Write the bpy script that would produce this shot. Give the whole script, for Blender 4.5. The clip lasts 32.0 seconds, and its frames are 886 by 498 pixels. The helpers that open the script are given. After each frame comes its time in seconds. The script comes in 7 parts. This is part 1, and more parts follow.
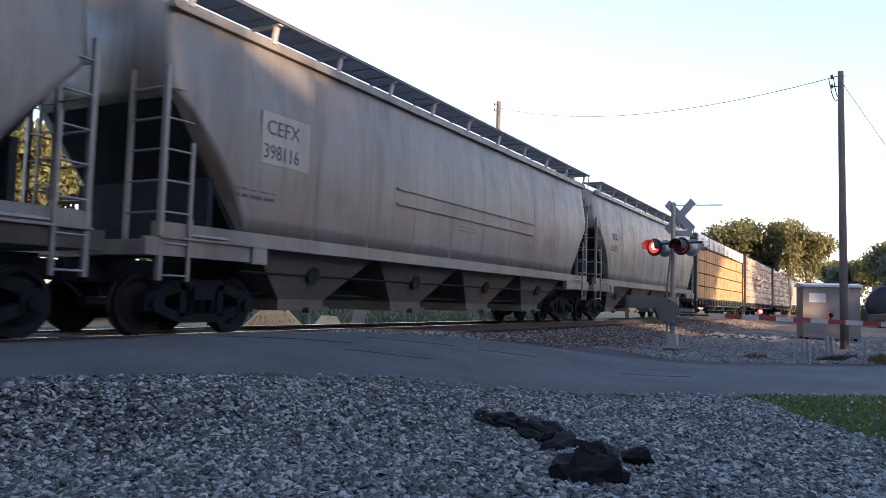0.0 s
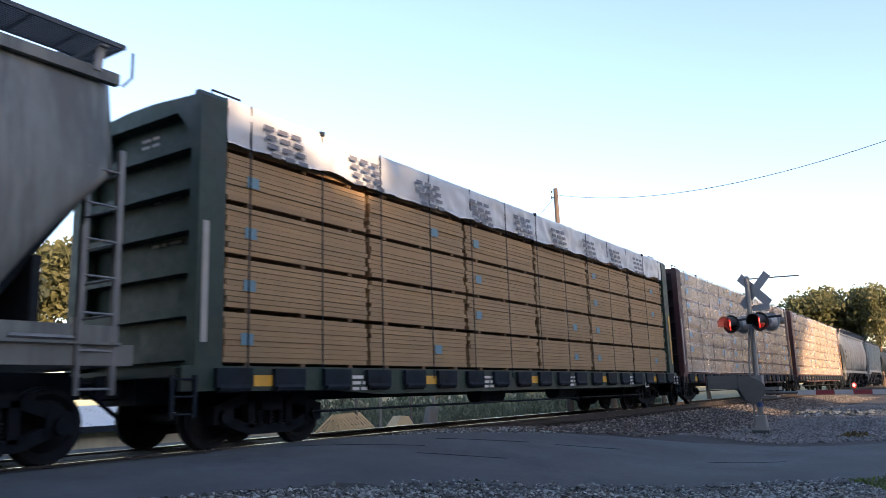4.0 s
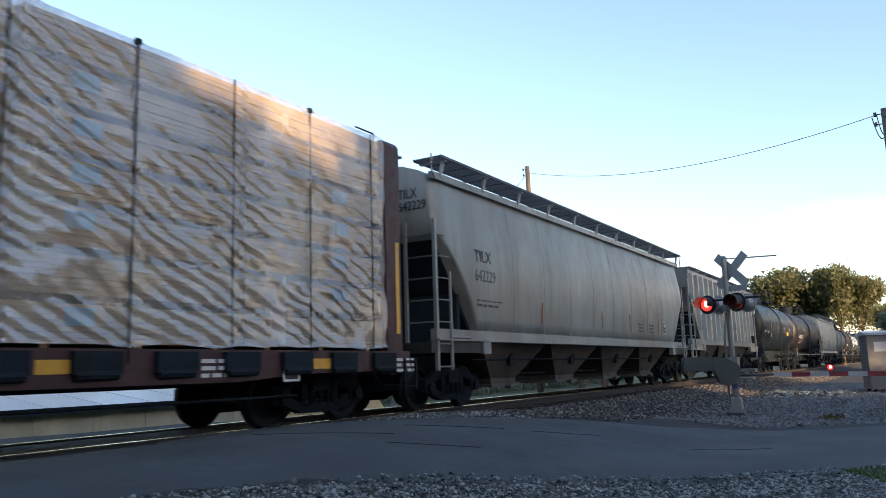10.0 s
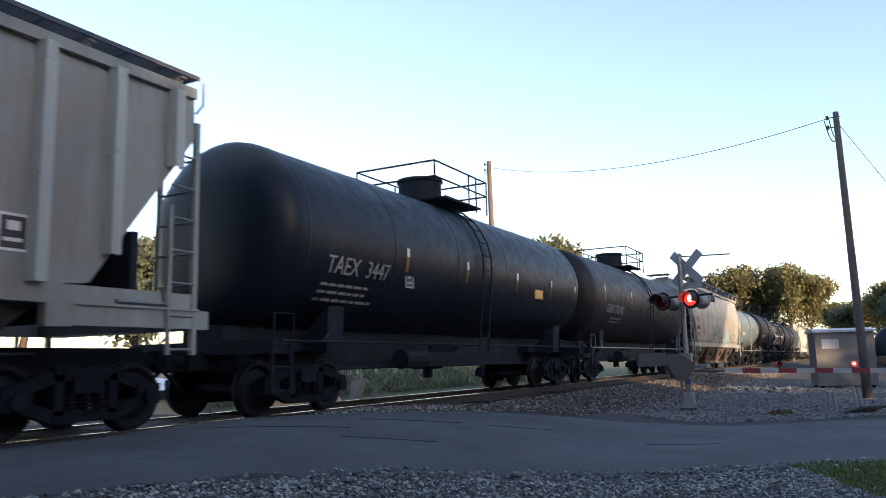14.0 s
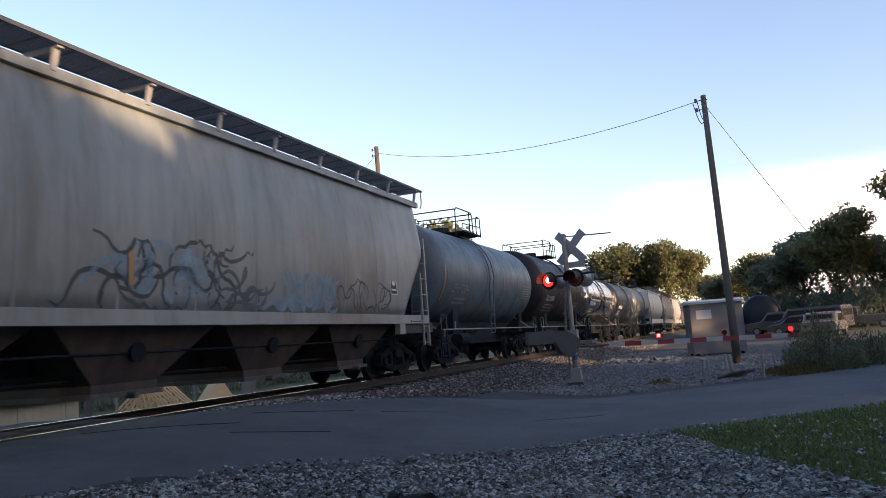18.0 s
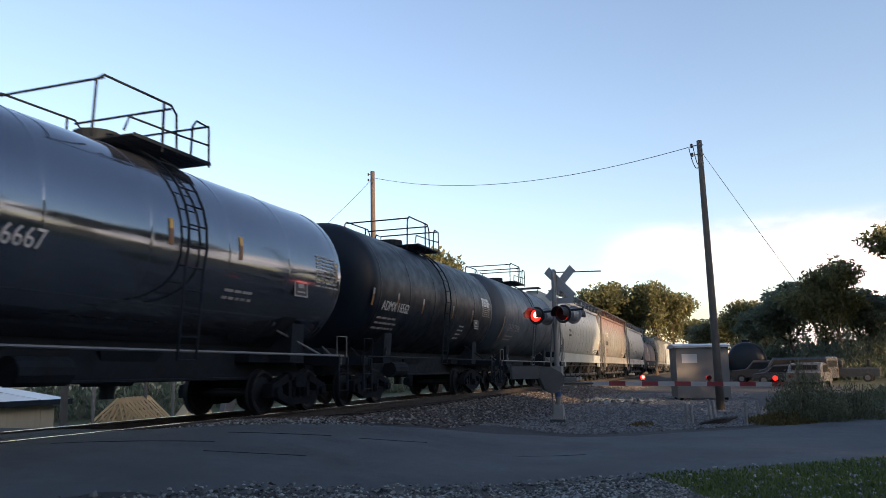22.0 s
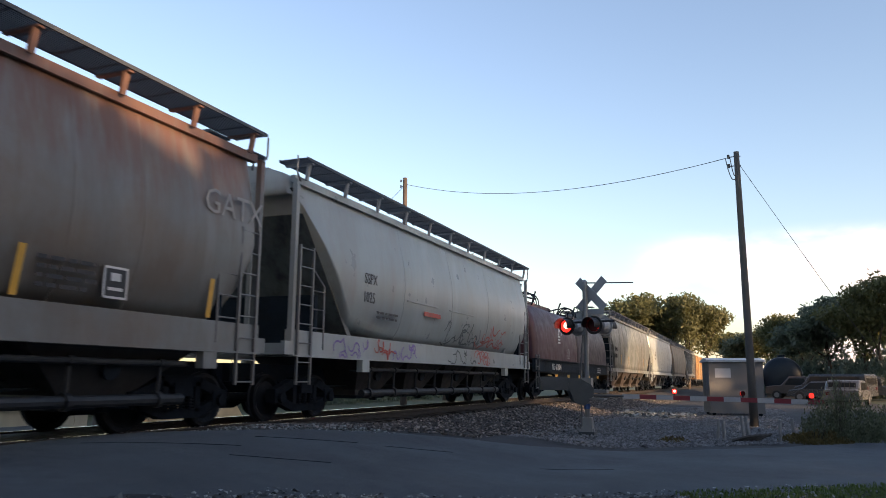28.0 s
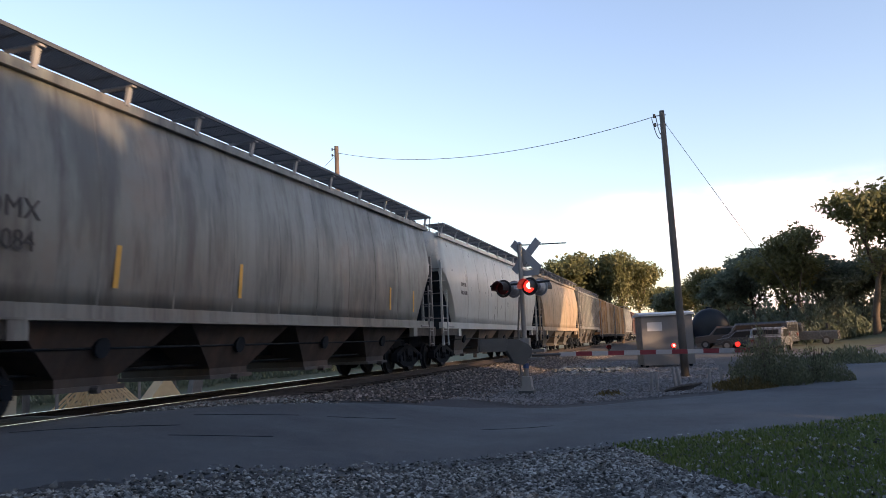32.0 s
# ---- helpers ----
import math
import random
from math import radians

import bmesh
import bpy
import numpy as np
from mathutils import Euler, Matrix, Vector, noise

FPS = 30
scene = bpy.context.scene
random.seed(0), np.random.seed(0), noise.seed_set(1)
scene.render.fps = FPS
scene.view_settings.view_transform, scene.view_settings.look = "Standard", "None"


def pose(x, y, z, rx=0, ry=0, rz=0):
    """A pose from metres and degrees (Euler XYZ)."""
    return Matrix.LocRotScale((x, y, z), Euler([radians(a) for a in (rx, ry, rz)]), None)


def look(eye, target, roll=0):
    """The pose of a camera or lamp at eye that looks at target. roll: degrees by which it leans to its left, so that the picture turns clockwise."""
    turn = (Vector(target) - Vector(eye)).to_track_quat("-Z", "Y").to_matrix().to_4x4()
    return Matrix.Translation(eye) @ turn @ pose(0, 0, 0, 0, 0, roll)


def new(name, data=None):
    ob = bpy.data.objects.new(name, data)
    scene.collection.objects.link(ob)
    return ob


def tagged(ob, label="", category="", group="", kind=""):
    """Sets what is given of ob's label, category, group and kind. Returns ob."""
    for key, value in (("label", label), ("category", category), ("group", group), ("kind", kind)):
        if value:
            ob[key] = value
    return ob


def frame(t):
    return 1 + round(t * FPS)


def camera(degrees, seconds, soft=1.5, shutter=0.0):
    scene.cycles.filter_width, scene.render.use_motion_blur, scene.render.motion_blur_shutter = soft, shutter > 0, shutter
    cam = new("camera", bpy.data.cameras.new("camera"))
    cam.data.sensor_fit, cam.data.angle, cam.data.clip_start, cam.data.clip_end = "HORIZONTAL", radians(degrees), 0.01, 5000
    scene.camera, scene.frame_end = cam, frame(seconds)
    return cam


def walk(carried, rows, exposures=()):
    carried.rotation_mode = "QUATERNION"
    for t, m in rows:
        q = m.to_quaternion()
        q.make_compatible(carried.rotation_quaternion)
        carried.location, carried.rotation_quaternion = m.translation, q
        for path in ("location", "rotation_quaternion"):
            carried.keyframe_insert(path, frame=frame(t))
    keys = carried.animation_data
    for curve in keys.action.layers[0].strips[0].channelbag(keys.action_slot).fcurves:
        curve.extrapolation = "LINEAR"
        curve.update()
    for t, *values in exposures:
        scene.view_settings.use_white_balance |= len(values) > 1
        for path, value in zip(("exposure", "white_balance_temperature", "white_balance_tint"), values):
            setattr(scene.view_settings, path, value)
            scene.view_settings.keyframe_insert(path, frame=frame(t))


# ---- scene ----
LENS = 60.0
cam = camera(LENS, 32.0, soft=0.8, shutter=0.17)
PATH = [
    (0.0, 0.414, -0.883, 0.662, 28.57, 3.81, -1.69), (0.5, 0.416, -0.882, 0.662, 28.42, 3.63, -1.45),
    (1.0, 0.421, -0.879, 0.666, 28.86, 4.04, -1.04), (1.5, 0.430, -0.875, 0.670, 29.60, 5.11, -0.54),
    (2.0, 0.440, -0.870, 0.675, 31.63, 7.08, -0.76), (2.5, 0.448, -0.865, 0.681, 32.69, 7.57, -1.00),
    (3.0, 0.451, -0.863, 0.686, 32.91, 7.54, -0.09), (3.5, 0.451, -0.863, 0.690, 33.78, 9.38, 1.19),
    (5.5, -0.049, -0.220, 0.776, 33.50, 12.84, 2.40), (6.0, -0.049, -0.220, 0.779, 31.82, 14.30, 1.49),
    (6.5, -0.050, -0.220, 0.781, 27.72, 13.63, 1.67), (7.0, -0.050, -0.220, 0.784, 27.40, 12.96, 1.18),
    (7.5, -0.051, -0.219, 0.786, 27.69, 12.87, 1.65), (8.0, -0.051, -0.217, 0.789, 28.94, 12.17, 1.92),
    (8.5, -0.051, -0.215, 0.791, 30.24, 10.77, 1.01), (9.0, -0.050, -0.212, 0.794, 30.92, 10.39, 0.57),
    (9.5, -0.049, -0.209, 0.795, 31.24, 9.86, 1.10), (10.0, -0.048, -0.206, 0.797, 31.53, 9.04, 1.81),
    (10.5, -0.047, -0.201, 0.799, 31.09, 8.51, 2.07), (11.0, -0.046, -0.197, 0.801, 30.86, 8.28, 1.80),
    (11.5, -0.045, -0.193, 0.802, 31.20, 8.30, 1.22), (12.0, -0.043, -0.188, 0.804, 31.98, 7.80, 0.93),
    (12.5, -0.042, -0.182, 0.806, 32.21, 8.03, 0.62), (13.0, -0.040, -0.177, 0.807, 31.17, 8.65, 1.06),
    (13.5, -0.038, -0.171, 0.808, 29.55, 8.63, 1.48), (14.0, -0.036, -0.165, 0.809, 28.51, 8.46, 1.35),
    (14.5, -0.034, -0.160, 0.810, 27.56, 8.12, 0.75), (16.5, -0.026, -0.135, 0.813, 25.25, 9.15, 0.72),
    (17.0, -0.024, -0.129, 0.814, 22.85, 9.22, 2.00), (17.5, -0.020, -0.122, 0.814, 20.27, 7.96, 3.61),
    (18.0, -0.017, -0.115, 0.815, 20.72, 7.01, 4.27), (18.5, -0.014, -0.109, 0.816, 22.87, 6.91, 3.37),
    (19.0, -0.011, -0.102, 0.817, 22.72, 7.16, 2.38), (19.5, -0.009, -0.097, 0.817, 21.72, 8.09, 2.34),
    (20.0, -0.008, -0.092, 0.818, 21.81, 8.62, 2.24), (20.5, -0.007, -0.087, 0.819, 21.63, 8.43, 1.80),
    (21.0, -0.007, -0.082, 0.820, 21.06, 8.39, 1.49), (21.5, -0.007, -0.078, 0.821, 20.05, 8.85, 1.67),
    (22.0, -0.008, -0.073, 0.823, 19.58, 9.08, 0.94), (22.5, -0.008, -0.068, 0.825, 19.54, 9.49, -0.22),
    (23.0, -0.008, -0.063, 0.827, 20.10, 9.61, -0.30), (23.5, -0.008, -0.058, 0.828, 19.43, 10.01, 0.14),
    (24.0, -0.007, -0.053, 0.831, 18.31, 10.20, 0.25), (24.5, -0.006, -0.048, 0.833, 18.51, 9.95, -0.14),
    (26.5, 0.000, -0.025, 0.846, 22.64, 10.49, 0.59), (27.0, 0.001, -0.020, 0.848, 21.27, 10.35, 0.81),
    (27.5, 0.002, -0.015, 0.851, 21.30, 9.99, 0.32), (28.0, 0.003, -0.012, 0.854, 21.75, 9.61, -0.50),
    (28.5, 0.003, -0.008, 0.855, 22.43, 9.85, -0.72), (29.0, 0.004, -0.005, 0.857, 23.36, 9.97, -0.98),
    (29.5, 0.004, -0.002, 0.859, 24.32, 9.67, -0.70), (30.0, 0.005, 0.000, 0.860, 23.77, 9.45, 0.16),
    (30.5, 0.006, 0.002, 0.861, 22.83, 8.18, 1.83), (31.0, 0.006, 0.003, 0.862, 19.58, 8.06, 2.93),
    (31.5, 0.007, 0.004, 0.862, 16.55, 7.92, 3.45), (32.0, 0.007, 0.005, 0.862, 17.34, 7.04, 2.48),
]

walk(cam, [(t, pose(x, y, z, 90 + p, r, w)) for t, x, y, z, w, p, r in PATH],
     exposures=[(0.0, 2.31, 6750, 29), (3.5, 2.23, 6750, 27), (5.5, 1.35, 6500, 16), (6.0, 1.33, 6500, 16), (7.0, 1.13, 6550, 17), (8.0, 1.29, 6600, 18),
                (9.0, 1.65, 6700, 16), (10.0, 1.86, 6700, 18), (11.0, 2.19, 7100, 27), (13.0, 2.07, 6800, 24), (14.5, 1.92, 6900, 24), (17.0, 1.67, 7000, 29),
                (21.0, 1.50, 7000, 24), (24.0, 1.38, 7000, 22), (28.0, 1.50, 7100, 23), (30.0, 1.40, 7000, 22), (31.0, 1.40, 7000, 23), (32.0, 1.64, 7100, 28)])

# ---- light: evening sun from beyond the trees beside the camera, clear sky with a bank of cloud
SUN_EL, SUN_AZ = 9.0, 112.0          # azimuth clockwise from +y
sky_world = bpy.data.worlds.new("evening_sky")
scene.world = sky_world
sky_world.use_nodes = True


def build_sky():
    nt = sky_world.node_tree
    n, l = nt.nodes, nt.links
    bg = n["Background"]
    sky = n.new("ShaderNodeTexSky")
    sky.sky_type, sky.sun_disc = "NISHITA", False
    sky.sun_elevation, sky.sun_rotation = radians(SUN_EL), radians(SUN_AZ)
    sky.air_density, sky.dust_density, sky.ozone_density = 1.0, 1.1, 1.8
    geo = n.new("ShaderNodeTexCoord")
    sep = n.new("ShaderNodeSeparateXYZ")
    l.new(geo.outputs["Generated"], sep.inputs[0])
    mapn = n.new("ShaderNodeMapping")
    mapn.inputs["Scale"].default_value = (3.0, 3.0, 7.0)
    mapn.inputs["Location"].default_value = (0.35, 0.2, 0.0)
    l.new(geo.outputs["Generated"], mapn.inputs[0])
    nz = n.new("ShaderNodeTexNoise")
    nz.inputs["Scale"].default_value, nz.inputs["Detail"].default_value, nz.inputs["Roughness"].default_value = 1.3, 9.0, 0.52
    l.new(mapn.outputs[0], nz.inputs["Vector"])
    ramp = n.new("ShaderNodeValToRGB")
    ramp.color_ramp.elements[0].position, ramp.color_ramp.elements[1].position = 0.39, 0.56
    l.new(nz.outputs["Fac"], ramp.inputs[0])
    band = n.new("ShaderNodeMapRange")          # clouds stand low over the horizon
    band.interpolation_type = "SMOOTHSTEP"
    band.inputs["From Min"].default_value, band.inputs["From Max"].default_value = 0.19, 0.13
    l.new(sep.outputs["Z"], band.inputs["Value"])
    mul = n.new("ShaderNodeMath")
    mul.operation = "MULTIPLY"
    l.new(ramp.outputs[0], mul.inputs[0])
    l.new(band.outputs[0], mul.inputs[1])
    side = n.new("ShaderNodeMapRange")          # and on the sun's half of the sky
    side.interpolation_type = "SMOOTHSTEP"
    side.inputs["From Min"].default_value, side.inputs["From Max"].default_value = -0.16, 0.02
    l.new(sep.outputs["X"], side.inputs["Value"])
    mul2 = n.new("ShaderNodeMath")
    mul2.operation = "MULTIPLY"
    l.new(mul.outputs[0], mul2.inputs[0])
    l.new(side.outputs[0], mul2.inputs[1])
    ahead = n.new("ShaderNodeMapRange")         # the bank lies towards the track's far end
    ahead.interpolation_type = "SMOOTHSTEP"
    ahead.inputs["From Min"].default_value, ahead.inputs["From Max"].default_value = 0.35, 0.62
    l.new(sep.outputs["Y"], ahead.inputs["Value"])
    mul3 = n.new("ShaderNodeMath")
    mul3.operation = "MULTIPLY"
    l.new(mul2.outputs[0], mul3.inputs[0])
    l.new(ahead.outputs[0], mul3.inputs[1])
    mix = n.new("ShaderNodeMixRGB")
    tone = n.new("ShaderNodeMixRGB")             # grey-violet hollows, warm white tops
    tone.inputs["Color1"].default_value, tone.inputs["Color2"].default_value = (3.2, 2.9, 2.9, 1), (7.0, 6.0, 4.9, 1)
    nz2 = n.new("ShaderNodeTexNoise")
    nz2.inputs["Scale"].default_value, nz2.inputs["Detail"].default_value = 4.5, 8.0
    l.new(mapn.outputs[0], nz2.inputs["Vector"])
    cr = n.new("ShaderNodeValToRGB")
    cr.color_ramp.elements[0].position, cr.color_ramp.elements[1].position = 0.40, 0.60
    l.new(nz2.outputs["Fac"], cr.inputs[0])
    l.new(cr.outputs[0], tone.inputs["Fac"])
    l.new(tone.outputs[0], mix.inputs["Color2"])
    l.new(mul3.outputs[0], mix.inputs["Fac"])
    l.new(sky.outputs[0], mix.inputs["Color1"])
    l.new(mix.outputs[0], bg.inputs["Color"])
    bg.inputs["Strength"].default_value = 0.14


build_sky()
sun_data = bpy.data.lights.new("sun", "SUN")
sun_data.energy, sun_data.angle, sun_data.color = 3.2, radians(0.6), (1.0, 0.72, 0.42)
sun = new("sun", sun_data)
_az, _el = radians(SUN_AZ), radians(SUN_EL)
SUN_DIR = Vector((math.sin(_az) * math.cos(_el), math.cos(_az) * math.cos(_el), math.sin(_el)))
sun.matrix_world = look(SUN_DIR * 60, (0, 0, 0))

# ---- plan
ZR = 0.06            # top of rail
XC = -9.15           # track centre line
GZ = -0.45           # ground beside the track


# ---- materials
def material(name, base, rough=0.6, metal=0.0, var=0.25, scale=3.0, bump=0.0, bscale=40.0, second=None, streak=None,
             rand=0.0, grains=False, gloss_spec=0.5, toprust=None, patches=None):
    """base colour varied at two scales; second: a colour of stains; streak: (colour, amount) of vertical run marks."""
    m = bpy.data.materials.new(name)
    m.use_nodes = True
    nt = m.node_tree
    n, l = nt.nodes, nt.links
    b = n["Principled BSDF"]
    b.inputs["Roughness"].default_value, b.inputs["Metallic"].default_value = rough, metal
    b.inputs["Specular IOR Level"].default_value = gloss_spec
    co = n.new("ShaderNodeTexCoord")
    src = co.outputs["Object"]

    def noise_of(sc, detail=6, vec=None, rough_=0.6):
        t = n.new("ShaderNodeTexNoise")
        t.inputs["Scale"].default_value, t.inputs["Detail"].default_value, t.inputs["Roughness"].default_value = sc, detail, rough_
        l.new(vec or src, t.inputs["Vector"])
        return t.outputs["Fac"]

    def mixed(fac, a, c, mode="MIX"):
        x = n.new("ShaderNodeMixRGB")
        x.blend_type = mode
        if isinstance(fac, float):
            x.inputs[0].default_value = fac
        else:
            l.new(fac, x.inputs[0])
        for i, v in ((1, a), (2, c)):
            if isinstance(v, tuple):
                x.inputs[i].default_value = (*v[:3], 1)
            else:
                l.new(v, x.inputs[i])
        return x.outputs[0]

    def ranged(v, lo, hi, a=0.0, c=1.0):
        x = n.new("ShaderNodeMapRange")
        x.inputs["From Min"].default_value, x.inputs["From Max"].default_value = lo, hi
        x.inputs["To Min"].default_value, x.inputs["To Max"].default_value = a, c
        l.new(v, x.inputs["Value"])
        return x.outputs[0]

    dark = tuple(c * (1 - var) for c in base)
    lite = tuple(min(1, c * (1 + var * 0.7)) for c in base)
    col = mixed(ranged(noise_of(scale), 0.3, 0.7), dark, lite)
    col = mixed(ranged(noise_of(scale * 9, 4), 0.35, 0.75, 0.0, 0.5), col, dark)
    if second:
        col = mixed(ranged(noise_of(scale * 0.45, 8, None, 0.7), 0.52, 0.66, 0.0, 0.85), col, second)
    if streak:
        mp = n.new("ShaderNodeMapping")
        mp.inputs["Scale"].default_value = (1.3, 1.3, 0.16)
        l.new(src, mp.inputs[0])
        col = mixed(ranged(noise_of(2.2, 7, mp.outputs[0], 0.65), 0.47, 0.66, 0.0, streak[1]), col, streak[0])
        mp2 = n.new("ShaderNodeMapping")
        mp2.inputs["Scale"].default_value, mp2.inputs["Location"].default_value = (0.5, 0.5, 0.11), (3.0, 1.0, 2.0)
        l.new(src, mp2.inputs[0])
        broad = noise_of(2.0, 5, mp2.outputs[0], 0.6)
        col = mixed(ranged(broad, 0.52, 0.64, 0.0, streak[1] * 0.9), col, tuple(0.25 * c + 0.6 * g for c, g in zip(base, streak[0])))
        col = mixed(ranged(broad, 0.46, 0.36, 0.0, 0.35), col, tuple(min(1, c * 1.35) for c in base))
    if toprust:
        zsep = n.new("ShaderNodeSeparateXYZ")
        l.new(src, zsep.inputs[0])
        mp3 = n.new("ShaderNodeMapping")
        mp3.inputs["Scale"].default_value = (1.0, 1.6, 0.14)
        l.new(src, mp3.inputs[0])
        runs = noise_of(2.6, 7, mp3.outputs[0], 0.7)
        lift = n.new("ShaderNodeMath")
        lift.operation = "MULTIPLY_ADD"
        lift.inputs[1].default_value = 3.4
        l.new(runs, lift.inputs[0])
        l.new(zsep.outputs["Z"], lift.inputs[2])
        col = mixed(ranged(lift.outputs[0], 4.95, 6.1, 0.0, 0.85), col, toprust)
    if patches:
        col = mixed(ranged(noise_of(0.55, 4, None, 0.6), 0.50, 0.62, 0.0, 0.7), col, patches)
    if grains:
        isl = n.new("ShaderNodeNewGeometry").outputs["Random Per Island"]
        col = mixed(ranged(isl, 0.45, 0.0, 0.0, 0.75), col, tuple(c * 0.25 for c in base))
        col = mixed(ranged(isl, 0.5, 1.0, 0.0, 1.0), col, tuple(min(1, c * 3.0) for c in base))
    if rand:
        info = n.new("ShaderNodeObjectInfo")
        col = mixed(ranged(info.outputs["Random"], 0, 1, 0, rand), col, tuple(c * 0.55 for c in base))
        geo = n.new("ShaderNodeNewGeometry")
        col = mixed(ranged(geo.outputs["Random Per Island"], 0, 1, 0, rand), col, tuple(min(1, c * 1.7) for c in base))
    l.new(col, b.inputs["Base Color"])
    l.new(ranged(noise_of(scale * 4), 0.3, 0.7, max(0.05, rough - 0.12), min(1, rough + 0.12)), b.inputs["Roughness"])
    if bump:
        bp = n.new("ShaderNodeBump")
        bp.inputs["Strength"].default_value, bp.inputs["Distance"].default_value = bump, 0.02
        l.new(noise_of(bscale, 5), bp.inputs["Height"])
        l.new(bp.outputs[0], b.inputs["Normal"])
    return m


def glow(name, colour, strength):
    m = bpy.data.materials.new(name)
    m.use_nodes = True
    b = m.node_tree.nodes["Principled BSDF"]
    b.inputs["Base Color"].default_value = (*colour, 1)
    b.inputs["Emission Color"].default_value = (*colour, 1)
    b.inputs["Emission Strength"].default_value = strength
    return m


RUST = (0.11, 0.045, 0.022)
GRIME = (0.045, 0.04, 0.035)
M_GREY = material("hopper_grey_paint", (0.132, 0.145, 0.145), 0.42, var=0.16, scale=0.5, second=(0.12, 0.105, 0.092), streak=(GRIME, 0.5), bump=0.05, bscale=6)
M_LITE = material("hopper_light_grey_paint", (0.207, 0.238, 0.239), 0.40, var=0.14, scale=0.5, second=(0.185, 0.175, 0.16), streak=((0.11, 0.10, 0.09), 0.5), bump=0.05, bscale=6)
M_WHITE = material("hopper_white_paint", (0.290, 0.336, 0.341), 0.36, var=0.10, scale=0.5, streak=((0.25, 0.22, 0.18), 0.3), bump=0.04, bscale=6)
M_GRIMY = material("hopper_grimy_pale_paint", (0.147, 0.167, 0.164), 0.42, var=0.22, scale=0.6, second=(0.15, 0.13, 0.11), streak=((0.034, 0.036, 0.039), 0.85), bump=0.06, bscale=6)
M_CHUTED = material("chute_dark_steel", (0.028, 0.028, 0.029), 0.65, var=0.35, scale=1.2, second=(0.05, 0.035, 0.028), streak=((0.012, 0.012, 0.013), 0.4))
M_RUSTY = material("hopper_rusted_grey_paint", (0.172, 0.188, 0.189), 0.5, var=0.2, scale=0.5, second=(0.15, 0.125, 0.105), streak=((0.11, 0.085, 0.065), 0.35), bump=0.06, bscale=6, toprust=(0.135, 0.062, 0.042))
M_DKTAN = material("hopper_tan_paint", (0.27, 0.22, 0.16), 0.55, var=0.18, scale=0.5, second=(0.28, 0.2, 0.14), streak=(GRIME, 0.45))
M_CHUTE = material("chute_dusty_steel", (0.064, 0.067, 0.070), 0.7, var=0.3, scale=0.9, second=(0.085, 0.058, 0.044), streak=(GRIME, 0.4))
M_ENDFR = material("end_frame_grimy_steel", (0.035, 0.034, 0.034), 0.6, var=0.3, scale=2, second=(0.05, 0.04, 0.034), gloss_spec=0.3)
# black steel; at the hopper ends it also stands for shade
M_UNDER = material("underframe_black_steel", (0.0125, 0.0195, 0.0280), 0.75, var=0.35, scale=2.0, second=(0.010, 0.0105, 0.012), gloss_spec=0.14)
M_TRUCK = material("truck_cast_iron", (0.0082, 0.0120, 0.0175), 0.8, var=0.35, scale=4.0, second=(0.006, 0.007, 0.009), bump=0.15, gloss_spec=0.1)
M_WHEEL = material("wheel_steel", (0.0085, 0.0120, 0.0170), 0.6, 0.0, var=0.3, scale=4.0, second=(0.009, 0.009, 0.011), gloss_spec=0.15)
M_GALV = material("galvanised_steel", (0.17, 0.175, 0.18), 0.45, 0.5, var=0.2, scale=5.0)
M_GRATE = material("walkway_grating_steel", (0.05, 0.062, 0.078), 0.6, 0.1, var=0.2, scale=5.0)
M_BLACKT = material("tank_black_paint", (0.0055, 0.0120, 0.0215), 0.42, var=0.3, scale=0.8, second=(0.0075, 0.014, 0.024), bump=0.03, bscale=5, gloss_spec=0.22)
M_BROWNT = material("tank_brown_black_paint", (0.0092, 0.0100, 0.0165), 0.48, var=0.3, scale=0.8, second=(0.014, 0.0115, 0.013), bump=0.03, bscale=5, gloss_spec=0.25)
M_GLOSST = material("tank_gloss_black_paint", (0.19, 0.225, 0.27), 0.03, 0.85, var=0.08, scale=0.8)
M_SLATET = material("tank_blue_grey_paint", (0.080, 0.125, 0.160), 0.45, var=0.2, scale=0.6, second=(0.062, 0.095, 0.122), streak=((0.035, 0.04, 0.046), 0.25), gloss_spec=0.3)
M_GREYT = material("tank_slate_grey_paint", (0.045, 0.068, 0.094), 0.45, var=0.2, scale=0.6, second=(0.037, 0.054, 0.072), streak=((0.02, 0.02, 0.022), 0.25), gloss_spec=0.3)
M_CHUTEB = material("chute_rust_dusted_steel", (0.040, 0.033, 0.031), 0.7, var=0.35, scale=0.9, second=(0.075, 0.05, 0.038), streak=((0.014, 0.014, 0.015), 0.5))
M_GRIMED = material("pipe_grimy_steel", (0.020, 0.023, 0.027), 0.6, 0.1, var=0.3, scale=2.0)
M_BULKSHADE = material("bulkhead_shaded_maroon", (0.016, 0.010, 0.013), 0.65, var=0.3, scale=1.2, second=(0.026, 0.012, 0.012), gloss_spec=0.25)
M_AMBER = material("reflector_faded_amber", (0.20, 0.095, 0.03), 0.5, var=0.2, scale=6)
M_BRACKET = material("board_bracket_steel", (0.30, 0.31, 0.32), 0.5, 0.2, var=0.15, scale=5.0)
M_GREEN = material("centerbeam_green_paint", (0.006, 0.028, 0.022), 0.55, var=0.3, scale=1.5, second=(0.03, 0.03, 0.025))
M_MAROON = material("centerbeam_maroon_paint", (0.040, 0.012, 0.014), 0.55, var=0.25, scale=1.5, second=(0.05, 0.02, 0.018))
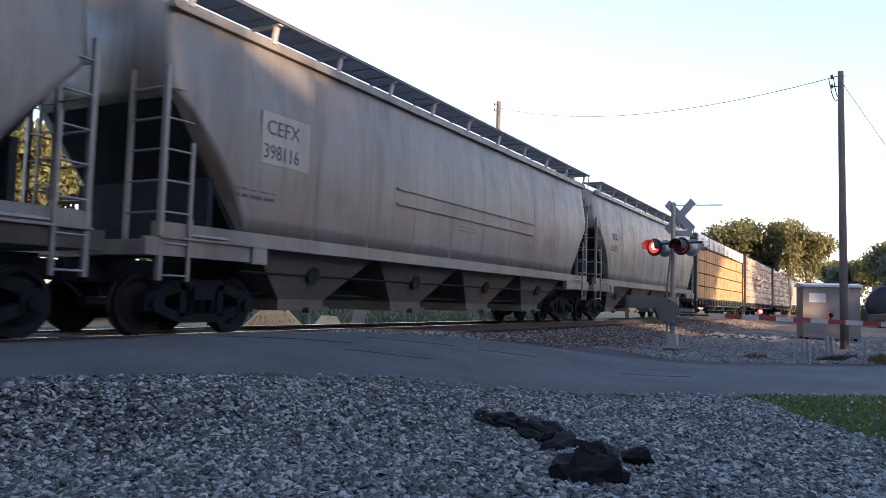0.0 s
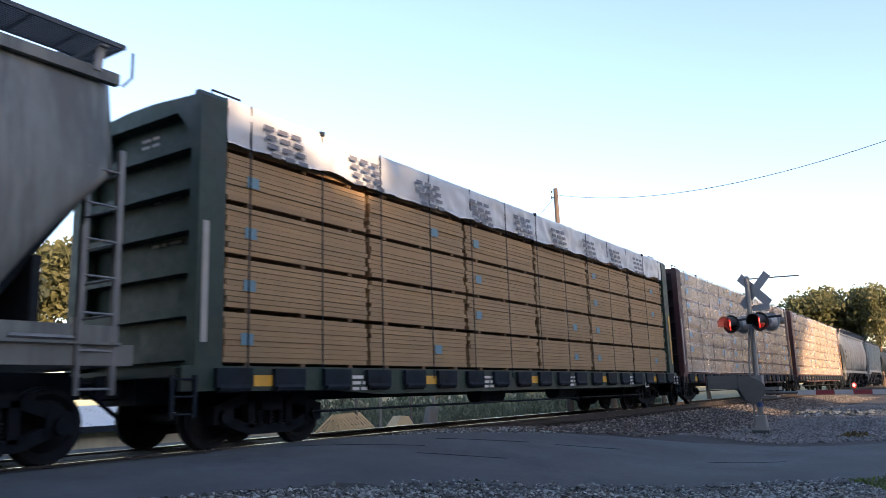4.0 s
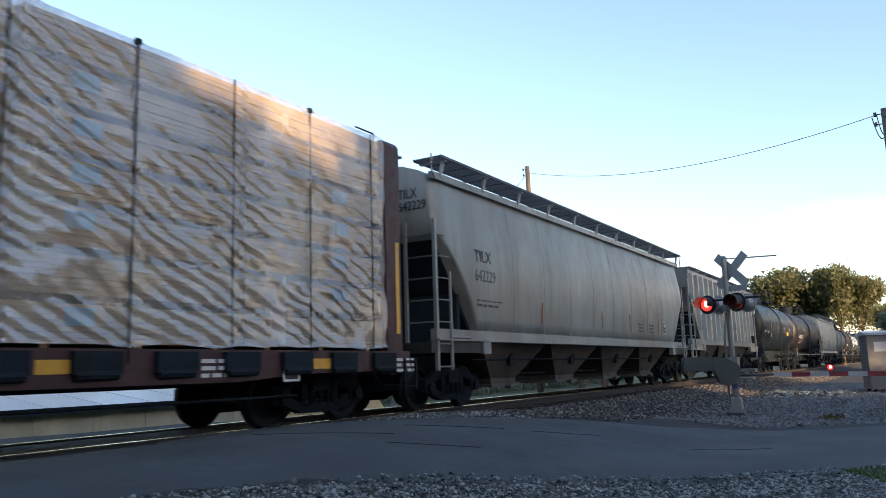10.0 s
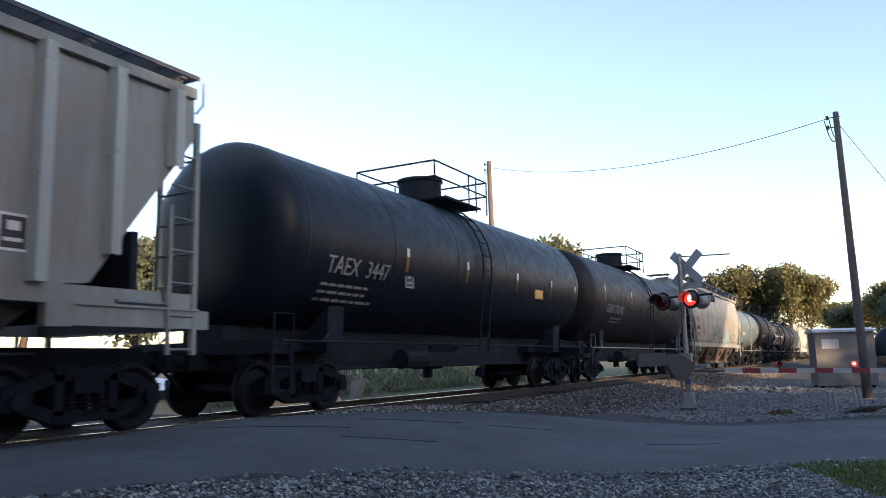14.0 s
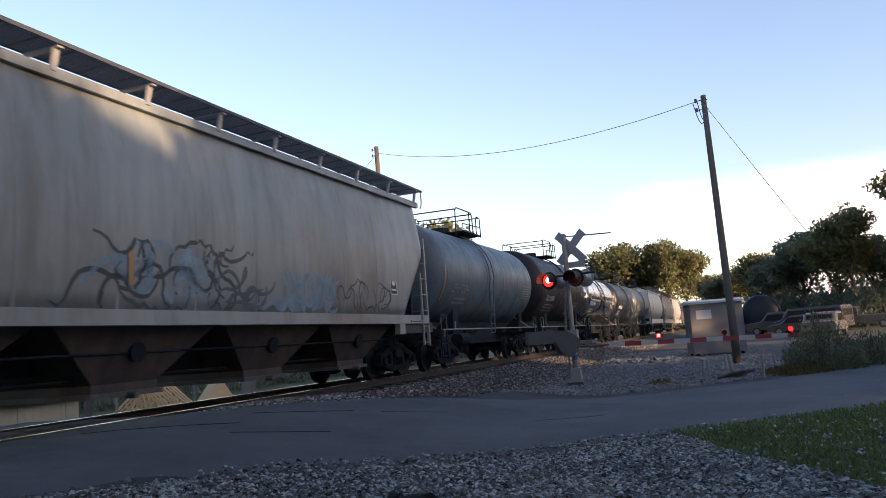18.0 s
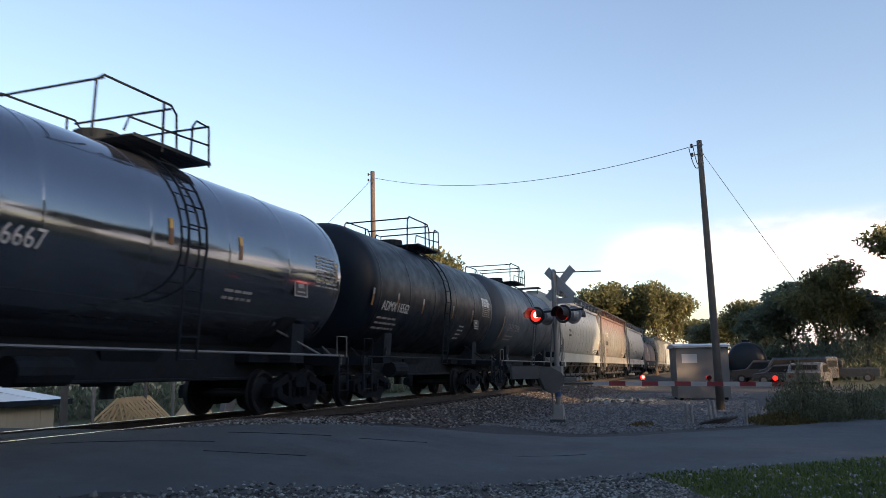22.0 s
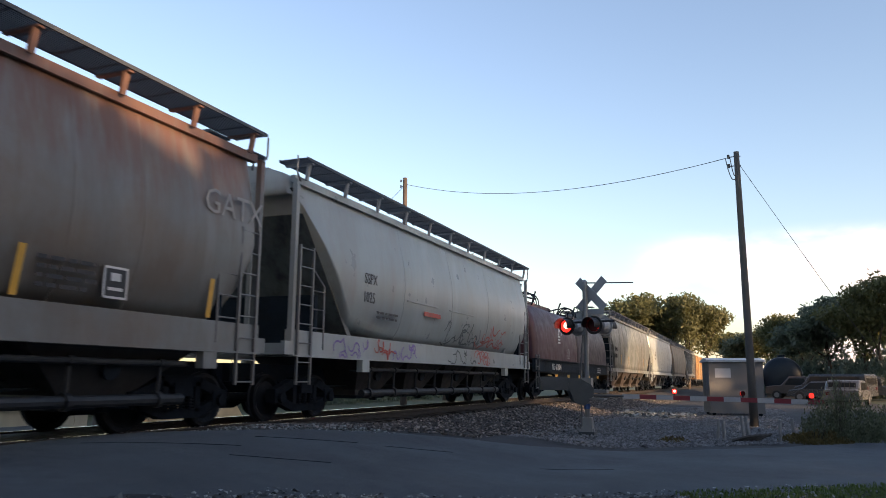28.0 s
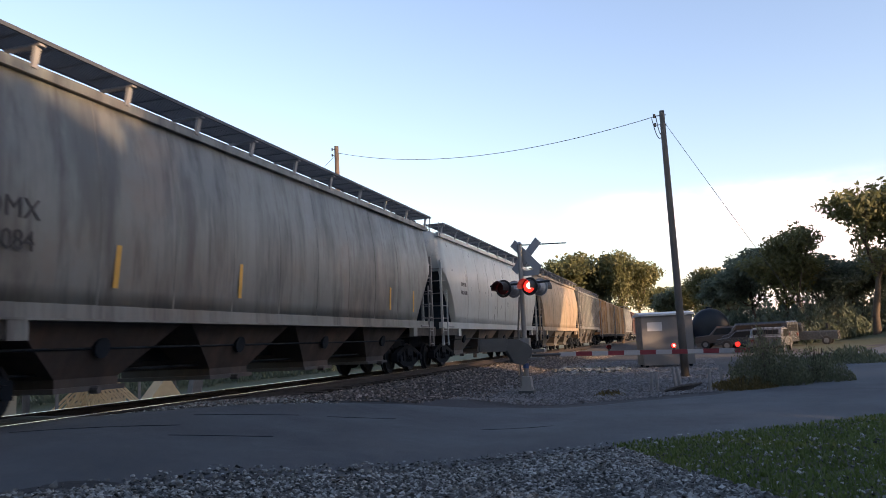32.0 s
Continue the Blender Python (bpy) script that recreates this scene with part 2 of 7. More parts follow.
M_HOODD = material("coil_hood_dark_paint", (0.022, 0.010, 0.018), 0.5, var=0.25, scale=0.7, streak=((0.012, 0.008, 0.012), 0.5))
M_HOOD = material("coil_hood_red_paint", (0.050, 0.008, 0.020), 0.5, var=0.25, scale=0.7, second=(0.075, 0.012, 0.016), streak=((0.05, 0.012, 0.014), 0.5))
M_BOX = material("boxcar_ochre_paint", (0.32, 0.19, 0.08), 0.6, var=0.25, scale=0.8, second=RUST, streak=(RUST, 0.4))
M_WOOD = material("sawn_lumber", (0.275, 0.185, 0.098), 0.75, var=0.2, scale=2.5, rand=0.35, bump=0.1, bscale=60)
M_WOODDK = material("dunnage_wood", (0.16, 0.09, 0.045), 0.8, var=0.3, scale=3)
M_ENDS = material("wrap_print_blue", (0.10, 0.22, 0.30), 0.6, var=0.1)
M_INKWRAP = material("wrap_print_grey", (0.12, 0.13, 0.16), 0.6, var=0.1)
M_RUSTRUN = material("rust_run", (0.24, 0.13, 0.06), 0.7, var=0.4, scale=5)
M_YELLOW = material("reflector_yellow", (0.58, 0.31, 0.035), 0.4, var=0.15, scale=6)
M_PAINTW = material("lettering_white", (0.62, 0.62, 0.60), 0.55, var=0.15, scale=3)
M_PAINTG = material("lettering_faded_grey", (0.30, 0.30, 0.29), 0.6, var=0.2, scale=3)
M_PAINTB = material("lettering_black", (0.025, 0.025, 0.028), 0.55, var=0.2, scale=3)
M_GRAFB = material("spray_paint_blue", (0.10, 0.28, 0.42), 0.55, var=0.3, scale=3)
M_GRAFT = material("spray_paint_slate", (0.075, 0.10, 0.11), 0.55, var=0.4, scale=3)
M_GRAFL = material("spray_paint_pale_blue", (0.17, 0.26, 0.32), 0.55, var=0.45, scale=2.5)
M_GRAFD = material("spray_paint_dark", (0.04, 0.06, 0.06), 0.55, var=0.3, scale=3)
M_GRAFV = material("spray_paint_violet", (0.22, 0.16, 0.40), 0.55, var=0.3, scale=3)
M_GRAFR = material("spray_paint_red", (0.45, 0.08, 0.06), 0.55, var=0.3, scale=3)


def wrap_material():
    """Milky plastic sheet that lets the lumber under it show through."""
    m = bpy.data.materials.new("lumber_wrap_plastic")
    m.use_nodes = True
    n, l = m.node_tree.nodes, m.node_tree.links
    b, out = n["Principled BSDF"], n["Material Output"]
    co = n.new("ShaderNodeTexCoord")
    nz = n.new("ShaderNodeTexNoise")
    nz.inputs["Scale"].default_value, nz.inputs["Detail"].default_value = 1.1, 8
    mp = n.new("ShaderNodeMapping")
    mp.inputs["Scale"].default_value = (1.0, 1.3, 0.6)
    l.new(co.outputs["Object"], mp.inputs[0])
    l.new(mp.outputs[0], nz.inputs["Vector"])
    b.inputs["Base Color"].default_value = (0.60, 0.55, 0.50, 1)
    b.inputs["Roughness"].default_value = 0.24
    fold = n.new("ShaderNodeTexWave")           # long creases lying aslant, in some places only
    fold.wave_type, fold.bands_direction, fold.wave_profile = "BANDS", "Z", "SIN"
    fold.inputs["Scale"].default_value, fold.inputs["Distortion"].default_value = 1.9, 7.0
    fold.inputs["Detail"].default_value, fold.inputs["Detail Scale"].default_value, fold.inputs["Detail Roughness"].default_value = 3.0, 0.55, 0.6
    mp2 = n.new("ShaderNodeMapping")
    mp2.inputs["Rotation"].default_value, mp2.inputs["Scale"].default_value = (0.55, 0.0, 0.0), (1.0, 0.8, 1.0)
    l.new(co.outputs["Object"], mp2.inputs[0])
    l.new(mp2.outputs[0], fold.inputs["Vector"])
    where = n.new("ShaderNodeTexNoise")
    where.inputs["Scale"].default_value, where.inputs["Detail"].default_value = 0.7, 3
    l.new(co.outputs["Object"], where.inputs["Vector"])
    wm = n.new("ShaderNodeMapRange")
    wm.inputs["From Min"].default_value, wm.inputs["From Max"].default_value = 0.42, 0.58
    wm.inputs["To Min"].default_value, wm.inputs["To Max"].default_value = 0.15, 1.0
    l.new(where.outputs["Fac"], wm.inputs["Value"])
    high = n.new("ShaderNodeMath")
    high.operation = "MULTIPLY"
    l.new(fold.outputs["Fac"], high.inputs[0])
    l.new(wm.outputs[0], high.inputs[1])
    bp = n.new("ShaderNodeBump")
    bp.inputs["Strength"].default_value, bp.inputs["Distance"].default_value = 0.9, 0.022
    l.new(high.outputs[0], bp.inputs["Height"])
    l.new(bp.outputs[0], b.inputs["Normal"])
    tr = n.new("ShaderNodeBsdfTransparent")
    mx = n.new("ShaderNodeMixShader")
    mr = n.new("ShaderNodeMapRange")
    mr.inputs["From Min"].default_value, mr.inputs["From Max"].default_value = 0.35, 0.68
    mr.inputs["To Min"].default_value, mr.inputs["To Max"].default_value = 0.22, 0.36
    l.new(nz.outputs["Fac"], mr.inputs["Value"])
    sep = n.new("ShaderNodeSeparateXYZ")         # upright bands where two sheets overlap
    l.new(co.outputs["Object"], sep.inputs[0])
    fr = n.new("ShaderNodeMath")
    fr.operation = "PINGPONG"
    fr.inputs[1].default_value = 1.75
    l.new(sep.outputs["Y"], fr.inputs[0])
    lap = n.new("ShaderNodeMapRange")
    lap.inputs["From Min"].default_value, lap.inputs["From Max"].default_value = 0.32, 0.22
    lap.inputs["To Min"].default_value, lap.inputs["To Max"].default_value = 0.0, 0.13
    l.new(fr.outputs[0], lap.inputs["Value"])
    ad = n.new("ShaderNodeMath")
    l.new(mr.outputs[0], ad.inputs[0])
    l.new(lap.outputs[0], ad.inputs[1])
    l.new(ad.outputs[0], mx.inputs[0])
    l.new(tr.outputs[0], mx.inputs[1])
    l.new(b.outputs[0], mx.inputs[2])
    shine = n.new("ShaderNodeBsdfGlossy")
    shine.inputs["Roughness"].default_value, shine.inputs["Color"].default_value = 0.2, (0.9, 0.9, 0.92, 1)
    l.new(bp.outputs[0], shine.inputs["Normal"])
    coat = n.new("ShaderNodeMixShader")
    coat.inputs[0].default_value = 0.15
    l.new(mx.outputs[0], coat.inputs[1])
    l.new(shine.outputs[0], coat.inputs[2])
    l.new(coat.outputs[0], out.inputs["Surface"])
    return m


M_WRAP = wrap_material()
M_WRAPW = material("lumber_wrap_white", (0.43, 0.46, 0.49), 0.4, var=0.12, scale=1.0, bump=0.2, bscale=6)

# ---- mesh helpers
def box(bm, x0, x1, y0, y1, z0, z1, m=None):
    v = [bm.verts.new((m @ Vector(p)) if m else p) for p in
         ((x0, y0, z0), (x1, y0, z0), (x1, y1, z0), (x0, y1, z0), (x0, y0, z1), (x1, y0, z1), (x1, y1, z1), (x0, y1, z1))]
    for f in ((0, 3, 2, 1), (4, 5, 6, 7), (0, 1, 5, 4), (1, 2, 6, 5), (2, 3, 7, 6), (3, 0, 4, 7)):
        bm.faces.new([v[i] for i in f])
    return v


def rod(bm, p, q, r=0.015, n=6, r2=None, caps=True):
    p, q = Vector(p), Vector(q)
    d = (q - p).normalized()
    a = d.orthogonal().normalized()
    b = d.cross(a)
    r2 = r if r2 is None else r2
    rings = []
    for c, rr in ((p, r), (q, r2)):
        rings.append([bm.verts.new(c + (a * math.cos(k * 2 * math.pi / n) + b * math.sin(k * 2 * math.pi / n)) * rr) for k in range(n)])
    for k in range(n):
        bm.faces.new((rings[0][k], rings[0][(k + 1) % n], rings[1][(k + 1) % n], rings[1][k]))
    if caps:
        bm.faces.new(rings[0][::-1])
        bm.faces.new(rings[1])


def bar_path(bm, pts, r=0.02, n=6):
    """One bent round bar through the points."""
    pts = [Vector(p) for p in pts]
    up = None
    rings = []
    for i, p in enumerate(pts):
        d = (pts[min(i + 1, len(pts) - 1)] - pts[max(i - 1, 0)]).normalized()
        if up is None:
            up = d.orthogonal().normalized()
        up = (up - d * up.dot(d)).normalized()
        b = d.cross(up)
        rings.append([p + (up * math.cos(k * 2 * math.pi / n) + b * math.sin(k * 2 * math.pi / n)) * r for k in range(n)])
    loft(bm, rings, closed=True, caps=True)


def loft(bm, rings, closed=False, caps=False):
    """Rings of equally many points joined into a skin."""
    vs = [[bm.verts.new(p) for p in ring] for ring in rings]
    for a, b in zip(vs[:-1], vs[1:]):
        for k in range(len(a) - (0 if closed else 1)):
            j = (k + 1) % len(a)
            bm.faces.new((a[k], a[j], b[j], b[k]))
    if caps:
        bm.faces.new(vs[0][::-1])
        bm.faces.new(vs[-1])
    return vs


def plate(bm, pts, axis, d0, d1):
    """A flat outline given thickness along an axis: 'x' takes (y, z), 'y' takes (x, z), 'z' takes (x, y)."""
    put = {"x": lambda p, d: (d, p[0], p[1]), "y": lambda p, d: (p[0], d, p[1]), "z": lambda p, d: (p[0], p[1], d)}[axis]
    a = [bm.verts.new(put(p, d0)) for p in pts]
    b = [bm.verts.new(put(p, d1)) for p in pts]
    bm.faces.new(a)
    bm.faces.new(b[::-1])
    for k in range(len(pts)):
        j = (k + 1) % len(pts)
        bm.faces.new((a[j], a[k], b[k], b[j]))


def mesh_of(name, bm, mat, smooth=False):
    bmesh.ops.recalc_face_normals(bm, faces=bm.faces)
    me = bpy.data.meshes.new(name)
    bm.to_mesh(me)
    bm.free()
    for mt in (mat if isinstance(mat, (list, tuple)) else [mat]):
        me.materials.append(mt)
    if smooth:
        me.shade_smooth()
    return me


def part(name, bm, mat, parent, label="", smooth=False, at=None):
    """One mesh object under a thing or a part."""
    ob = new(name, bm if isinstance(bm, bpy.types.Mesh) else mesh_of(name, bm, mat, smooth))
    ob.parent = parent
    if at is not None:
        ob.matrix_basis = at
    if label:
        ob["label"] = label
    return ob


def thing(name, label, category, at=None, group="", kind=""):
    ob = new(name)
    ob.empty_display_size = 0.3
    if at is not None:
        ob.matrix_basis = at
    return tagged(ob, label, category, group, kind)


def whole(name, bm, mat, label, category, at=None, group="", kind="", smooth=False):
    ob = new(name, mesh_of(name, bm, mat, smooth))
    if at is not None:
        ob.matrix_basis = at
    return tagged(ob, label, category, group, kind)


def joined(name, verts, faces, mat, smooth=False):
    me = bpy.data.meshes.new(name)
    me.from_pydata(verts, [], faces)
    for mt in (mat if isinstance(mat, (list, tuple)) else [mat]):
        me.materials.append(mt)
    if smooth:
        me.shade_smooth()
    return me


def lettering(text, height, mat, parent, x, y, z, squeeze=1.0, tilt=0.0):
    """Painted letters on a side that faces +x; y is where the text starts when read."""
    cu = bpy.data.curves.new("lettering", "FONT")
    cu.body, cu.size, cu.extrude = text, height * 1.38, 0.003
    cu.resolution_u = 2
    ob = bpy.data.objects.new("lettering", cu)
    me = bpy.data.meshes.new_from_object(ob)
    bpy.data.objects.remove(ob)
    me.materials.append(mat)
    o = new("lettering", me)
    o.parent = parent
    # text x runs along +y, text y up: as seen from +x looking to -x, +y lies to the right
    o.matrix_basis = Matrix(((0, 0, 1, x), (squeeze, 0, 0, y), (0, 1, tilt, z), (0, 0, 0, 1)))
    return o


def end_lettering(text, height, mat, parent, x, y, z, squeeze=0.85):
    """Painted letters on an end that faces -y; x is where the text starts when read."""
    o = lettering(text, height, mat, parent, 0, 0, 0)
    o.matrix_basis = Matrix(((squeeze, 0, 0, x), (0, 0, -1, y), (0, 1, 0, z), (0, 0, 0, 1)))
    return o


def bars_end(parent, mat, x, y, z, w, rows):
    """Unreadable stencilling on an end that faces -y."""
    o = bars(parent, mat, 0, 0, 0, w, rows, 0.045, 0.10, seed=61)
    o.matrix_basis = Matrix(((0, 1, 0, x), (-1, 0, 0, y), (0, 0, 1, z), (0, 0, 0, 1)))
    return o


def bars(parent, mat, x, y, z, w, rows, h=0.05, pitch=0.11, name="stencil_block", seed=1):
    """Small stencilling that cannot be read: short bars in lines."""
    rnd = random.Random(seed)
    bm = bmesh.new()
    for r in range(rows):
        yy = y
        while yy < y + w * (0.75 + 0.25 * rnd.random()):
            ln = 0.08 + 0.2 * rnd.random()
            box(bm, x, x + 0.004, yy, min(yy + ln, y + w), z - r * pitch - h, z - r * pitch)
            yy += ln + 0.05
    return tagged(part(name, bm, mat, parent), kind="stuff")


def framed_panel(parent, x, y, z, w, h, mat_frame, mat_in, name="data_panel"):
    bm = bmesh.new()
    box(bm, x, x + 0.004, y, y + w, z, z + h)
    p = part(name, bm, mat_in, parent)
    bm = bmesh.new()
    t = 0.03
    for a in ((y, y + w, z, z + t), (y, y + w, z + h - t, z + h), (y, y + t, z, z + h), (y + w - t, y + w, z, z + h), (y + w * 0.3, y + w * 0.7, z + h * 0.55, z + h * 0.8), (y + w * 0.2, y + w * 0.8, z + h * 0.25, z + h * 0.35)):
        box(bm, x + 0.004, x + 0.008, *a)
    tagged(part("panel_marking", bm, mat_frame, p), kind="stuff")
    return p


# ---- running gear, shared by all cars
def wheelset_mesh():
    bm = bmesh.new()
    for s in (-1, 1):
        rings = []
        for r, x in ((0.10, 0.80), (0.14, 0.79), (0.30, 0.745), (0.365, 0.79), (0.42, 0.785), (0.425, 0.70), (0.455, 0.685), (0.455, 0.655), (0.36, 0.655), (0.28, 0.70), (0.10, 0.70)):
            rings.append([(s * x, r * math.cos(k * math.pi / 14), r * math.sin(k * math.pi / 14)) for k in range(28)])
        loft(bm, rings, closed=True)
    rod(bm, (-0.98, 0, 0), (0.98, 0, 0), 0.085, 12)
    # cast marks on the hubs show that the wheel turns
    for s in (-1, 1):
        for k in range(3):
            a = k * 2.094
            rod(bm, (s * 0.99, 0.045 * math.cos(a), 0.045 * math.sin(a)), (s * 1.0, 0.045 * math.cos(a), 0.045 * math.sin(a)), 0.02, 6)
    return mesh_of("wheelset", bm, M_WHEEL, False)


def truck_frame_mesh():
    bm = bmesh.new()
    for s in (-1, 1):
        x0, x1 = (0.90, 1.06) if s > 0 else (-1.06, -0.90)
        # arch made of struts, leaving the spring window open
        for a, b, w in (((-1.0, 0.50), (-0.42, 0.70), 0.075), ((1.0, 0.50), (0.42, 0.70), 0.075), ((-0.42, 0.72), (0.42, 0.72), 0.075),
                        ((-0.98, 0.44), (-0.40, 0.24), 0.07), ((0.98, 0.44), (0.40, 0.24), 0.07), ((-0.42, 0.24), (0.42, 0.24), 0.07),
                        ((-0.36, 0.26), (-0.36, 0.72), 0.06), ((0.36, 0.26), (0.36, 0.72), 0.06)):
            d = Vector((b[0] - a[0], b[1] - a[1])).normalized()
            nn = Vector((-d.y, d.x)) * w
            plate(bm, [(a[0] + nn.x, a[1] + nn.y), (a[0] - nn.x, a[1] - nn.y), (b[0] - nn.x, b[1] - nn.y), (b[0] + nn.x, b[1] + nn.y)], "x", x0, x1)
        for y in (-0.875, 0.875):
            box(bm, min(x0, x1) - 0.02, max(x0, x1) + 0.02, y - 0.17, y + 0.17, 0.33, 0.58)
            rod(bm, (s * 1.06, y, 0.43), (s * 1.15, y, 0.43), 0.10, 12)
    box(bm, -1.1, 1.1, -0.20, 0.20, 0.50, 0.70)
    rod(bm, (0, 0, 0.7), (0, 0, 0.86), 0.25, 12)
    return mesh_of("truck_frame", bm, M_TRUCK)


def spring_mesh():
    bm = bmesh.new()
    for dx in (-0.05, 0.05):
        rings = 5
        for k in range(rings):
            z = 0.29 + k * 0.045
            rod(bm, (dx, 0, z), (dx, 0, z + 0.022), 0.062, 8)
        rod(bm, (dx, 0, 0.28), (dx, 0, 0.50), 0.035, 6)
    return mesh_of("spring", bm, M_TRUCK)


ME_WHEEL, ME_TRUCK, ME_SPRING = wheelset_mesh(), truck_frame_mesh(), spring_mesh()
WHEELS = []          # (car, wheelset, its rest pose)


def trucks(car, half):
    for s in (-1, 1):
        fr = part("truck_frame", ME_TRUCK, None, car, at=pose(0, s * half, 0))
        for w in (-0.875, 0.875):
            rest = pose(0, w, 0.425)
            ws = part("wheelset", ME_WHEEL, None, fr, at=rest)
            WHEELS.append((car, ws, w))
        for sx in (-0.98, 0.98):
            for dy in (-0.2, 0.0, 0.2):
                part("spring", ME_SPRING, None, fr, at=pose(sx, dy, 0))


def coupler_mesh():
    bm = bmesh.new()
    box(bm, -0.16, 0.16, 0, 0.45, 0.72, 1.0)
    rod(bm, (0, 0.3, 0.86), (0, 0.85, 0.86), 0.085, 8)
    box(bm, -0.13, 0.05, 0.78, 1.02, 0.70, 1.02)
    box(bm, 0.02, 0.15, 0.74, 0.92, 0.73, 0.99)
    bar_path(bm, [(0.45, 0.3, 0.85), (0.42, 0.7, 0.55), (0.25, 0.95, 0.45)], 0.03)      # air hose
    return mesh_of("coupler", bm, M_TRUCK)


ME_COUPLER = coupler_mesh()


def couplers(car, half):
    part("coupler", ME_COUPLER, None, car, at=pose(0, half, 0))
    part("coupler", ME_COUPLER, None, car, at=pose(0, -half, 0, 0, 0, 180))


def ladder(car, x, y, z0, z1, w=0.42, along="y", mat=None, step=0.36, name="ladder"):
    bm = bmesh.new()
    a = (lambda s, z: (x, y + s * w / 2, z)) if along == "y" else (lambda s, z: (x + s * w / 2, y, z))
    for s in (-1, 1):
        p = a(s, 0)
        box(bm, p[0] - 0.022, p[0] + 0.022, p[1] - 0.022, p[1] + 0.022, z0, z1)
    n = max(2, int((z1 - z0) / step))
    for k in range(n + 1):
        z = z0 + 0.05 + (z1 - z0 - 0.1) * k / n
        rod(bm, a(-1, z), a(1, z), 0.014, 5)
    return part(name, bm, mat or M_GALV, car)


def grating_mesh(length, w, pitch=0.55):
    """Open steel walkway: edge rails and many cross slats."""
    bm = bmesh.new()
    for k in range(15):
        x, e, d = w * k / 14, 0.010 if k in (0, 14) else 0.005, 0.028 if k in (0, 14) else 0.012
        box(bm, x - e, x + e, -length / 2, length / 2, -d, d)
    n = int(length / pitch)
    for k in range(n + 1):
        y = -length / 2 + length * k / n
        box(bm, 0, w, y - 0.012, y + 0.012, -0.012, 0.012)
    return bm


# ---- cars. Local frame: origin at rail top in the middle of the car, +y to its rear, the camera's side at +x
def rib(bm, prof, y, w, out):
    ring = []
    for dy, o in ((-w / 2, 0), (-w / 2 * 0.7, out), (w / 2 * 0.7, out), (w / 2, 0)):
        ring.append([(p[0] + o if p[0] > 0 else p[0] - o, y + dy, p[1]) for p in prof])
    loft(bm, ring)


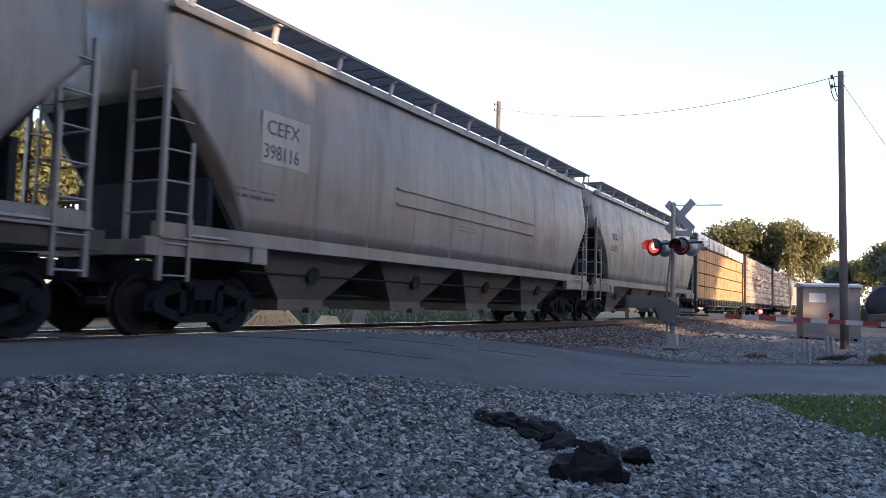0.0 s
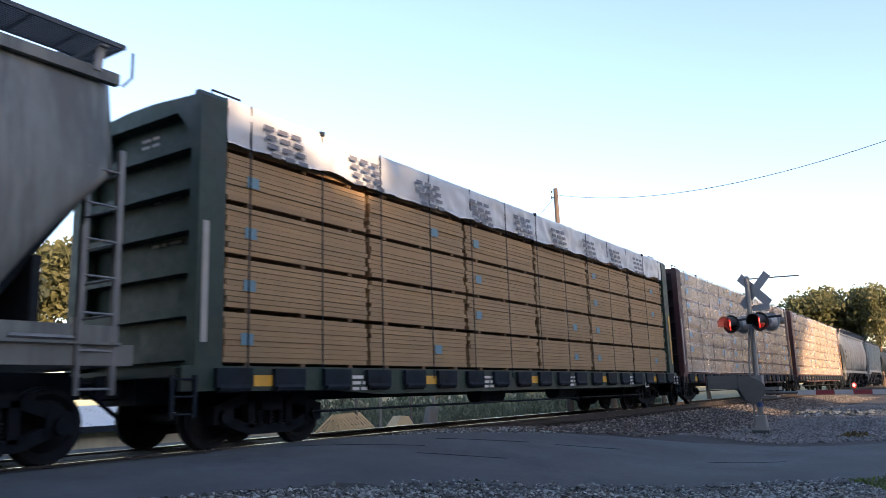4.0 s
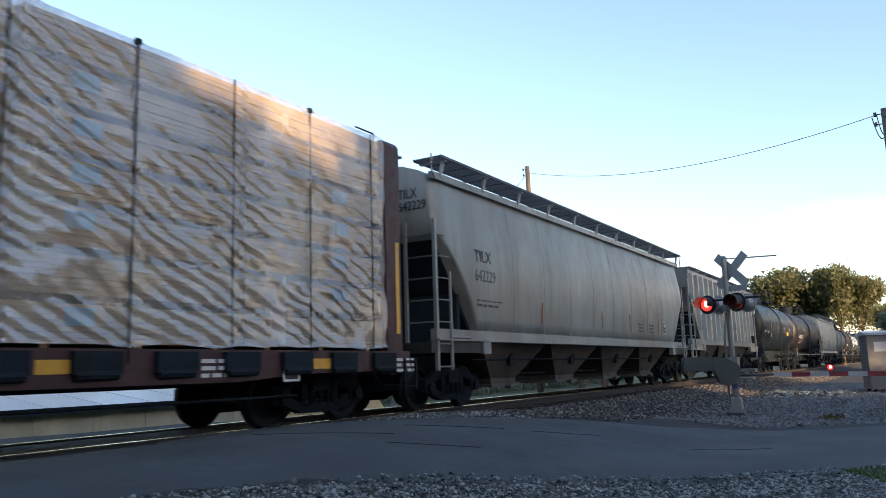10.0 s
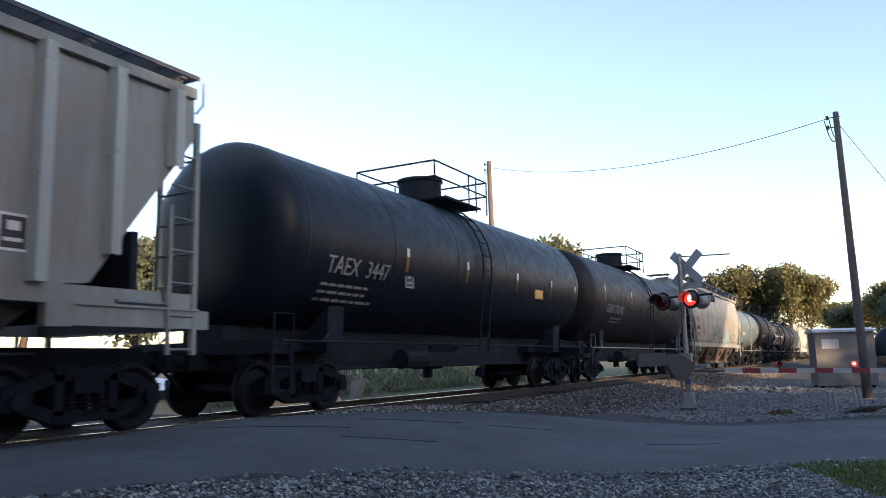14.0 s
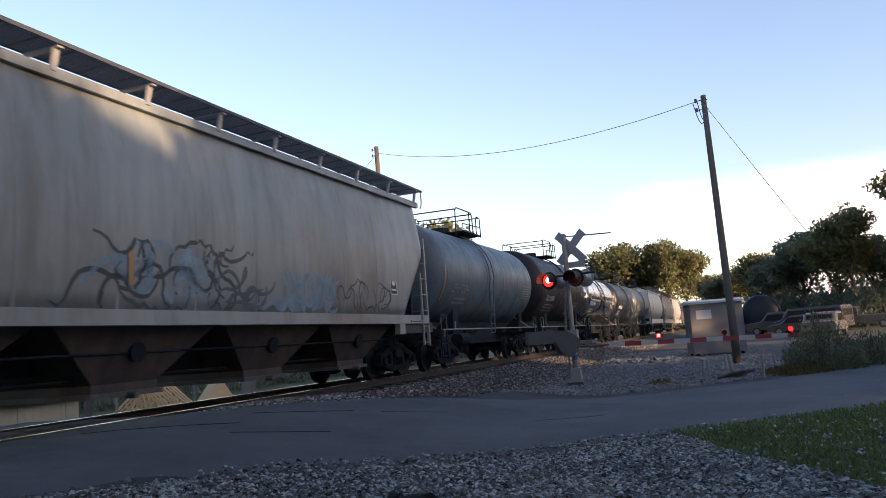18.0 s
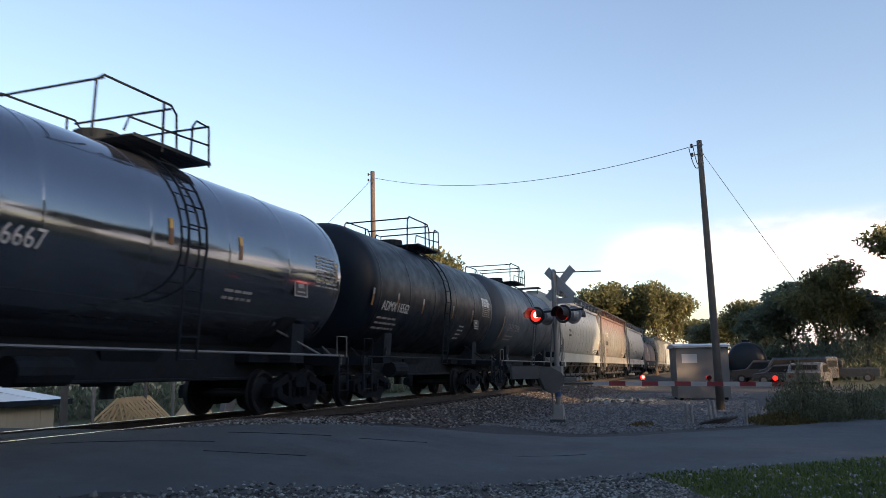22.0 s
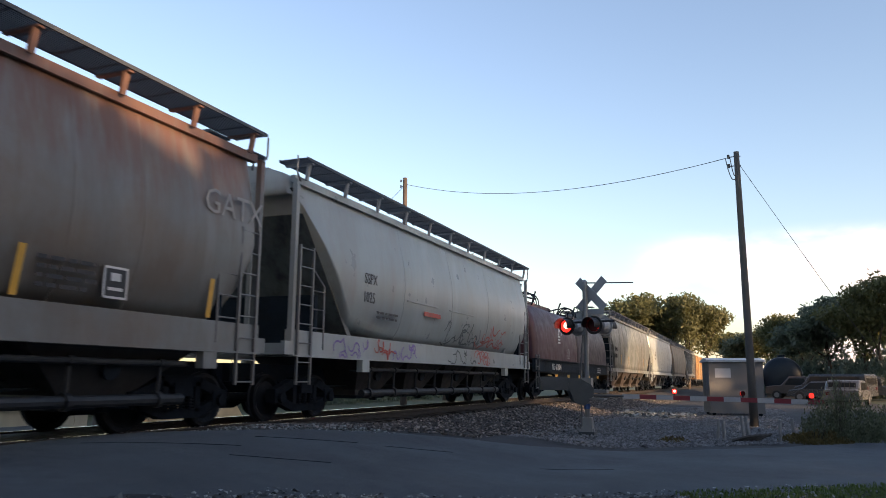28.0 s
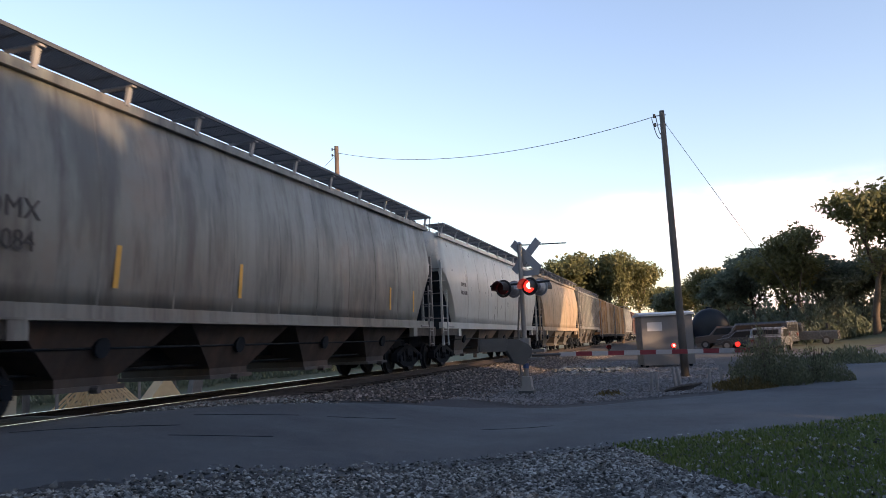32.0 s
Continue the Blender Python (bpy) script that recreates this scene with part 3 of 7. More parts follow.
def hopper(name, L, body_mat, label, kind="round", bays=4, chute_mat=None, top=4.55, sill=1.50, ribs=0, end_mat=None,
           sill_mat=None, low_sill=False, rise=0.33, cut=None, marks=None):
    """Covered hopper car. kind: 'round' bowed smooth sides, 'ribbed' flat sides with posts, 'tub' rounded belly over a deep sill."""
    car = thing(name, label, "hopper car")
    h = L / 2
    end = h - 0.60
    chute_mat = chute_mat or M_CHUTE
    # side profile from sill to roof edge
    if kind == "round":
        hs = (top - sill) / 2.68
        prof = [(1.47, sill), (1.50, sill + 0.25 * hs), (1.55, sill + 0.75 * hs), (1.56, sill + 1.2 * hs), (1.53, sill + 1.7 * hs), (1.45, sill + 2.15 * hs), (1.36, top - 0.1), (1.34, top)]
    elif kind == "tub":
        prof = [(1.18, sill), (1.40, sill + 0.35), (1.52, sill + 0.8), (1.56, sill + 1.25), (1.53, sill + 1.75), (1.43, sill + 2.2), (1.30, top - 0.1), (1.28, top)]
    else:
        prof = [(1.47, sill), (1.47, sill + 0.3), (1.47, sill + 0.8), (1.47, sill + 1.4), (1.47, sill + 1.9), (1.47, top - 0.3), (1.46, top - 0.1), (1.42, top)]
    zs_cut = {"round": 1.88, "tub": 1.6, "ribbed": 2.1}[kind]      # rise of the end slope
    run = {"round": 1.45, "tub": 0.8, "ribbed": 1.55}[kind]

    if cut:
        zs_cut, run = cut

    def section(y):
        d = end - abs(y)
        rise_, run_ = (zs_cut, run) if y < 0 or not cut else (1.6, 0.8)
        zb = sill + rise_ * max(0.0, 1 - d / run_) ** (0.75 if kind == "round" else 1.0)
        zb = min(zb, top - (0.5 if not cut else 0.3))
        zlist = np.linspace(zb, top, 12)
        px, pz = [p[0] for p in prof], [p[1] for p in prof]
        half = [(float(np.interp(z, pz, px)), y, float(z)) for z in zlist]
        if d < 0.28 and kind != "ribbed":
            k = 1 - 0.10 * (1 - d / 0.28) ** 2
            half = [(p[0] * k, p[1], p[2]) for p in half]
        roof = [(x, y, top + 0.34 * (1 - (abs(x) / 1.36) ** 2)) for x in (1.1, 0.75, 0.38, 0.0, -0.38, -0.75, -1.1)]
        return half + roof + [(-p[0], p[1], p[2]) for p in half[::-1]]

    ys = [-end, -end + 0.12, -end + 0.28, -end + 0.5, -end + 0.75, -end + 1.0, -end + 1.25, -end + 1.5]
    ys += list(np.linspace(-end + 2.2, end - 2.2, 7)) + [-y for y in ys[::-1]]
    bm = bmesh.new()
    loft(bm, [section(y) for y in ys], closed=True, caps=True)
    body = part("body", bm, body_mat, car, smooth=kind != "ribbed")
    # weld seams / panel joints as slim straps
    if kind == "ribbed":
        nr = ribs or 15
        for k in range(nr + 1):
            y = -end + 0.35 + (2 * end - 0.7) * k / nr
            pf = [(1.47, sill + 0.02 + (zs_cut * max(0, 1 - (end - abs(y)) / run) if end - abs(y) < run else 0)), (1.47, top - 0.08)]
            for s in (1, -1):
                bm = bmesh.new()
                rib(bm, [(p[0] * s, p[1]) for p in pf], y, 0.20, 0.14)
                part("side_post", bm, M_WHITE if body_mat is M_LITE else body_mat, car)
    else:
        nseam = ribs or 9
        bm = bmesh.new()
        for k in range(1, nseam):
            y = -end + 1.5 + (2 * end - 3.0) * k / nseam
            rib(bm, prof, y, 0.05, 0.006)
            rib(bm, [(-p[0], p[1]) for p in prof], y, 0.05, 0.006)
        tagged(part("weld_seams", bm, body_mat, car), kind="stuff")
    # roof edge rail, side sill
    bm = bmesh.new()
    for s in (1, -1):
        x = s * prof[-1][0]
        box(bm, min(x, x + s * 0.10), max(x, x + s * 0.10), -end, end, top - 0.09, top + 0.05)
    part("roof_rail", bm, body_mat, car)
    sd = 0.42 if low_sill else 0.16
    for s in (1, -1):
        bm = bmesh.new()
        x = s * (1.50 if kind != "ribbed" else 1.48)
        plate(bm, [(x, sill + 0.03), (x, sill - sd), (x + s * 0.05, sill - sd), (x + s * 0.05, sill - sd - 0.03), (x - s * 0.14, sill - sd - 0.03), (x - s * 0.14, sill + 0.03)], "y", -h + 0.5, h - 0.5)
        part("side_sill", bm, sill_mat or body_mat, car)
    # roof hatches
    bm = bmesh.new()
    box(bm, -0.32, 0.32, -0.55, 0.55, 0, 0.15)
    hm = mesh_of("roof_hatch", bm, M_GALV)
    for k in range(8):
        part("roof_hatch", hm, None, car, at=pose(0, -end + 1.2 + (2 * end - 2.4) * k / 7, top + 0.31))
    # running boards along both roof edges on brackets
    zt = top + rise
    for s, nm in ((1, "running_board"), (-1, "running_board")):
        bm = grating_mesh(2 * end - 0.1, 0.62)
        part(nm, bm, M_GRATE, car, at=pose(0.98 if s > 0 else -1.60, 0, zt))
    nb = 10
    bm = bmesh.new()
    plate(bm, [(1.42, top), (1.46, top), (1.52, zt - 0.06), (1.58, zt - 0.06), (1.58, zt - 0.03), (0.98, zt - 0.03), (0.98, zt - 0.06), (1.47, zt - 0.06)], "y", -0.045, 0.045)
    km = mesh_of("board_bracket", bm, body_mat if body_mat is M_RUSTY else M_BRACKET)
    for turn in (0, 180):
        for k in range(nb + 1):
            part("board_bracket", km, None, car, at=pose(0, -end + 0.3 + (2 * end - 0.6) * k / nb, 0, 0, 0, turn))
    for e in (-1, 1):
        bm = grating_mesh(1.1, 0.55, 0.12)
        wk = part("end_grating", bm, M_GRATE, car, at=pose(0, e * (end + 0.02) - 0.27, top + 0.52, 0, 0, 90))
        for x in (0.42, -0.42):
            bm = bmesh.new()
            bar_path(bm, [(0.52 if e < 0 else 0.03, x, -0.02), (0.30, x, -0.12), (0.27, x, -0.30)], 0.022)
            part("walkway_brace", bm, M_GRATE, wk)
        bm = bmesh.new()
        for x in (1.5, -1.5):
            bm = bmesh.new()
            bar_path(bm, [(x, e * end, zt - 0.45), (x, e * (end + 0.12), zt - 0.3), (x, e * (end + 0.12), zt + 0.02)], 0.018)
            part("grab_iron", bm, M_GALV, car)
    # discharge chutes: pyramids with a flat gate
    span = 2 * (end - run - 0.35)
    bw = span / bays
    zt_, zb_ = sill - sd + 0.05, 0.42
    for k in range(bays):
        yc = -span / 2 + bw * (k + 0.5)
        bm = bmesh.new()
        loft(bm, [[(sx * 1.36, yc + sy * bw * 0.49, zt_) for sx, sy in ((1, -1), (1, 1), (-1, 1), (-1, -1))],
                  [(sx * 0.95, yc + sy * 0.62, zb_ + 0.12) for sx, sy in ((1, -1), (1, 1), (-1, 1), (-1, -1))],
                  [(sx * 0.95, yc + sy * 0.62, zb_) for sx, sy in ((1, -1), (1, 1), (-1, 1), (-1, -1))]], closed=True, caps=True)
        ch = part("discharge_chute", bm, chute_mat, car)
        bm = bmesh.new()
        box(bm, -1.02, 1.02, yc - 0.70, yc + 0.70, zb_ - 0.07, zb_)
        rod(bm, (1.0, yc, zb_ - 0.06), (1.16, yc, zb_ - 0.06), 0.05, 8)
        part("outlet_gate", bm, M_UNDER if chute_mat is M_CHUTED else M_CHUTE, ch)
        bm = bmesh.new()
        zc = (zt_ + zb_) / 2 + 0.06
        xc = 0.95 + (1.36 - 0.95) * (zc - zb_) / (zt_ - zb_)
        rod(bm, (xc - 0.03, yc, zc), (xc + 0.035, yc, zc - 0.012), 0.15, 14)
        part("vibrator_bracket", bm, M_UNDER, ch)
    # centre sill and brake gear
    bm = bmesh.new()
    box(bm, -0.32, 0.32, -h + 0.35, h - 0.35, 0.72, 1.05)
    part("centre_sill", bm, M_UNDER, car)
    bm = bmesh.new()
    bar_path(bm, [(0.75, -h + 2.2, 0.62), (0.75, h - 2.2, 0.62)], 0.025)
    part("brake_rod", bm, M_UNDER, car)
    bm = bmesh.new()
    bar_path(bm, [(1.15, -span / 2, 0.95), (1.15, span / 2, 0.95)], 0.02)
    part("brake_rod", bm, M_UNDER, car)
    if kind == "tub":
        for x, z, r in ((1.32, 0.98, 0.045), (1.28, 0.47, 0.08)):
            bm = bmesh.new()
            rod(bm, (x, -span / 2 + 0.3, z), (x, span / 2 - 0.3, z), r, 10)
            pipe = part("discharge_pipe", bm, M_GRIMED, car)
            for k in range(bays * 2):
                y = -span / 2 + bw * (0.5 * k + 0.25)
                bm = bmesh.new()
                rod(bm, (x, y - 0.05, z), (x, y + 0.05, z), r * 1.45, 10)
                part("pipe_collar", bm, M_GRIMED, pipe)
        for k in range(bays * 2):
            y = -span / 2 + bw * (0.5 * k + 0.25)
            bm = bmesh.new()
            rod(bm, (1.28, y, 0.47), (1.30, y, 0.98), 0.03, 8)
            part("riser_pipe", bm, M_GRIMED, car)
    # end frames: platform, corner posts, slope-sheet supports, ladders
    for e in (-1, 1):
        bm = bmesh.new()
        y0 = e * (h - 0.75)
        box(bm, -1.5, 1.5, min(y0, e * (h - 0.3)), max(y0, e * (h - 0.3)), sill - 0.42, sill - 0.22)
        if kind == "tub":
            for x in (1.44, 0.5, -0.5, -1.44):
                box(bm, x - 0.05, x + 0.05, min(e * (end - 0.02), e * (end + 0.08)), max(e * (end - 0.02), e * (end + 0.08)), sill - 0.3, top - 0.05)
        for x in (1.46, -1.46):
            box(bm, x - 0.04, x + 0.04, min(e * (h - 2.4), e * (h - 0.3)), max(e * (h - 2.4), e * (h - 0.3)), sill - 0.42, sill - 0.18)
        part("end_frame", bm, end_mat or (body_mat if kind == "tub" else M_ENDFR), car)
        # black web across the end, standing for the shaded hollow there
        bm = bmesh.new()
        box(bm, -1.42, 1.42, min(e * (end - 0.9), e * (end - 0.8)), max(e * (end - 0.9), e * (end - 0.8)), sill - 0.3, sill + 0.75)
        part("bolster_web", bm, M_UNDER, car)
        bm = bmesh.new()
        # the end's sloping underside: black imitates its shade, pale on tubs where lit
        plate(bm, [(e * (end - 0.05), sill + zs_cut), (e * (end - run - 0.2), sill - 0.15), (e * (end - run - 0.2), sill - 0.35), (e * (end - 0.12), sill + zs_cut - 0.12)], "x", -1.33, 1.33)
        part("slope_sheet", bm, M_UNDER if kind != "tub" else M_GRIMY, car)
        # jacking pad hanging from the sill over the truck
        for s in (1, -1):
            bm = bmesh.new()
            xa, xb = sorted((s * 1.40, s * 1.54))
            yc = e * (end - run - 0.35)
            box(bm, xa, xb, yc - 0.16, yc + 0.16, sill - sd - 0.28, sill - sd - 0.03)
            part("jacking_pad", bm, body_mat, car)
        for s in (1, -1):
            if kind == "tub":
                ladder(car, s * 1.53, e * (end - 0.28), sill - 0.95, sill + 1.6, 0.46)
                continue
            # corner post with rungs round it to the end and to the side
            bm = bmesh.new()
            pm = M_GALV if body_mat in (M_GREY, M_GRIMY) else body_mat
            ye = e * (end + 0.05)
            box(bm, s * 1.47 - 0.035, s * 1.47 + 0.035, ye - 0.035, ye + 0.035, sill - 0.75, sill + zs_cut + 0.25)
            post = part("corner_post", bm, pm, car)
            bm = bmesh.new()
            box(bm, s * 0.80 - 0.03, s * 0.80 + 0.03, ye - 0.03, ye + 0.03, sill - 0.3, sill + zs_cut + 0.25)
            part("ladder_stile", bm, pm, post)
            bm = bmesh.new()
            box(bm, s * 1.52 - 0.02, s * 1.52 + 0.02, e * (end - 0.40) - 0.025, e * (end - 0.40) + 0.025, sill - 0.75, sill + 1.15)
            part("ladder_stile", bm, pm, post)
            for k in range(8):
                z = sill - 0.68 + 0.42 * k
                if z < sill + zs_cut:
                    bm = bmesh.new()
                    rod(bm, (s * 1.49, ye, z), (s * 1.52, e * (end - 0.40), z), 0.016, 6)
                    part("rung", bm, M_GALV, post)
                if k > 1 and z < sill + zs_cut:
                    bm = bmesh.new()
                    rod(bm, (s * 1.47, ye, z), (s * 0.80, ye, z), 0.016, 6)
                    part("rung", bm, M_GALV, post)
        if marks and e < 0 and kind != "tub":
            for k, word in enumerate(marks):
                end_lettering(word, 0.19, M_PAINTB, car, 0.62, -end - 0.012, top - 0.42 - 0.25 * k)
            bars_end(car, M_PAINTB, -0.05, -end - 0.012, top - 0.85, 0.7, 3)
        ladder(car, -0.9, e * (end + 0.12), sill - 0.2, top - 0.1, 0.42, "x", body_mat, name="end_ladder")
        for s in (1, -1):
            bm = bmesh.new()
            if kind != "tub":
                bar_path(bm, [(s * 1.5, e * (end - 1.15), sill - 0.12), (s * 1.5, e * (end - 0.45), sill - 0.12), (s * 1.5, e * (end - 0.45), sill + 0.1)], 0.03)
                part("hand_rail", bm, M_GALV, car)
                continue
            bar_path(bm, [(s * 1.5, e * (end - 1.0), sill - 0.3), (s * 1.5, e * (end - 1.0), sill + 0.9), (s * 1.5, e * (end - 0.5), sill + 1.25)], 0.02)
            for k in range(3):
                rod(bm, (s * 1.5, e * (end - 1.0), sill + 0.1 + 0.35 * k), (s * 1.5, e * (end - 0.5), sill + 0.1 + 0.35 * k), 0.014, 5)
            part("hand_rail", bm, M_GALV, car)
    couplers(car, h - 0.55)
    trucks(car, h - 1.75)
    return car


def tank_car(name, L, mat, label, R=1.50, zc=2.70, dome="rail", off=0.0):
    car = thing(name, label, "tank car")
    h = L / 2
    e = h - 0.5
    bm = bmesh.new()
    rings = []
    N = 40
    prof = []
    for k in range(9):
        a = k / 8 * math.pi / 2
        prof.append((R * math.sin(a) ** 0.65 + 0.001, -e + 0.50 * (1 - math.cos(a)) ** 1.2))
    prof = prof + [(R, y) for y in np.linspace(-e + 1.2, e - 1.2, 7)] + [(r, -y) for r, y in prof[::-1]]
    for r, y in prof:
        rings.append([(r * math.cos(2 * math.pi * k / N), y, zc + r * math.sin(2 * math.pi * k / N)) for k in range(N)])
    loft(bm, rings, closed=True, caps=True)
    part("tank", bm, mat, car, smooth=True)
    bm = bmesh.new()
    for y in np.linspace(-e + 0.65, e - 0.65, 6):
        loft(bm, [[((R + o) * math.cos(2 * math.pi * k / N), y + dy, zc + (R + o) * math.sin(2 * math.pi * k / N)) for k in range(N)] for dy, o in ((-0.03, 0), (-0.02, 0.006), (0.02, 0.006), (0.03, 0))], closed=True)
    tagged(part("weld_seams", bm, mat, car, smooth=True), kind="stuff")
    # underframe, saddles, side rail
    bm = bmesh.new()
    box(bm, -0.42, 0.42, -h + 0.45, h - 0.45, 0.72, zc - R + 0.08)
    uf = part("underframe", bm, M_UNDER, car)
    for s in (-1, 1):
        y0, y1 = sorted((s * (h - 0.35), s * (h - 0.8)))
        bm = bmesh.new()
        box(bm, -1.45, 1.45, y0, y1, 0.95, 1.16)
        part("end_platform", bm, M_UNDER, uf)
        ya, yb = sorted((s * (h - 2.0), s * (h - 2.45)))
        bm = bmesh.new()
        plate(bm, [(-1.25, 1.0), (1.25, 1.0), (1.30, 1.75), (0.7, 1.2), (-0.7, 1.2), (-1.30, 1.75)], "y", ya, yb)
        part("saddle", bm, M_UNDER, uf)
        yc, yd = sorted((s * (h - 1.05), s * (h - 3.1)))
        bm = bmesh.new()
        box(bm, -0.75, 0.75, yc, yd, 1.0, 1.16)
        part("stub_sill", bm, M_UNDER, uf)
    bm = bmesh.new()
    for s in (1, -1):
        x = s * 1.47
        bar_path(bm, [(x, -h + 0.6, 1.14), (x, h - 0.6, 1.14)], 0.022)
        for y in np.linspace(-h + 0.7, h - 0.7, 8):
            bar_path(bm, [(x, y, 1.14), (x, y, 0.95 if abs(y) > h - 1 else 1.14), (s * 1.0, y, 1.35)], 0.018)
        for e_ in (-1, 1):
            bar_path(bm, [(x, e_ * (h - 0.45), 1.12), (x, e_ * (h - 0.45), 1.55), (x, e_ * (h - 0.9), 1.55), (x, e_ * (h - 0.9), 1.12)], 0.014)
            bar_path(bm, [(s * 1.1, e_ * (h - 2.7), 1.6), (x, e_ * (h - 1.6), 1.14)], 0.022)
    part("side_rail", bm, M_GALV if mat is not M_BLACKT else M_UNDER, car)
    for e_ in (-1, 1):
        ladder(car, 1.47, e_ * (h - 0.62), 0.35, 1.15, 0.42, name="step", mat=M_UNDER)
    # bottom outlet and skids
    bm = bmesh.new()
    loft(bm, [[(sx * 0.5, sy * 0.7, 1.15) for sx, sy in ((1, -1), (1, 1), (-1, 1), (-1, -1))], [(sx * 0.22, sy * 0.3, 0.62) for sx, sy in ((1, -1), (1, 1), (-1, 1), (-1, -1))]], closed=True, caps=True)
    rod(bm, (0, 0, 0.62), (0, 0, 0.42), 0.12, 10)
    part("bottom_outlet", bm, M_UNDER, car)
    bm = bmesh.new()
    bar_path(bm, [(0.6, -h + 2.4, 0.7), (0.6, h - 2.4, 0.7)], 0.03)
    rod(bm, (0.85, -2.6, 0.85), (0.85, -1.7, 0.85), 0.2, 12)
    part("brake_gear", bm, M_UNDER, car)
    # side ladder up to the platform
    zt = zc + R
    bm = bmesh.new()
    pts = [(1.50, 1.0)] + [((R + 0.07) * math.cos(a), zc + (R + 0.07) * math.sin(a)) for a in np.linspace(-0.25, 1.15, 8)]
    for s in (1, -1):
        for dy in (-0.22, 0.22):
            bar_path(bm, [(s * p[0], dy, p[1]) for p in pts], 0.022)
        for p, q in zip(pts[:-1], pts[1:]):
            n = max(1, int(math.hypot(q[0] - p[0], q[1] - p[1]) / 0.3))
            for k in range(n):
                u = k / n
                rod(bm, (s * (p[0] + (q[0] - p[0]) * u), -0.22, p[1] + (q[1] - p[1]) * u), (s * (p[0] + (q[0] - p[0]) * u), 0.22, p[1] + (q[1] - p[1]) * u), 0.014, 5)
    part("side_ladder", bm, M_UNDER if mat in (M_BLACKT, M_BROWNT, M_GLOSST) else mat, car, at=pose(0, off, 0))
    # top platform with rails and valve housing
    tagged(part("top_platform", grating_mesh(1.9, 2.0, 0.05), M_UNDER, car, at=pose(-1.0, 0.15 + off, zt + 0.02)), kind="stuff")
    bm = bmesh.new()
    if dome == "box":
        for s in (1, -1):
            x = s * 1.05
            for z in (0.38, 0.74):
                bar_path(bm, [(x, -1.35, zt + z), (x, 1.35, zt + z)], 0.02)
            for y in (-1.35, 0.35, 0.75, 1.35):
                bar_path(bm, [(x, y, zt - 0.12), (x, y, zt + 0.74)], 0.02)
        for y in (-1.35, 1.35):
            for z in (0.38, 0.74):
                bar_path(bm, [(-1.05, y, zt + z), (1.05, y, zt + z)], 0.022)
    else:
        for s in (1, -1):
            x = s * 1.0
            bar_path(bm, [(x, -1.62, zt - 0.25), (x, -1.58, zt + 0.62), (x, -1.45, zt + 0.72), (x, 0.02, zt + 0.74), (x, 0.16, zt + 0.62), (x, 0.2, zt - 0.05)], 0.02)
            bar_path(bm, [(x, 0.55, zt - 0.05), (x, 0.58, zt + 0.55), (x, 0.68, zt + 0.68), (x, 1.02, zt + 0.66), (x, 1.05, zt - 0.05)], 0.02)
            bar_path(bm, [(x, -1.0, zt + 0.02), (x, -0.9, zt + 0.26), (x, 0.3, zt + 0.30), (x, 1.02, zt + 0.34)], 0.018)
            bar_path(bm, [(x, -0.15, zt - 0.1), (x, -0.15, zt + 0.73)], 0.022)
        for y in (-1.45, 0.02, 1.02):
            bar_path(bm, [(-1.0, y, zt + 0.68), (1.0, y, zt + 0.68)], 0.02)
    part("platform_rail", bm, M_UNDER, car, at=pose(0, off, 0))
    bm = bmesh.new()
    if dome == "box":
        rod(bm, (0, -0.2, zt - 0.15), (0, -0.2, zt + 0.55), 0.52, 24)
        rod(bm, (0, -0.2, zt + 0.55), (0, -0.2, zt + 0.62), 0.56, 24)
    else:
        rod(bm, (0, -0.5, zt - 0.1), (0, -0.5, zt + 0.22), 0.36, 20)
        rod(bm, (0, 0.5, zt - 0.1), (0, 0.5, zt + 0.16), 0.2, 12)
    part("valve_housing", bm, M_UNDER, car, at=pose(0, off, 0))
    couplers(car, h - 0.5)
    trucks(car, h - 1.75)
    return car


def on_tank(R, zc, z):
    return math.sqrt(max(0.01, R * R - (z - zc) ** 2))


def reflector(car, x, y, z, hgt=0.55, mat=None, lean=0.0):
    bm = bmesh.new()
    plate(bm, [(y, z), (y + 0.10, z), (y + 0.10 + lean, z + hgt), (y + lean, z + hgt)], "x", x, x + 0.006)
    return part("reflector", bm, mat or M_YELLOW, car)


def tank_strip(car, R, zc, y, z0, z1, mat, w=0.10):
    """A painted strip that follows the tank's curve."""
    mid = z0 + 0.62 * (z1 - z0)
    for lo, hi, mt in ((z0, mid, M_AMBER), (mid, z1, mat)) if mat in (M_PAINTW, M_PAINTG, M_YELLOW) else ((z0, z1, mat),):
        bm = bmesh.new()
        rings = []
        for z in np.linspace(lo, hi, 5):
            x = on_tank(R, zc, z) + 0.008
            rings.append([(x, y, z), (x, y + w, z)])
        loft(bm, rings)
        part("reflector", bm, mt, car)


def tank_letters(car, text, hgt, R, zc, y, z, mat, squeeze=0.9):
    o = lettering(text, hgt, mat, car, 0, y, z, squeeze)
    me = o.data
    for v in me.vertices:
        zz = z + v.co.y
        v.co.z = v.co.z * 1.0 + on_tank(R, zc, zz) + 0.012
    return o


def tank_bars(car, R, zc, y, z, w, rows, mat, seed=1, h=0.045, pitch=0.12):
    o = bars(car, mat, 0.0, y, z, w, rows, h, pitch, seed=seed)
    for v in o.data.vertices:
        v.co.x += on_tank(R, zc, v.co.z) + 0.008
    return o


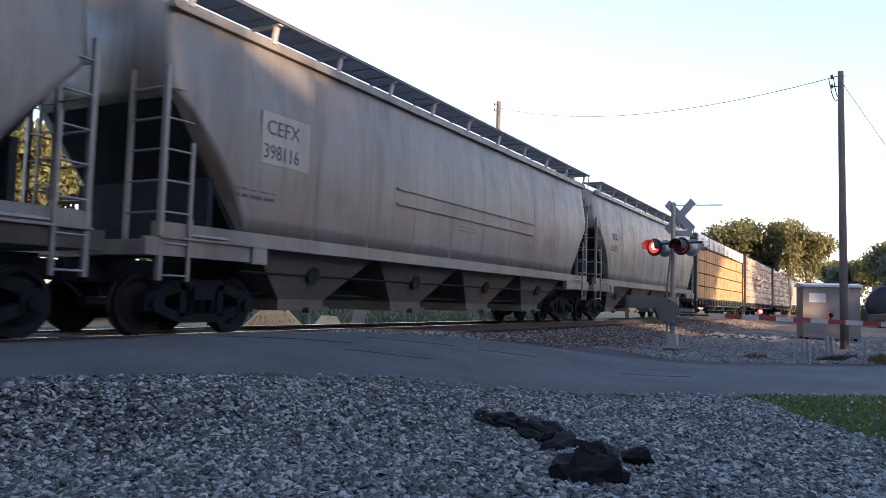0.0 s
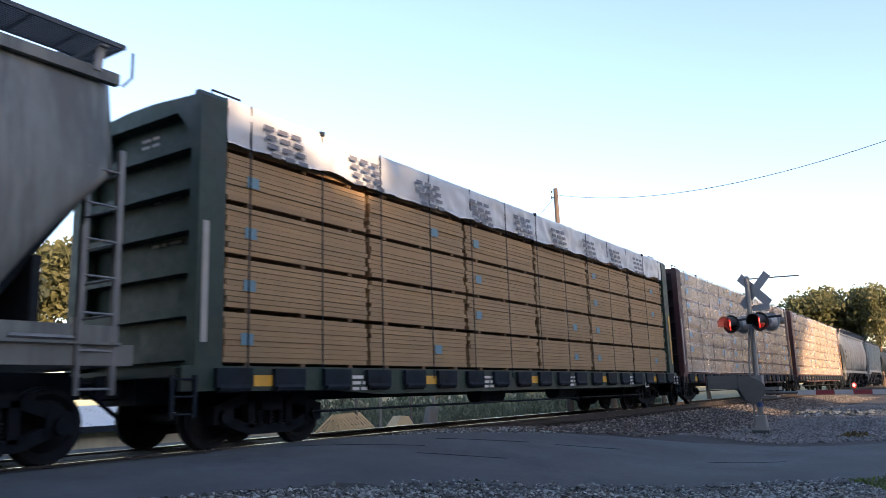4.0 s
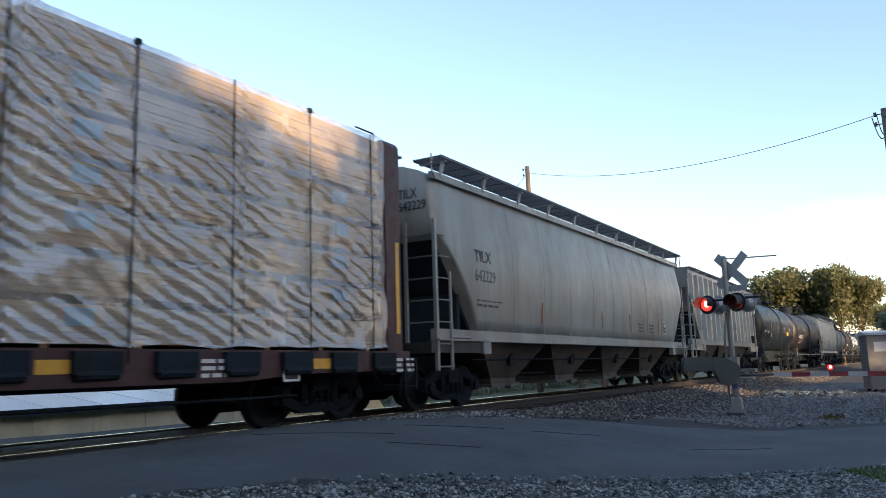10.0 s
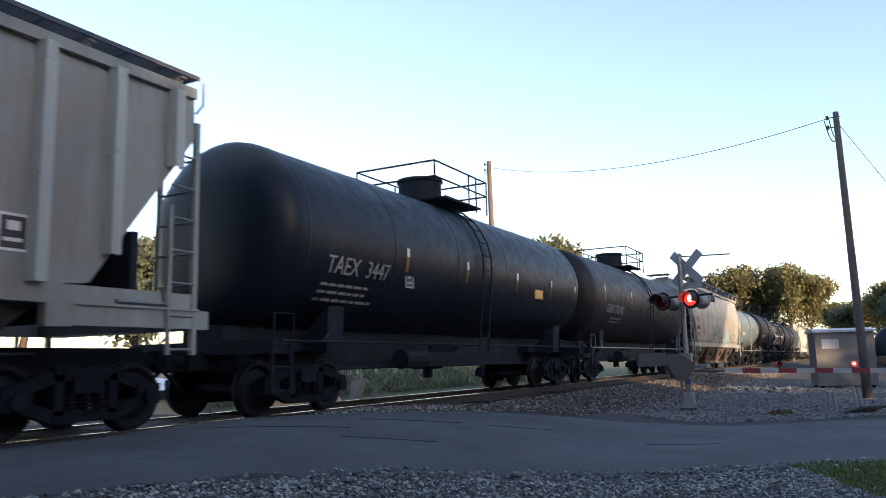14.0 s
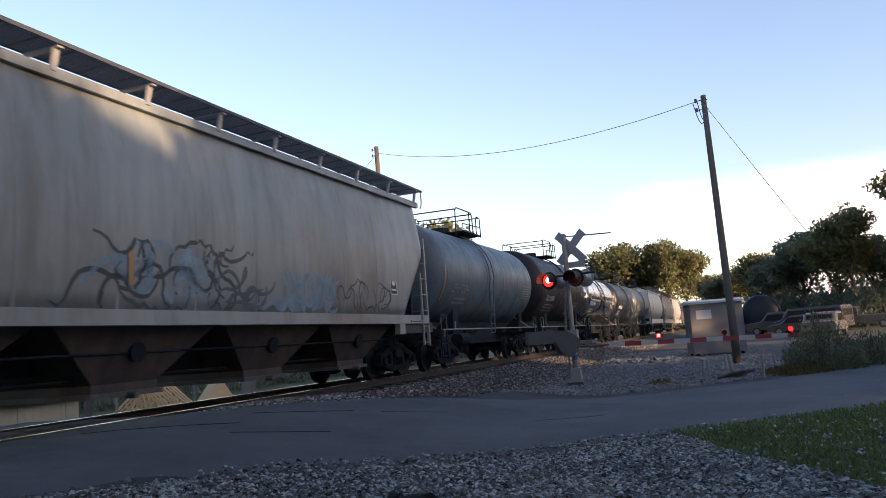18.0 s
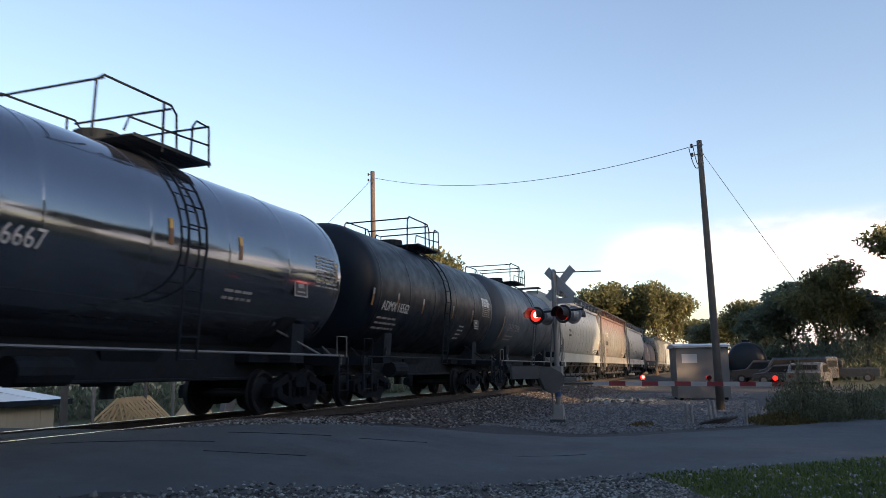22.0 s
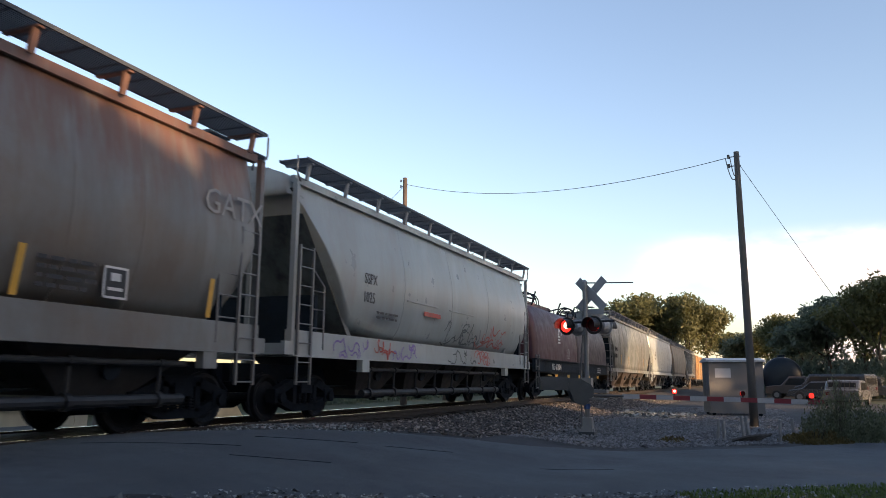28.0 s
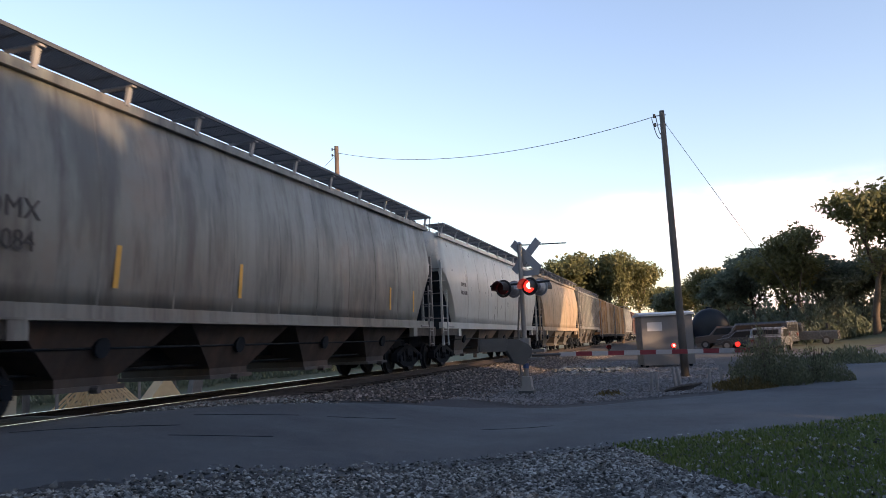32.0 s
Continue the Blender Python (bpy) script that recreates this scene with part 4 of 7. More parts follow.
def centerbeam(name, L, paint, label, mark=""):
    car = thing(name, label, "flat car")
    h = L / 2
    deck = 1.08
    bm = bmesh.new()
    box(bm, -1.42, 1.42, -h + 0.35, h - 0.35, deck - 0.12, deck)
    part("deck", bm, paint, car)
    for s in (1, -1):
        bm = bmesh.new()
        x = s * 1.48
        a, b = sorted((x, x - s * 0.08))
        # side sill deeper in the middle
        plate(bm, [(-h + 0.4, deck + 0.02), (h - 0.4, deck + 0.02), (h - 0.4, deck - 0.30), (h - 3.2, deck - 0.32), (h - 4.4, deck - 0.40), (-h + 4.4, deck - 0.40), (-h + 3.2, deck - 0.32), (-h + 0.4, deck - 0.30)], "x", a, b)
        sl = part("side_sill", bm, paint, car)
        n = 19
        for k in range(n):
            y = -h + 1.2 + (2 * h - 2.4) * k / (n - 1)
            bm = bmesh.new()
            xa, xb = sorted((x, x + s * 0.07))
            box(bm, xa, xb, y - 0.30, y + 0.30, deck - 0.26, deck - 0.01)
            rod(bm, (x + s * 0.03, y - 0.26, deck - 0.27), (x + s * 0.03, y + 0.26, deck - 0.27), 0.06, 8)
            part("winch", bm, M_UNDER, sl)
            if s > 0 and k % 4 == 0:
                bm = bmesh.new()
                box(bm, 1.482, 1.486, y + 0.38, y + 0.80, deck - 0.25, deck - 0.10)
                part("reflector", bm, M_YELLOW, sl)
            elif s > 0 and k % 4 == 2:
                bars(sl, M_PAINTW, 1.482, y + 0.4, deck - 0.10, 0.55, 3, 0.05, 0.09, seed=k)
    bm = bmesh.new()
    box(bm, -0.06, 0.06, -h + 1.0, h - 1.0, deck, 4.55)
    for k in range(11):
        y = -h + 1.15 + (2 * h - 2.3) * k / 10
        box(bm, -0.16, 0.16, y - 0.09, y + 0.09, deck, 4.6)
    box(bm, -0.25, 0.25, -h + 1.0, h - 1.0, 4.55, 4.70)
    part("centre_beam", bm, paint, car)
    # maroon bulkhead faces carry their shade in a darkened maroon
    face = M_BULKSHADE if paint is M_MAROON else paint
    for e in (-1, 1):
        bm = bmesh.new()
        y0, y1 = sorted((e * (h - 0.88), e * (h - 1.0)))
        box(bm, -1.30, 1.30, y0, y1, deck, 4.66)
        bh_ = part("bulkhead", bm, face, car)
        ya, yb = sorted((e * (h - 0.60), e * (h - 1.04)))
        for sx in (1, -1):
            bm = bmesh.new()
            xa, xb = sorted((sx * 1.28, sx * 1.47))
            plate(bm, [(xa, deck - 0.25), (xb, deck - 0.25), (xb, 4.74), (xb - 0.06, 4.82), (xa + 0.06, 4.82), (xa, 4.74)], "y", ya, yb)
            part("bulkhead_post", bm, paint, bh_)
        yc, yd = sorted((e * (h - 0.66), e * (h - 0.88)))
        for z in np.linspace(deck + 0.1, 4.05, 6):
            bm = bmesh.new()
            box(bm, -1.28, 1.28, yc, yd, z, z + 0.12)
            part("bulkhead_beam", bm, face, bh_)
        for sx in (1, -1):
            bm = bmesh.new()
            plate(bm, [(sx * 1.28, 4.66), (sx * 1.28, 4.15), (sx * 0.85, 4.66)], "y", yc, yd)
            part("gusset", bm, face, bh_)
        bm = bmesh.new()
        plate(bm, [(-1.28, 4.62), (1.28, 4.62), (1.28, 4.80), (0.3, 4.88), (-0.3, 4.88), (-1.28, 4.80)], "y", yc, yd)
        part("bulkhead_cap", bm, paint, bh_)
        if e < 0:
            for z, w in ((4.35, 0.5), (3.6, 0.6), (2.95, 0.7)):
                bars_end(bh_, M_PAINTG, 0.15, -h + 0.63 if z > 4 else -h + 0.86, z, w, 2)
        bm = bmesh.new()
        bar_path(bm, [(1.2, e * (h - 0.98), 4.8), (1.2, e * (h - 0.98), 4.98), (1.2, e * (h - 1.5), 4.98)], 0.016)
        part("grab_iron", bm, M_UNDER, bh_)
        bm = bmesh.new()
        plate(bm, [(1.474, 1.4), (1.48, 1.4), (1.48, 3.0), (1.474, 3.0)], "y", e * (h - 0.72) - 0.05, e * (h - 0.72) + 0.05)
        part("reflector", bm, M_PAINTG if e < 0 else M_YELLOW, car)
        ladder(car, 1.50, e * (h - 0.42), 0.45, deck - 0.1, 0.34, name="step", mat=M_UNDER)
    bm = bmesh.new()
    box(bm, -0.4, 0.4, -h + 0.5, h - 0.5, 0.62, deck - 0.12)
    part("centre_sill", bm, M_UNDER, car)
    bm = bmesh.new()
    for y in (-2.2, 1.5):
        rod(bm, (0.95, y, 0.62), (0.95, y + 1.0, 0.62), 0.19, 12)
    bar_path(bm, [(1.2, -h + 3, 0.45), (1.2, h - 3, 0.45)], 0.02)
    part("brake_cylinder", bm, M_UNDER, car)
    if mark:
        lettering(mark, 0.20, M_PAINTW, car, 1.486, -h + 4.0, deck - 0.30)
        bars(car, M_PAINTW, 1.486, -h + 4.9, deck - 0.12, 0.7, 1, 0.18, 0.2, seed=71)
    framed_panel(car, 1.49, h - 3.6, deck - 0.42, 0.34, 0.38, M_PAINTW, M_PAINTB)
    couplers(car, h - 0.55)
    trucks(car, h - 2.3)
    return car


def lumber_load(name, L, label, wrapped, seed=3):
    """Two rows of board bundles on dunnage, five high; wrapped in milky sheet or only capped with it."""
    rnd = random.Random(seed)
    load = thing(name, label, "lumber load")
    h = L / 2 - 1.06
    z0, tiers, cols = 1.09, 7 if wrapped else 5, 6
    bh = 0.480 if wrapped else 0.693
    boards = {}
    for c in range(cols):
        for t in range(tiers):
            y0 = -h + 2 * h * c / cols + 0.02
            y1 = -h + 2 * h * (c + 1) / cols - 0.02
            z = z0 + 0.06 + t * (bh + 0.05)
            bt = bh - (0.045 if wrapped else 0.012)
            bm = bmesh.new()
            box(bm, -1.37, 1.37, y0 + 0.05, y1 - 0.05, z + 0.002, z + bt - 0.002)
            b = part("lumber_pack", bm, M_WOODDK, load)
            layers = 7 if wrapped else 9
            if (c, "m") not in boards:
                bm = bmesh.new()
                box(bm, 1.18, 1.40, 0, y1 - y0 - 0.07, 0.004, bt / layers - 0.004)
                boards[(c, "m")] = mesh_of("board", bm, M_WOOD)
            for k in range(layers):
                part("board", boards[(c, "m")], None, b, at=pose(rnd.uniform(-0.02, 0.012), y0 + rnd.uniform(0, 0.07), z + k * bt / layers, 0, 0, rnd.uniform(-0.1, 0.1)))
            bm = bmesh.new()
            for y in (y0 + 0.45, (y0 + y1) / 2, y1 - 0.45):
                box(bm, -1.40, 1.40, y - 0.045, y + 0.045, z - 0.055, z)
            part("dunnage", bm, M_WOODDK, b)
    top = z0 - 0.02 + tiers * (bh + 0.05)
    # blue stencilled labels on some bundles
    if wrapped:
        for c in range(cols):
            for t in range(tiers):
                if rnd.random() < 0.8:
                    y = -h + 2 * h * (c + (0.58 if c % 2 else 0.2)) / cols + rnd.uniform(-0.05, 0.05)
                    bm = bmesh.new()
                    z = z0 + 0.25 + t * (bh + 0.05)
                    box(bm, 1.43, 1.434, y, y + 0.36, z, z + 0.20)
                    part("label", bm, M_ENDS, load)
    # sheet
    zlo = z0 + 0.02 if wrapped else top - 0.66
    nx, nz_ = int(2 * h / 0.085), 44 if wrapped else 16
    verts, faces = [], []
    prof = []
    for k in range(nz_ + 1):
        u = k / nz_
        prof.append((1.475, zlo + (top + 0.03 - zlo) * u))
    hip = 0.34 if seed == 9 else 0.12
    prof += [(1.40, top + 0.05), (0.7, top + hip * 0.6), (0.0, top + hip), (-0.7, top + hip * 0.6), (-1.40, top + 0.05)]
    prof += [(-1.46, zlo + (top - zlo) * (1 - k / 6)) for k in range(7)]
    m = len(prof)
    for i in range(nx + 1):
        y = -h + 2 * h * i / nx
        for k, (x, z) in enumerate(prof):
            side = 1 if x > 0 else -1
            d = dz = 0.0
            if abs(x) > 1.41:
                seam = abs(((y + h) / (2 * h) * cols * 2) % 1 - 0.5)
                d = 0.05 * noise.noise(Vector((y * 0.9, z * 0.6, seed))) + 0.045 * noise.noise(Vector((y * 4.0 + z * 1.7, z * 3.3 - y, seed + 7)))
                fold = noise.noise(Vector((y * 1.9 - z * 1.1, z * 0.35, seed + 3)))
                d += 0.085 * max(0.0, 0.16 - abs(fold)) / 0.16 * max(0.0, noise.noise(Vector((y * 0.35, z * 0.4, seed + 11))) + 0.15)
                # held in by strapping between tiers
                tier = ((z - z0 - 0.03) / (bh + 0.05)) % 1
                d -= 0.035 * math.exp(-((min(tier, 1 - tier)) / 0.06) ** 2)
                d -= 0.02 * math.exp(-((0.5 - seam) / 0.04) ** 2)
                if k < 2:
                    dz = 0.07 * noise.noise(Vector((y * 1.6, 3.1, seed))) + (0.03 if k == 0 else 0)
                    d += 0.05 * (1 - k)
            else:
                dz = 0.03 * noise.noise(Vector((x * 2, y * 2.5, seed)))
            verts.append((x + side * max(d, -0.03), y, z + dz))
    for i in range(nx):
        for k in range(m - 1):
            a = i * m + k
            faces.append((a, a + 1, a + m + 1, a + m))
    part("plastic_wrap", joined("plastic_wrap", verts, faces, M_WRAP if wrapped else M_WRAPW, True), None, load, "creased milky plastic sheet")
    if not wrapped:
        for k in range(9):
            y = -h + 0.6 + 2 * (h - 0.8) * k / 9
            bm = bmesh.new()
            for r in range(4):
                for c in range(3):
                    box(bm, 1.535, 1.541, y + c * 0.28 + 0.05 * r, y + c * 0.28 + 0.2 + 0.05 * r, top - 0.2 - r * 0.13 - 0.07, top - 0.2 - r * 0.13)
            part("wrap_print", bm, M_INKWRAP, load)
        for c in range(cols):
            for t in range(tiers - 1):
                if rnd.random() < 0.6:
                    y = -h + 2 * h * (c + 0.12 + 0.5 * (c % 2)) / cols + rnd.uniform(-0.05, 0.05)
                    z = z0 + 0.3 + t * (bh + 0.05)
                    bm = bmesh.new()
                    box(bm, 1.416, 1.42, y, y + 0.22, z, z + 0.16)
                    part("label", bm, M_ENDS, load)
    # straps over the load
    for k in range(13):
        y = -h + 0.4 + (2 * h - 0.8) * k / 12
        bm = bmesh.new()
        box(bm, 1.488, 1.494, y - 0.013, y + 0.013, z0 - 0.15, top + 0.02)
        if k % (2 if seed == 9 else 5) == 1:
            box(bm, 1.46, 1.51, y - 0.04, y + 0.04, top - 0.03, top + 0.04)
        part("strap", bm, M_UNDER, load)
    return load


def coil_car(name, L, label):
    car = thing(name, label, "coil car")
    h = L / 2
    bm = bmesh.new()
    box(bm, -0.45, 0.45, -h + 0.5, h - 0.5, 0.7, 1.0)
    part("centre_sill", bm, M_UNDER, car)
    bm = bmesh.new()
    box(bm, -1.37, 1.37, -h + 0.5, h - 0.5, 1.3, 1.4)
    part("trough_floor", bm, M_UNDER, car)
    for s in (1, -1):
        bm = bmesh.new()
        a, b = sorted((s * 1.5, s * 1.38))
        plate(bm, [(-h + 0.5, 1.55), (h - 0.5, 1.55), (h - 0.5, 1.1), (h - 3.4, 1.05), (h - 4.4, 0.72), (-h + 4.4, 0.72), (-h + 3.4, 1.05), (-h + 0.5, 1.1)], "x", a, b)
        sd = part("side_girder", bm, M_UNDER, car)
        for z in (1.555, 1.12):
            xa, xb = sorted((s * 1.36, s * 1.58)) if z > 1.5 else sorted((s * 1.503, s * 1.58))
            bm = bmesh.new()
            box(bm, xa, xb, -h + 0.5, h - 0.5, z, z + 0.05)
            part("flange", bm, M_UNDER, sd)
    for e in (-1, 1):
        y0, y1 = (-h + 0.7, -0.05) if e < 0 else (0.05, h - 0.7)
        bm = bmesh.new()

        def ring(y, k):
            out = []
            for i in range(15):
                a = math.pi * i / 14
                cx, sz = math.cos(a), math.sin(a)
                out.append((1.46 * k * math.copysign(abs(cx) ** 0.55, cx), y, 1.6 + (2.30 * k) * abs(sz) ** 0.75))
            return out
        loft(bm, [ring(y0, 0.90), ring(y0 + 0.05, 0.97), ring(y0 + 0.35, 1.0), ring((y0 + y1) / 2, 1.0), ring(y1 - 0.35, 1.0), ring(y1 - 0.05, 0.99), ring(y1, 0.97)], closed=False, caps=True)
        hood = part("hood", bm, M_HOOD if e < 0 else M_HOODD, car, smooth=True)
        for y in np.linspace(y0 + 0.4, y1 - 0.4, 4):
            bm = bmesh.new()
            loft(bm, [[(p[0] * 1.008, p[1], 1.6 + (p[2] - 1.6) * 1.008) for p in ring(y - 0.03, 1)], [(p[0] * 1.008, p[1], 1.6 + (p[2] - 1.6) * 1.008) for p in ring(y + 0.03, 1)]])
            part("hood_rib", bm, M_HOOD if e < 0 else M_HOODD, hood)
        bm = bmesh.new()
        box(bm, -0.55, 0.55, y0 + 1.6, y1 - 1.6, 3.83, 4.04)
        part("hood_cap", bm, M_HOOD if e < 0 else M_HOODD, hood)
        for y in ((y0 + y1) / 2 - 0.2, (y0 + y1) / 2 + 0.2, (y0 + y1) / 2 + 0.6):
            bm = bmesh.new()
            bar_path(bm, [(0.45 * math.cos(a), y, 3.99 + 0.60 * math.sin(a) ** 0.7) for a in np.linspace(0.02, math.pi - 0.02, 9)], 0.03)
            part("lifting_loop", bm, M_UNDER, hood)
        for x in (0.7, -0.7):
            bm = bmesh.new()
            bar_path(bm, [(x, y1 - 2.4, 3.86), (x, y1 - 0.6, 4.12), (x, y1 - 0.2, 4.42)], 0.035)
            bar_path(bm, [(x, y1 - 0.6, 4.12), (x, y1 - 0.9, 3.64)], 0.035)
            bar_path(bm, [(x, y1 - 1.5, 3.99), (x, y1 - 1.5, 3.74)], 0.03)
            part("guide_arm", bm, M_UNDER, hood)
            bm = bmesh.new()
            bar_path(bm, [(x, y0 + 0.9, 4.10), (x, y0 + 2.9, 4.18)], 0.04)
            bar_path(bm, [(x, y0 + 2.9, 4.50), (x, y0 + 2.3, 3.9)], 0.04)
            bar_path(bm, [(x, y0 + 1.3, 4.10), (x, y0 + 1.3, 3.7)], 0.03)
            part("guide_arm", bm, M_UNDER, hood)
    for e in (-1, 1):
        ladder(car, 1.52, e * (h - 0.75), 0.45, 1.75, 0.42)
    for y in np.linspace(-h + 3.6, h - 4.0, 5):
        bm = bmesh.new()
        box(bm, 1.503, 1.509, y, y + 0.45, 0.88, 1.02)
        part("reflector", bm, M_YELLOW, car)
    couplers(car, h - 0.5)
    trucks(car, h - 2.2)
    return car


def boxcar(name, L, mat, label):
    car = thing(name, label, "box car")
    h = L / 2
    bm = bmesh.new()
    loft(bm, [[(1.5, y, 1.05), (1.5, y, 4.5), (1.35, y, 4.6), (0, y, 4.72), (-1.35, y, 4.6), (-1.5, y, 4.5), (-1.5, y, 1.05)] for y in (-h + 0.6, h - 0.6)], closed=True, caps=True)
    part("body", bm, mat, car)
    for k in range(13):
        y = -h + 0.7 + (2 * h - 1.4) * k / 12
        for x in (1.5, -1.5):
            if abs(y) > 1.6:
                bm = bmesh.new()
                rib(bm, [(x, 1.1), (x, 4.45)], y, 0.14, 0.06)
                part("side_post", bm, mat, car)
    for s in (1, -1):
        bm = bmesh.new()
        a, b = sorted((s * 1.5, s * 1.58))
        box(bm, a, b, -1.5, 1.5, 1.15, 4.4)
        for k in range(4):
            xa, xb = sorted((s * 1.58, s * 1.61))
            box(bm, xa, xb, -1.4, 1.4, 1.5 + k * 0.75, 1.56 + k * 0.75)
        part("sliding_door", bm, mat, car)
    bm = bmesh.new()
    box(bm, -1.46, 1.46, -h + 0.45, h - 0.45, 0.82, 1.05)
    part("underframe", bm, M_UNDER, car)
    for e in (-1, 1):
        ladder(car, 1.54, e * (h - 0.85), 0.6, 4.3, 0.42)
    couplers(car, h - 0.5)
    trucks(car, h - 2.1)
    return car


# ---- ground, track and road
M_GROUND = material("gravelly_ground", (0.034, 0.036, 0.039), 0.95, var=0.35, scale=0.8, second=(0.028, 0.026, 0.024), bump=0.6, bscale=18)
M_GRASSG = material("grass_soil", (0.045, 0.06, 0.022), 0.95, var=0.3, scale=0.7, second=(0.06, 0.055, 0.03), bump=0.5, bscale=14)
M_ASPHALT = material("worn_asphalt", (0.075, 0.090, 0.100), 0.88, var=0.32, scale=0.7, second=(0.046, 0.054, 0.062), bump=0.7, bscale=70)
M_PATCH = material("tar_patch", (0.016, 0.018, 0.021), 0.9, var=0.35, scale=6, bump=0.5, bscale=60, gloss_spec=0.2)
M_STONE = material("crushed_stone", (0.110, 0.124, 0.122), 0.8, var=0.35, scale=14, grains=True, patches=(0.050, 0.056, 0.058))
M_PADST = material("pad_stone", (0.165, 0.170, 0.175), 0.85, var=0.3, scale=10, rand=0.6)
M_BALLAST = material("rusty_ballast_stone", (0.092, 0.083, 0.077), 0.9, var=0.3, scale=10, grains=True)
M_RAIL = material("rail_side_rust", (0.026, 0.021, 0.020), 0.7, 0.2, var=0.3, scale=5)
M_RAILTOP = material("rail_head_polished", (0.62, 0.62, 0.62), 0.22, 1.0, var=0.08)
M_TIE = material("creosoted_tie", (0.035, 0.028, 0.022), 0.9, var=0.35, scale=4, bump=0.4, bscale=30)
M_PANEL = material("crossing_timber", (0.014, 0.016, 0.019), 0.9, var=0.3, scale=3, bump=0.3, bscale=25)
M_GRASS = material("grass_blade", (0.098, 0.145, 0.042), 0.7, var=0.25, scale=2, rand=0.5)
M_WEED = material("weed_leaf", (0.115, 0.130, 0.075), 0.7, var=0.3, scale=2, rand=0.5)
M_DRY = material("dry_weed_leaf", (0.12, 0.09, 0.03), 0.75, var=0.3, scale=2, rand=0.5)
M_BARK = material("bark", (0.075, 0.055, 0.04), 0.95, var=0.3, scale=5, bump=0.6, bscale=14)
M_LEAF = material("leaf_green", (0.112, 0.118, 0.052), 0.6, var=0.25, scale=0.4, rand=0.55)
M_LEAFD = material("leaf_dark_green", (0.110, 0.140, 0.100), 0.6, var=0.25, scale=0.4, rand=0.5)
M_POLE = material("weathered_pole_wood", (0.10, 0.09, 0.08), 0.9, var=0.25, scale=3, streak=((0.08, 0.07, 0.06), 0.5), bump=0.3, bscale=30)
M_POLER = material("brown_pole_wood", (0.082, 0.066, 0.056), 0.9, var=0.25, scale=3, streak=((0.08, 0.06, 0.05), 0.5))
M_CABLE = material("cable", (0.05, 0.05, 0.05), 0.6, var=0.1)
M_ALU = material("aluminium_mast", (0.26, 0.27, 0.28), 0.4, 0.7, var=0.12, scale=4)
M_SIGNW = material("crossbuck_white_sheet", (0.30, 0.31, 0.32), 0.45, var=0.1, scale=3)
M_SIGNB = material("signal_black_paint", (0.015, 0.015, 0.017), 0.5, var=0.2, scale=4)
M_GATEW = material("gate_white_sheet", (0.34, 0.35, 0.36), 0.5, var=0.1, scale=4)
M_GATER = material("gate_red_sheet", (0.20, 0.02, 0.03), 0.5, var=0.1, scale=4)
M_CASE = material("case_grey_aluminium", (0.15, 0.148, 0.145), 0.5, 0.15, var=0.12, scale=1.2, streak=((0.14, 0.135, 0.13), 0.4))
M_CASETOP = material("case_roof_white", (0.45, 0.46, 0.47), 0.5, var=0.1, scale=2)
M_POSTW = material("pale_post_paint", (0.24, 0.24, 0.235), 0.7, var=0.25, scale=9)
M_BACK = material("lamp_back_grey", (0.36, 0.37, 0.38), 0.5, 0.1, var=0.15, scale=5)
M_WEIGHT = material("counterweight_grey", (0.075, 0.085, 0.09), 0.5, 0.4, var=0.2, scale=4)
M_LENS = material("red_lens_unlit", (0.07, 0.012, 0.012), 0.15, var=0.1)
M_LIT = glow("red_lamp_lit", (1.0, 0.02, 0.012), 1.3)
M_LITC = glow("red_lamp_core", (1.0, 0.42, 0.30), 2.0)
M_CONC = material("concrete", (0.15, 0.145, 0.14), 0.9, var=0.2, scale=3, bump=0.2)
M_METROOF = material("white_metal_roof", (0.62, 0.64, 0.66), 0.4, var=0.06, scale=1)
M_TANWALL = material("tan_metal_wall", (0.36, 0.33, 0.25), 0.6, var=0.1, scale=1, streak=((0.25, 0.23, 0.18), 0.3))
M_TRUSS = material("new_truss_lumber", (0.50, 0.36, 0.20), 0.75, var=0.15, scale=3, rand=0.3)
M_GLASSDK = material("dark_window_glass", (0.02, 0.022, 0.025), 0.08, var=0.1)
M_TYRE = material("tyre_rubber", (0.02, 0.02, 0.02), 0.9, var=0.2)
M_CARW = material("car_grey_paint", (0.10, 0.105, 0.11), 0.3, 0.2, var=0.04)
M_CARD = material("car_dark_paint", (0.045, 0.05, 0.056), 0.25, var=0.1)
M_CARR = material("car_rust_red_paint", (0.045, 0.034, 0.03), 0.4, var=0.15)


def leafy(m, share):
    """Let part of the light pass through thin leaves."""
    n, l = m.node_tree.nodes, m.node_tree.links
    b, out = n["Principled BSDF"], n["Material Output"]
    tr = n.new("ShaderNodeBsdfTranslucent")
    l.new(b.inputs["Base Color"].links[0].from_socket, tr.inputs["Color"])
    mx = n.new("ShaderNodeMixShader")
    mx.inputs[0].default_value = share
    l.new(b.outputs[0], mx.inputs[1])
    l.new(tr.outputs[0], mx.inputs[2])
    l.new(mx.outputs[0], out.inputs["Surface"])


for m_ in (M_LEAF, M_LEAFD, M_WEED, M_DRY, M_GRASS):
    leafy(m_, 0.5)


def smooth01(u):
    u = min(1.0, max(0.0, u))
    return u * u * (3 - 2 * u)


ROAD = [(-40, -24), (-26, -12.6), (-16, -4.0), (-11.2, 1.2), (-9.2, 3.8), (-6.0, 8.2), (-3.2, 11.0), (0.0, 13.6), (3.0, 16.6), (5.2, 21.0), (6.8, 28.0), (8.5, 36.0), (12.0, 47.0), (18, 60), (27, 76), (40, 95)]


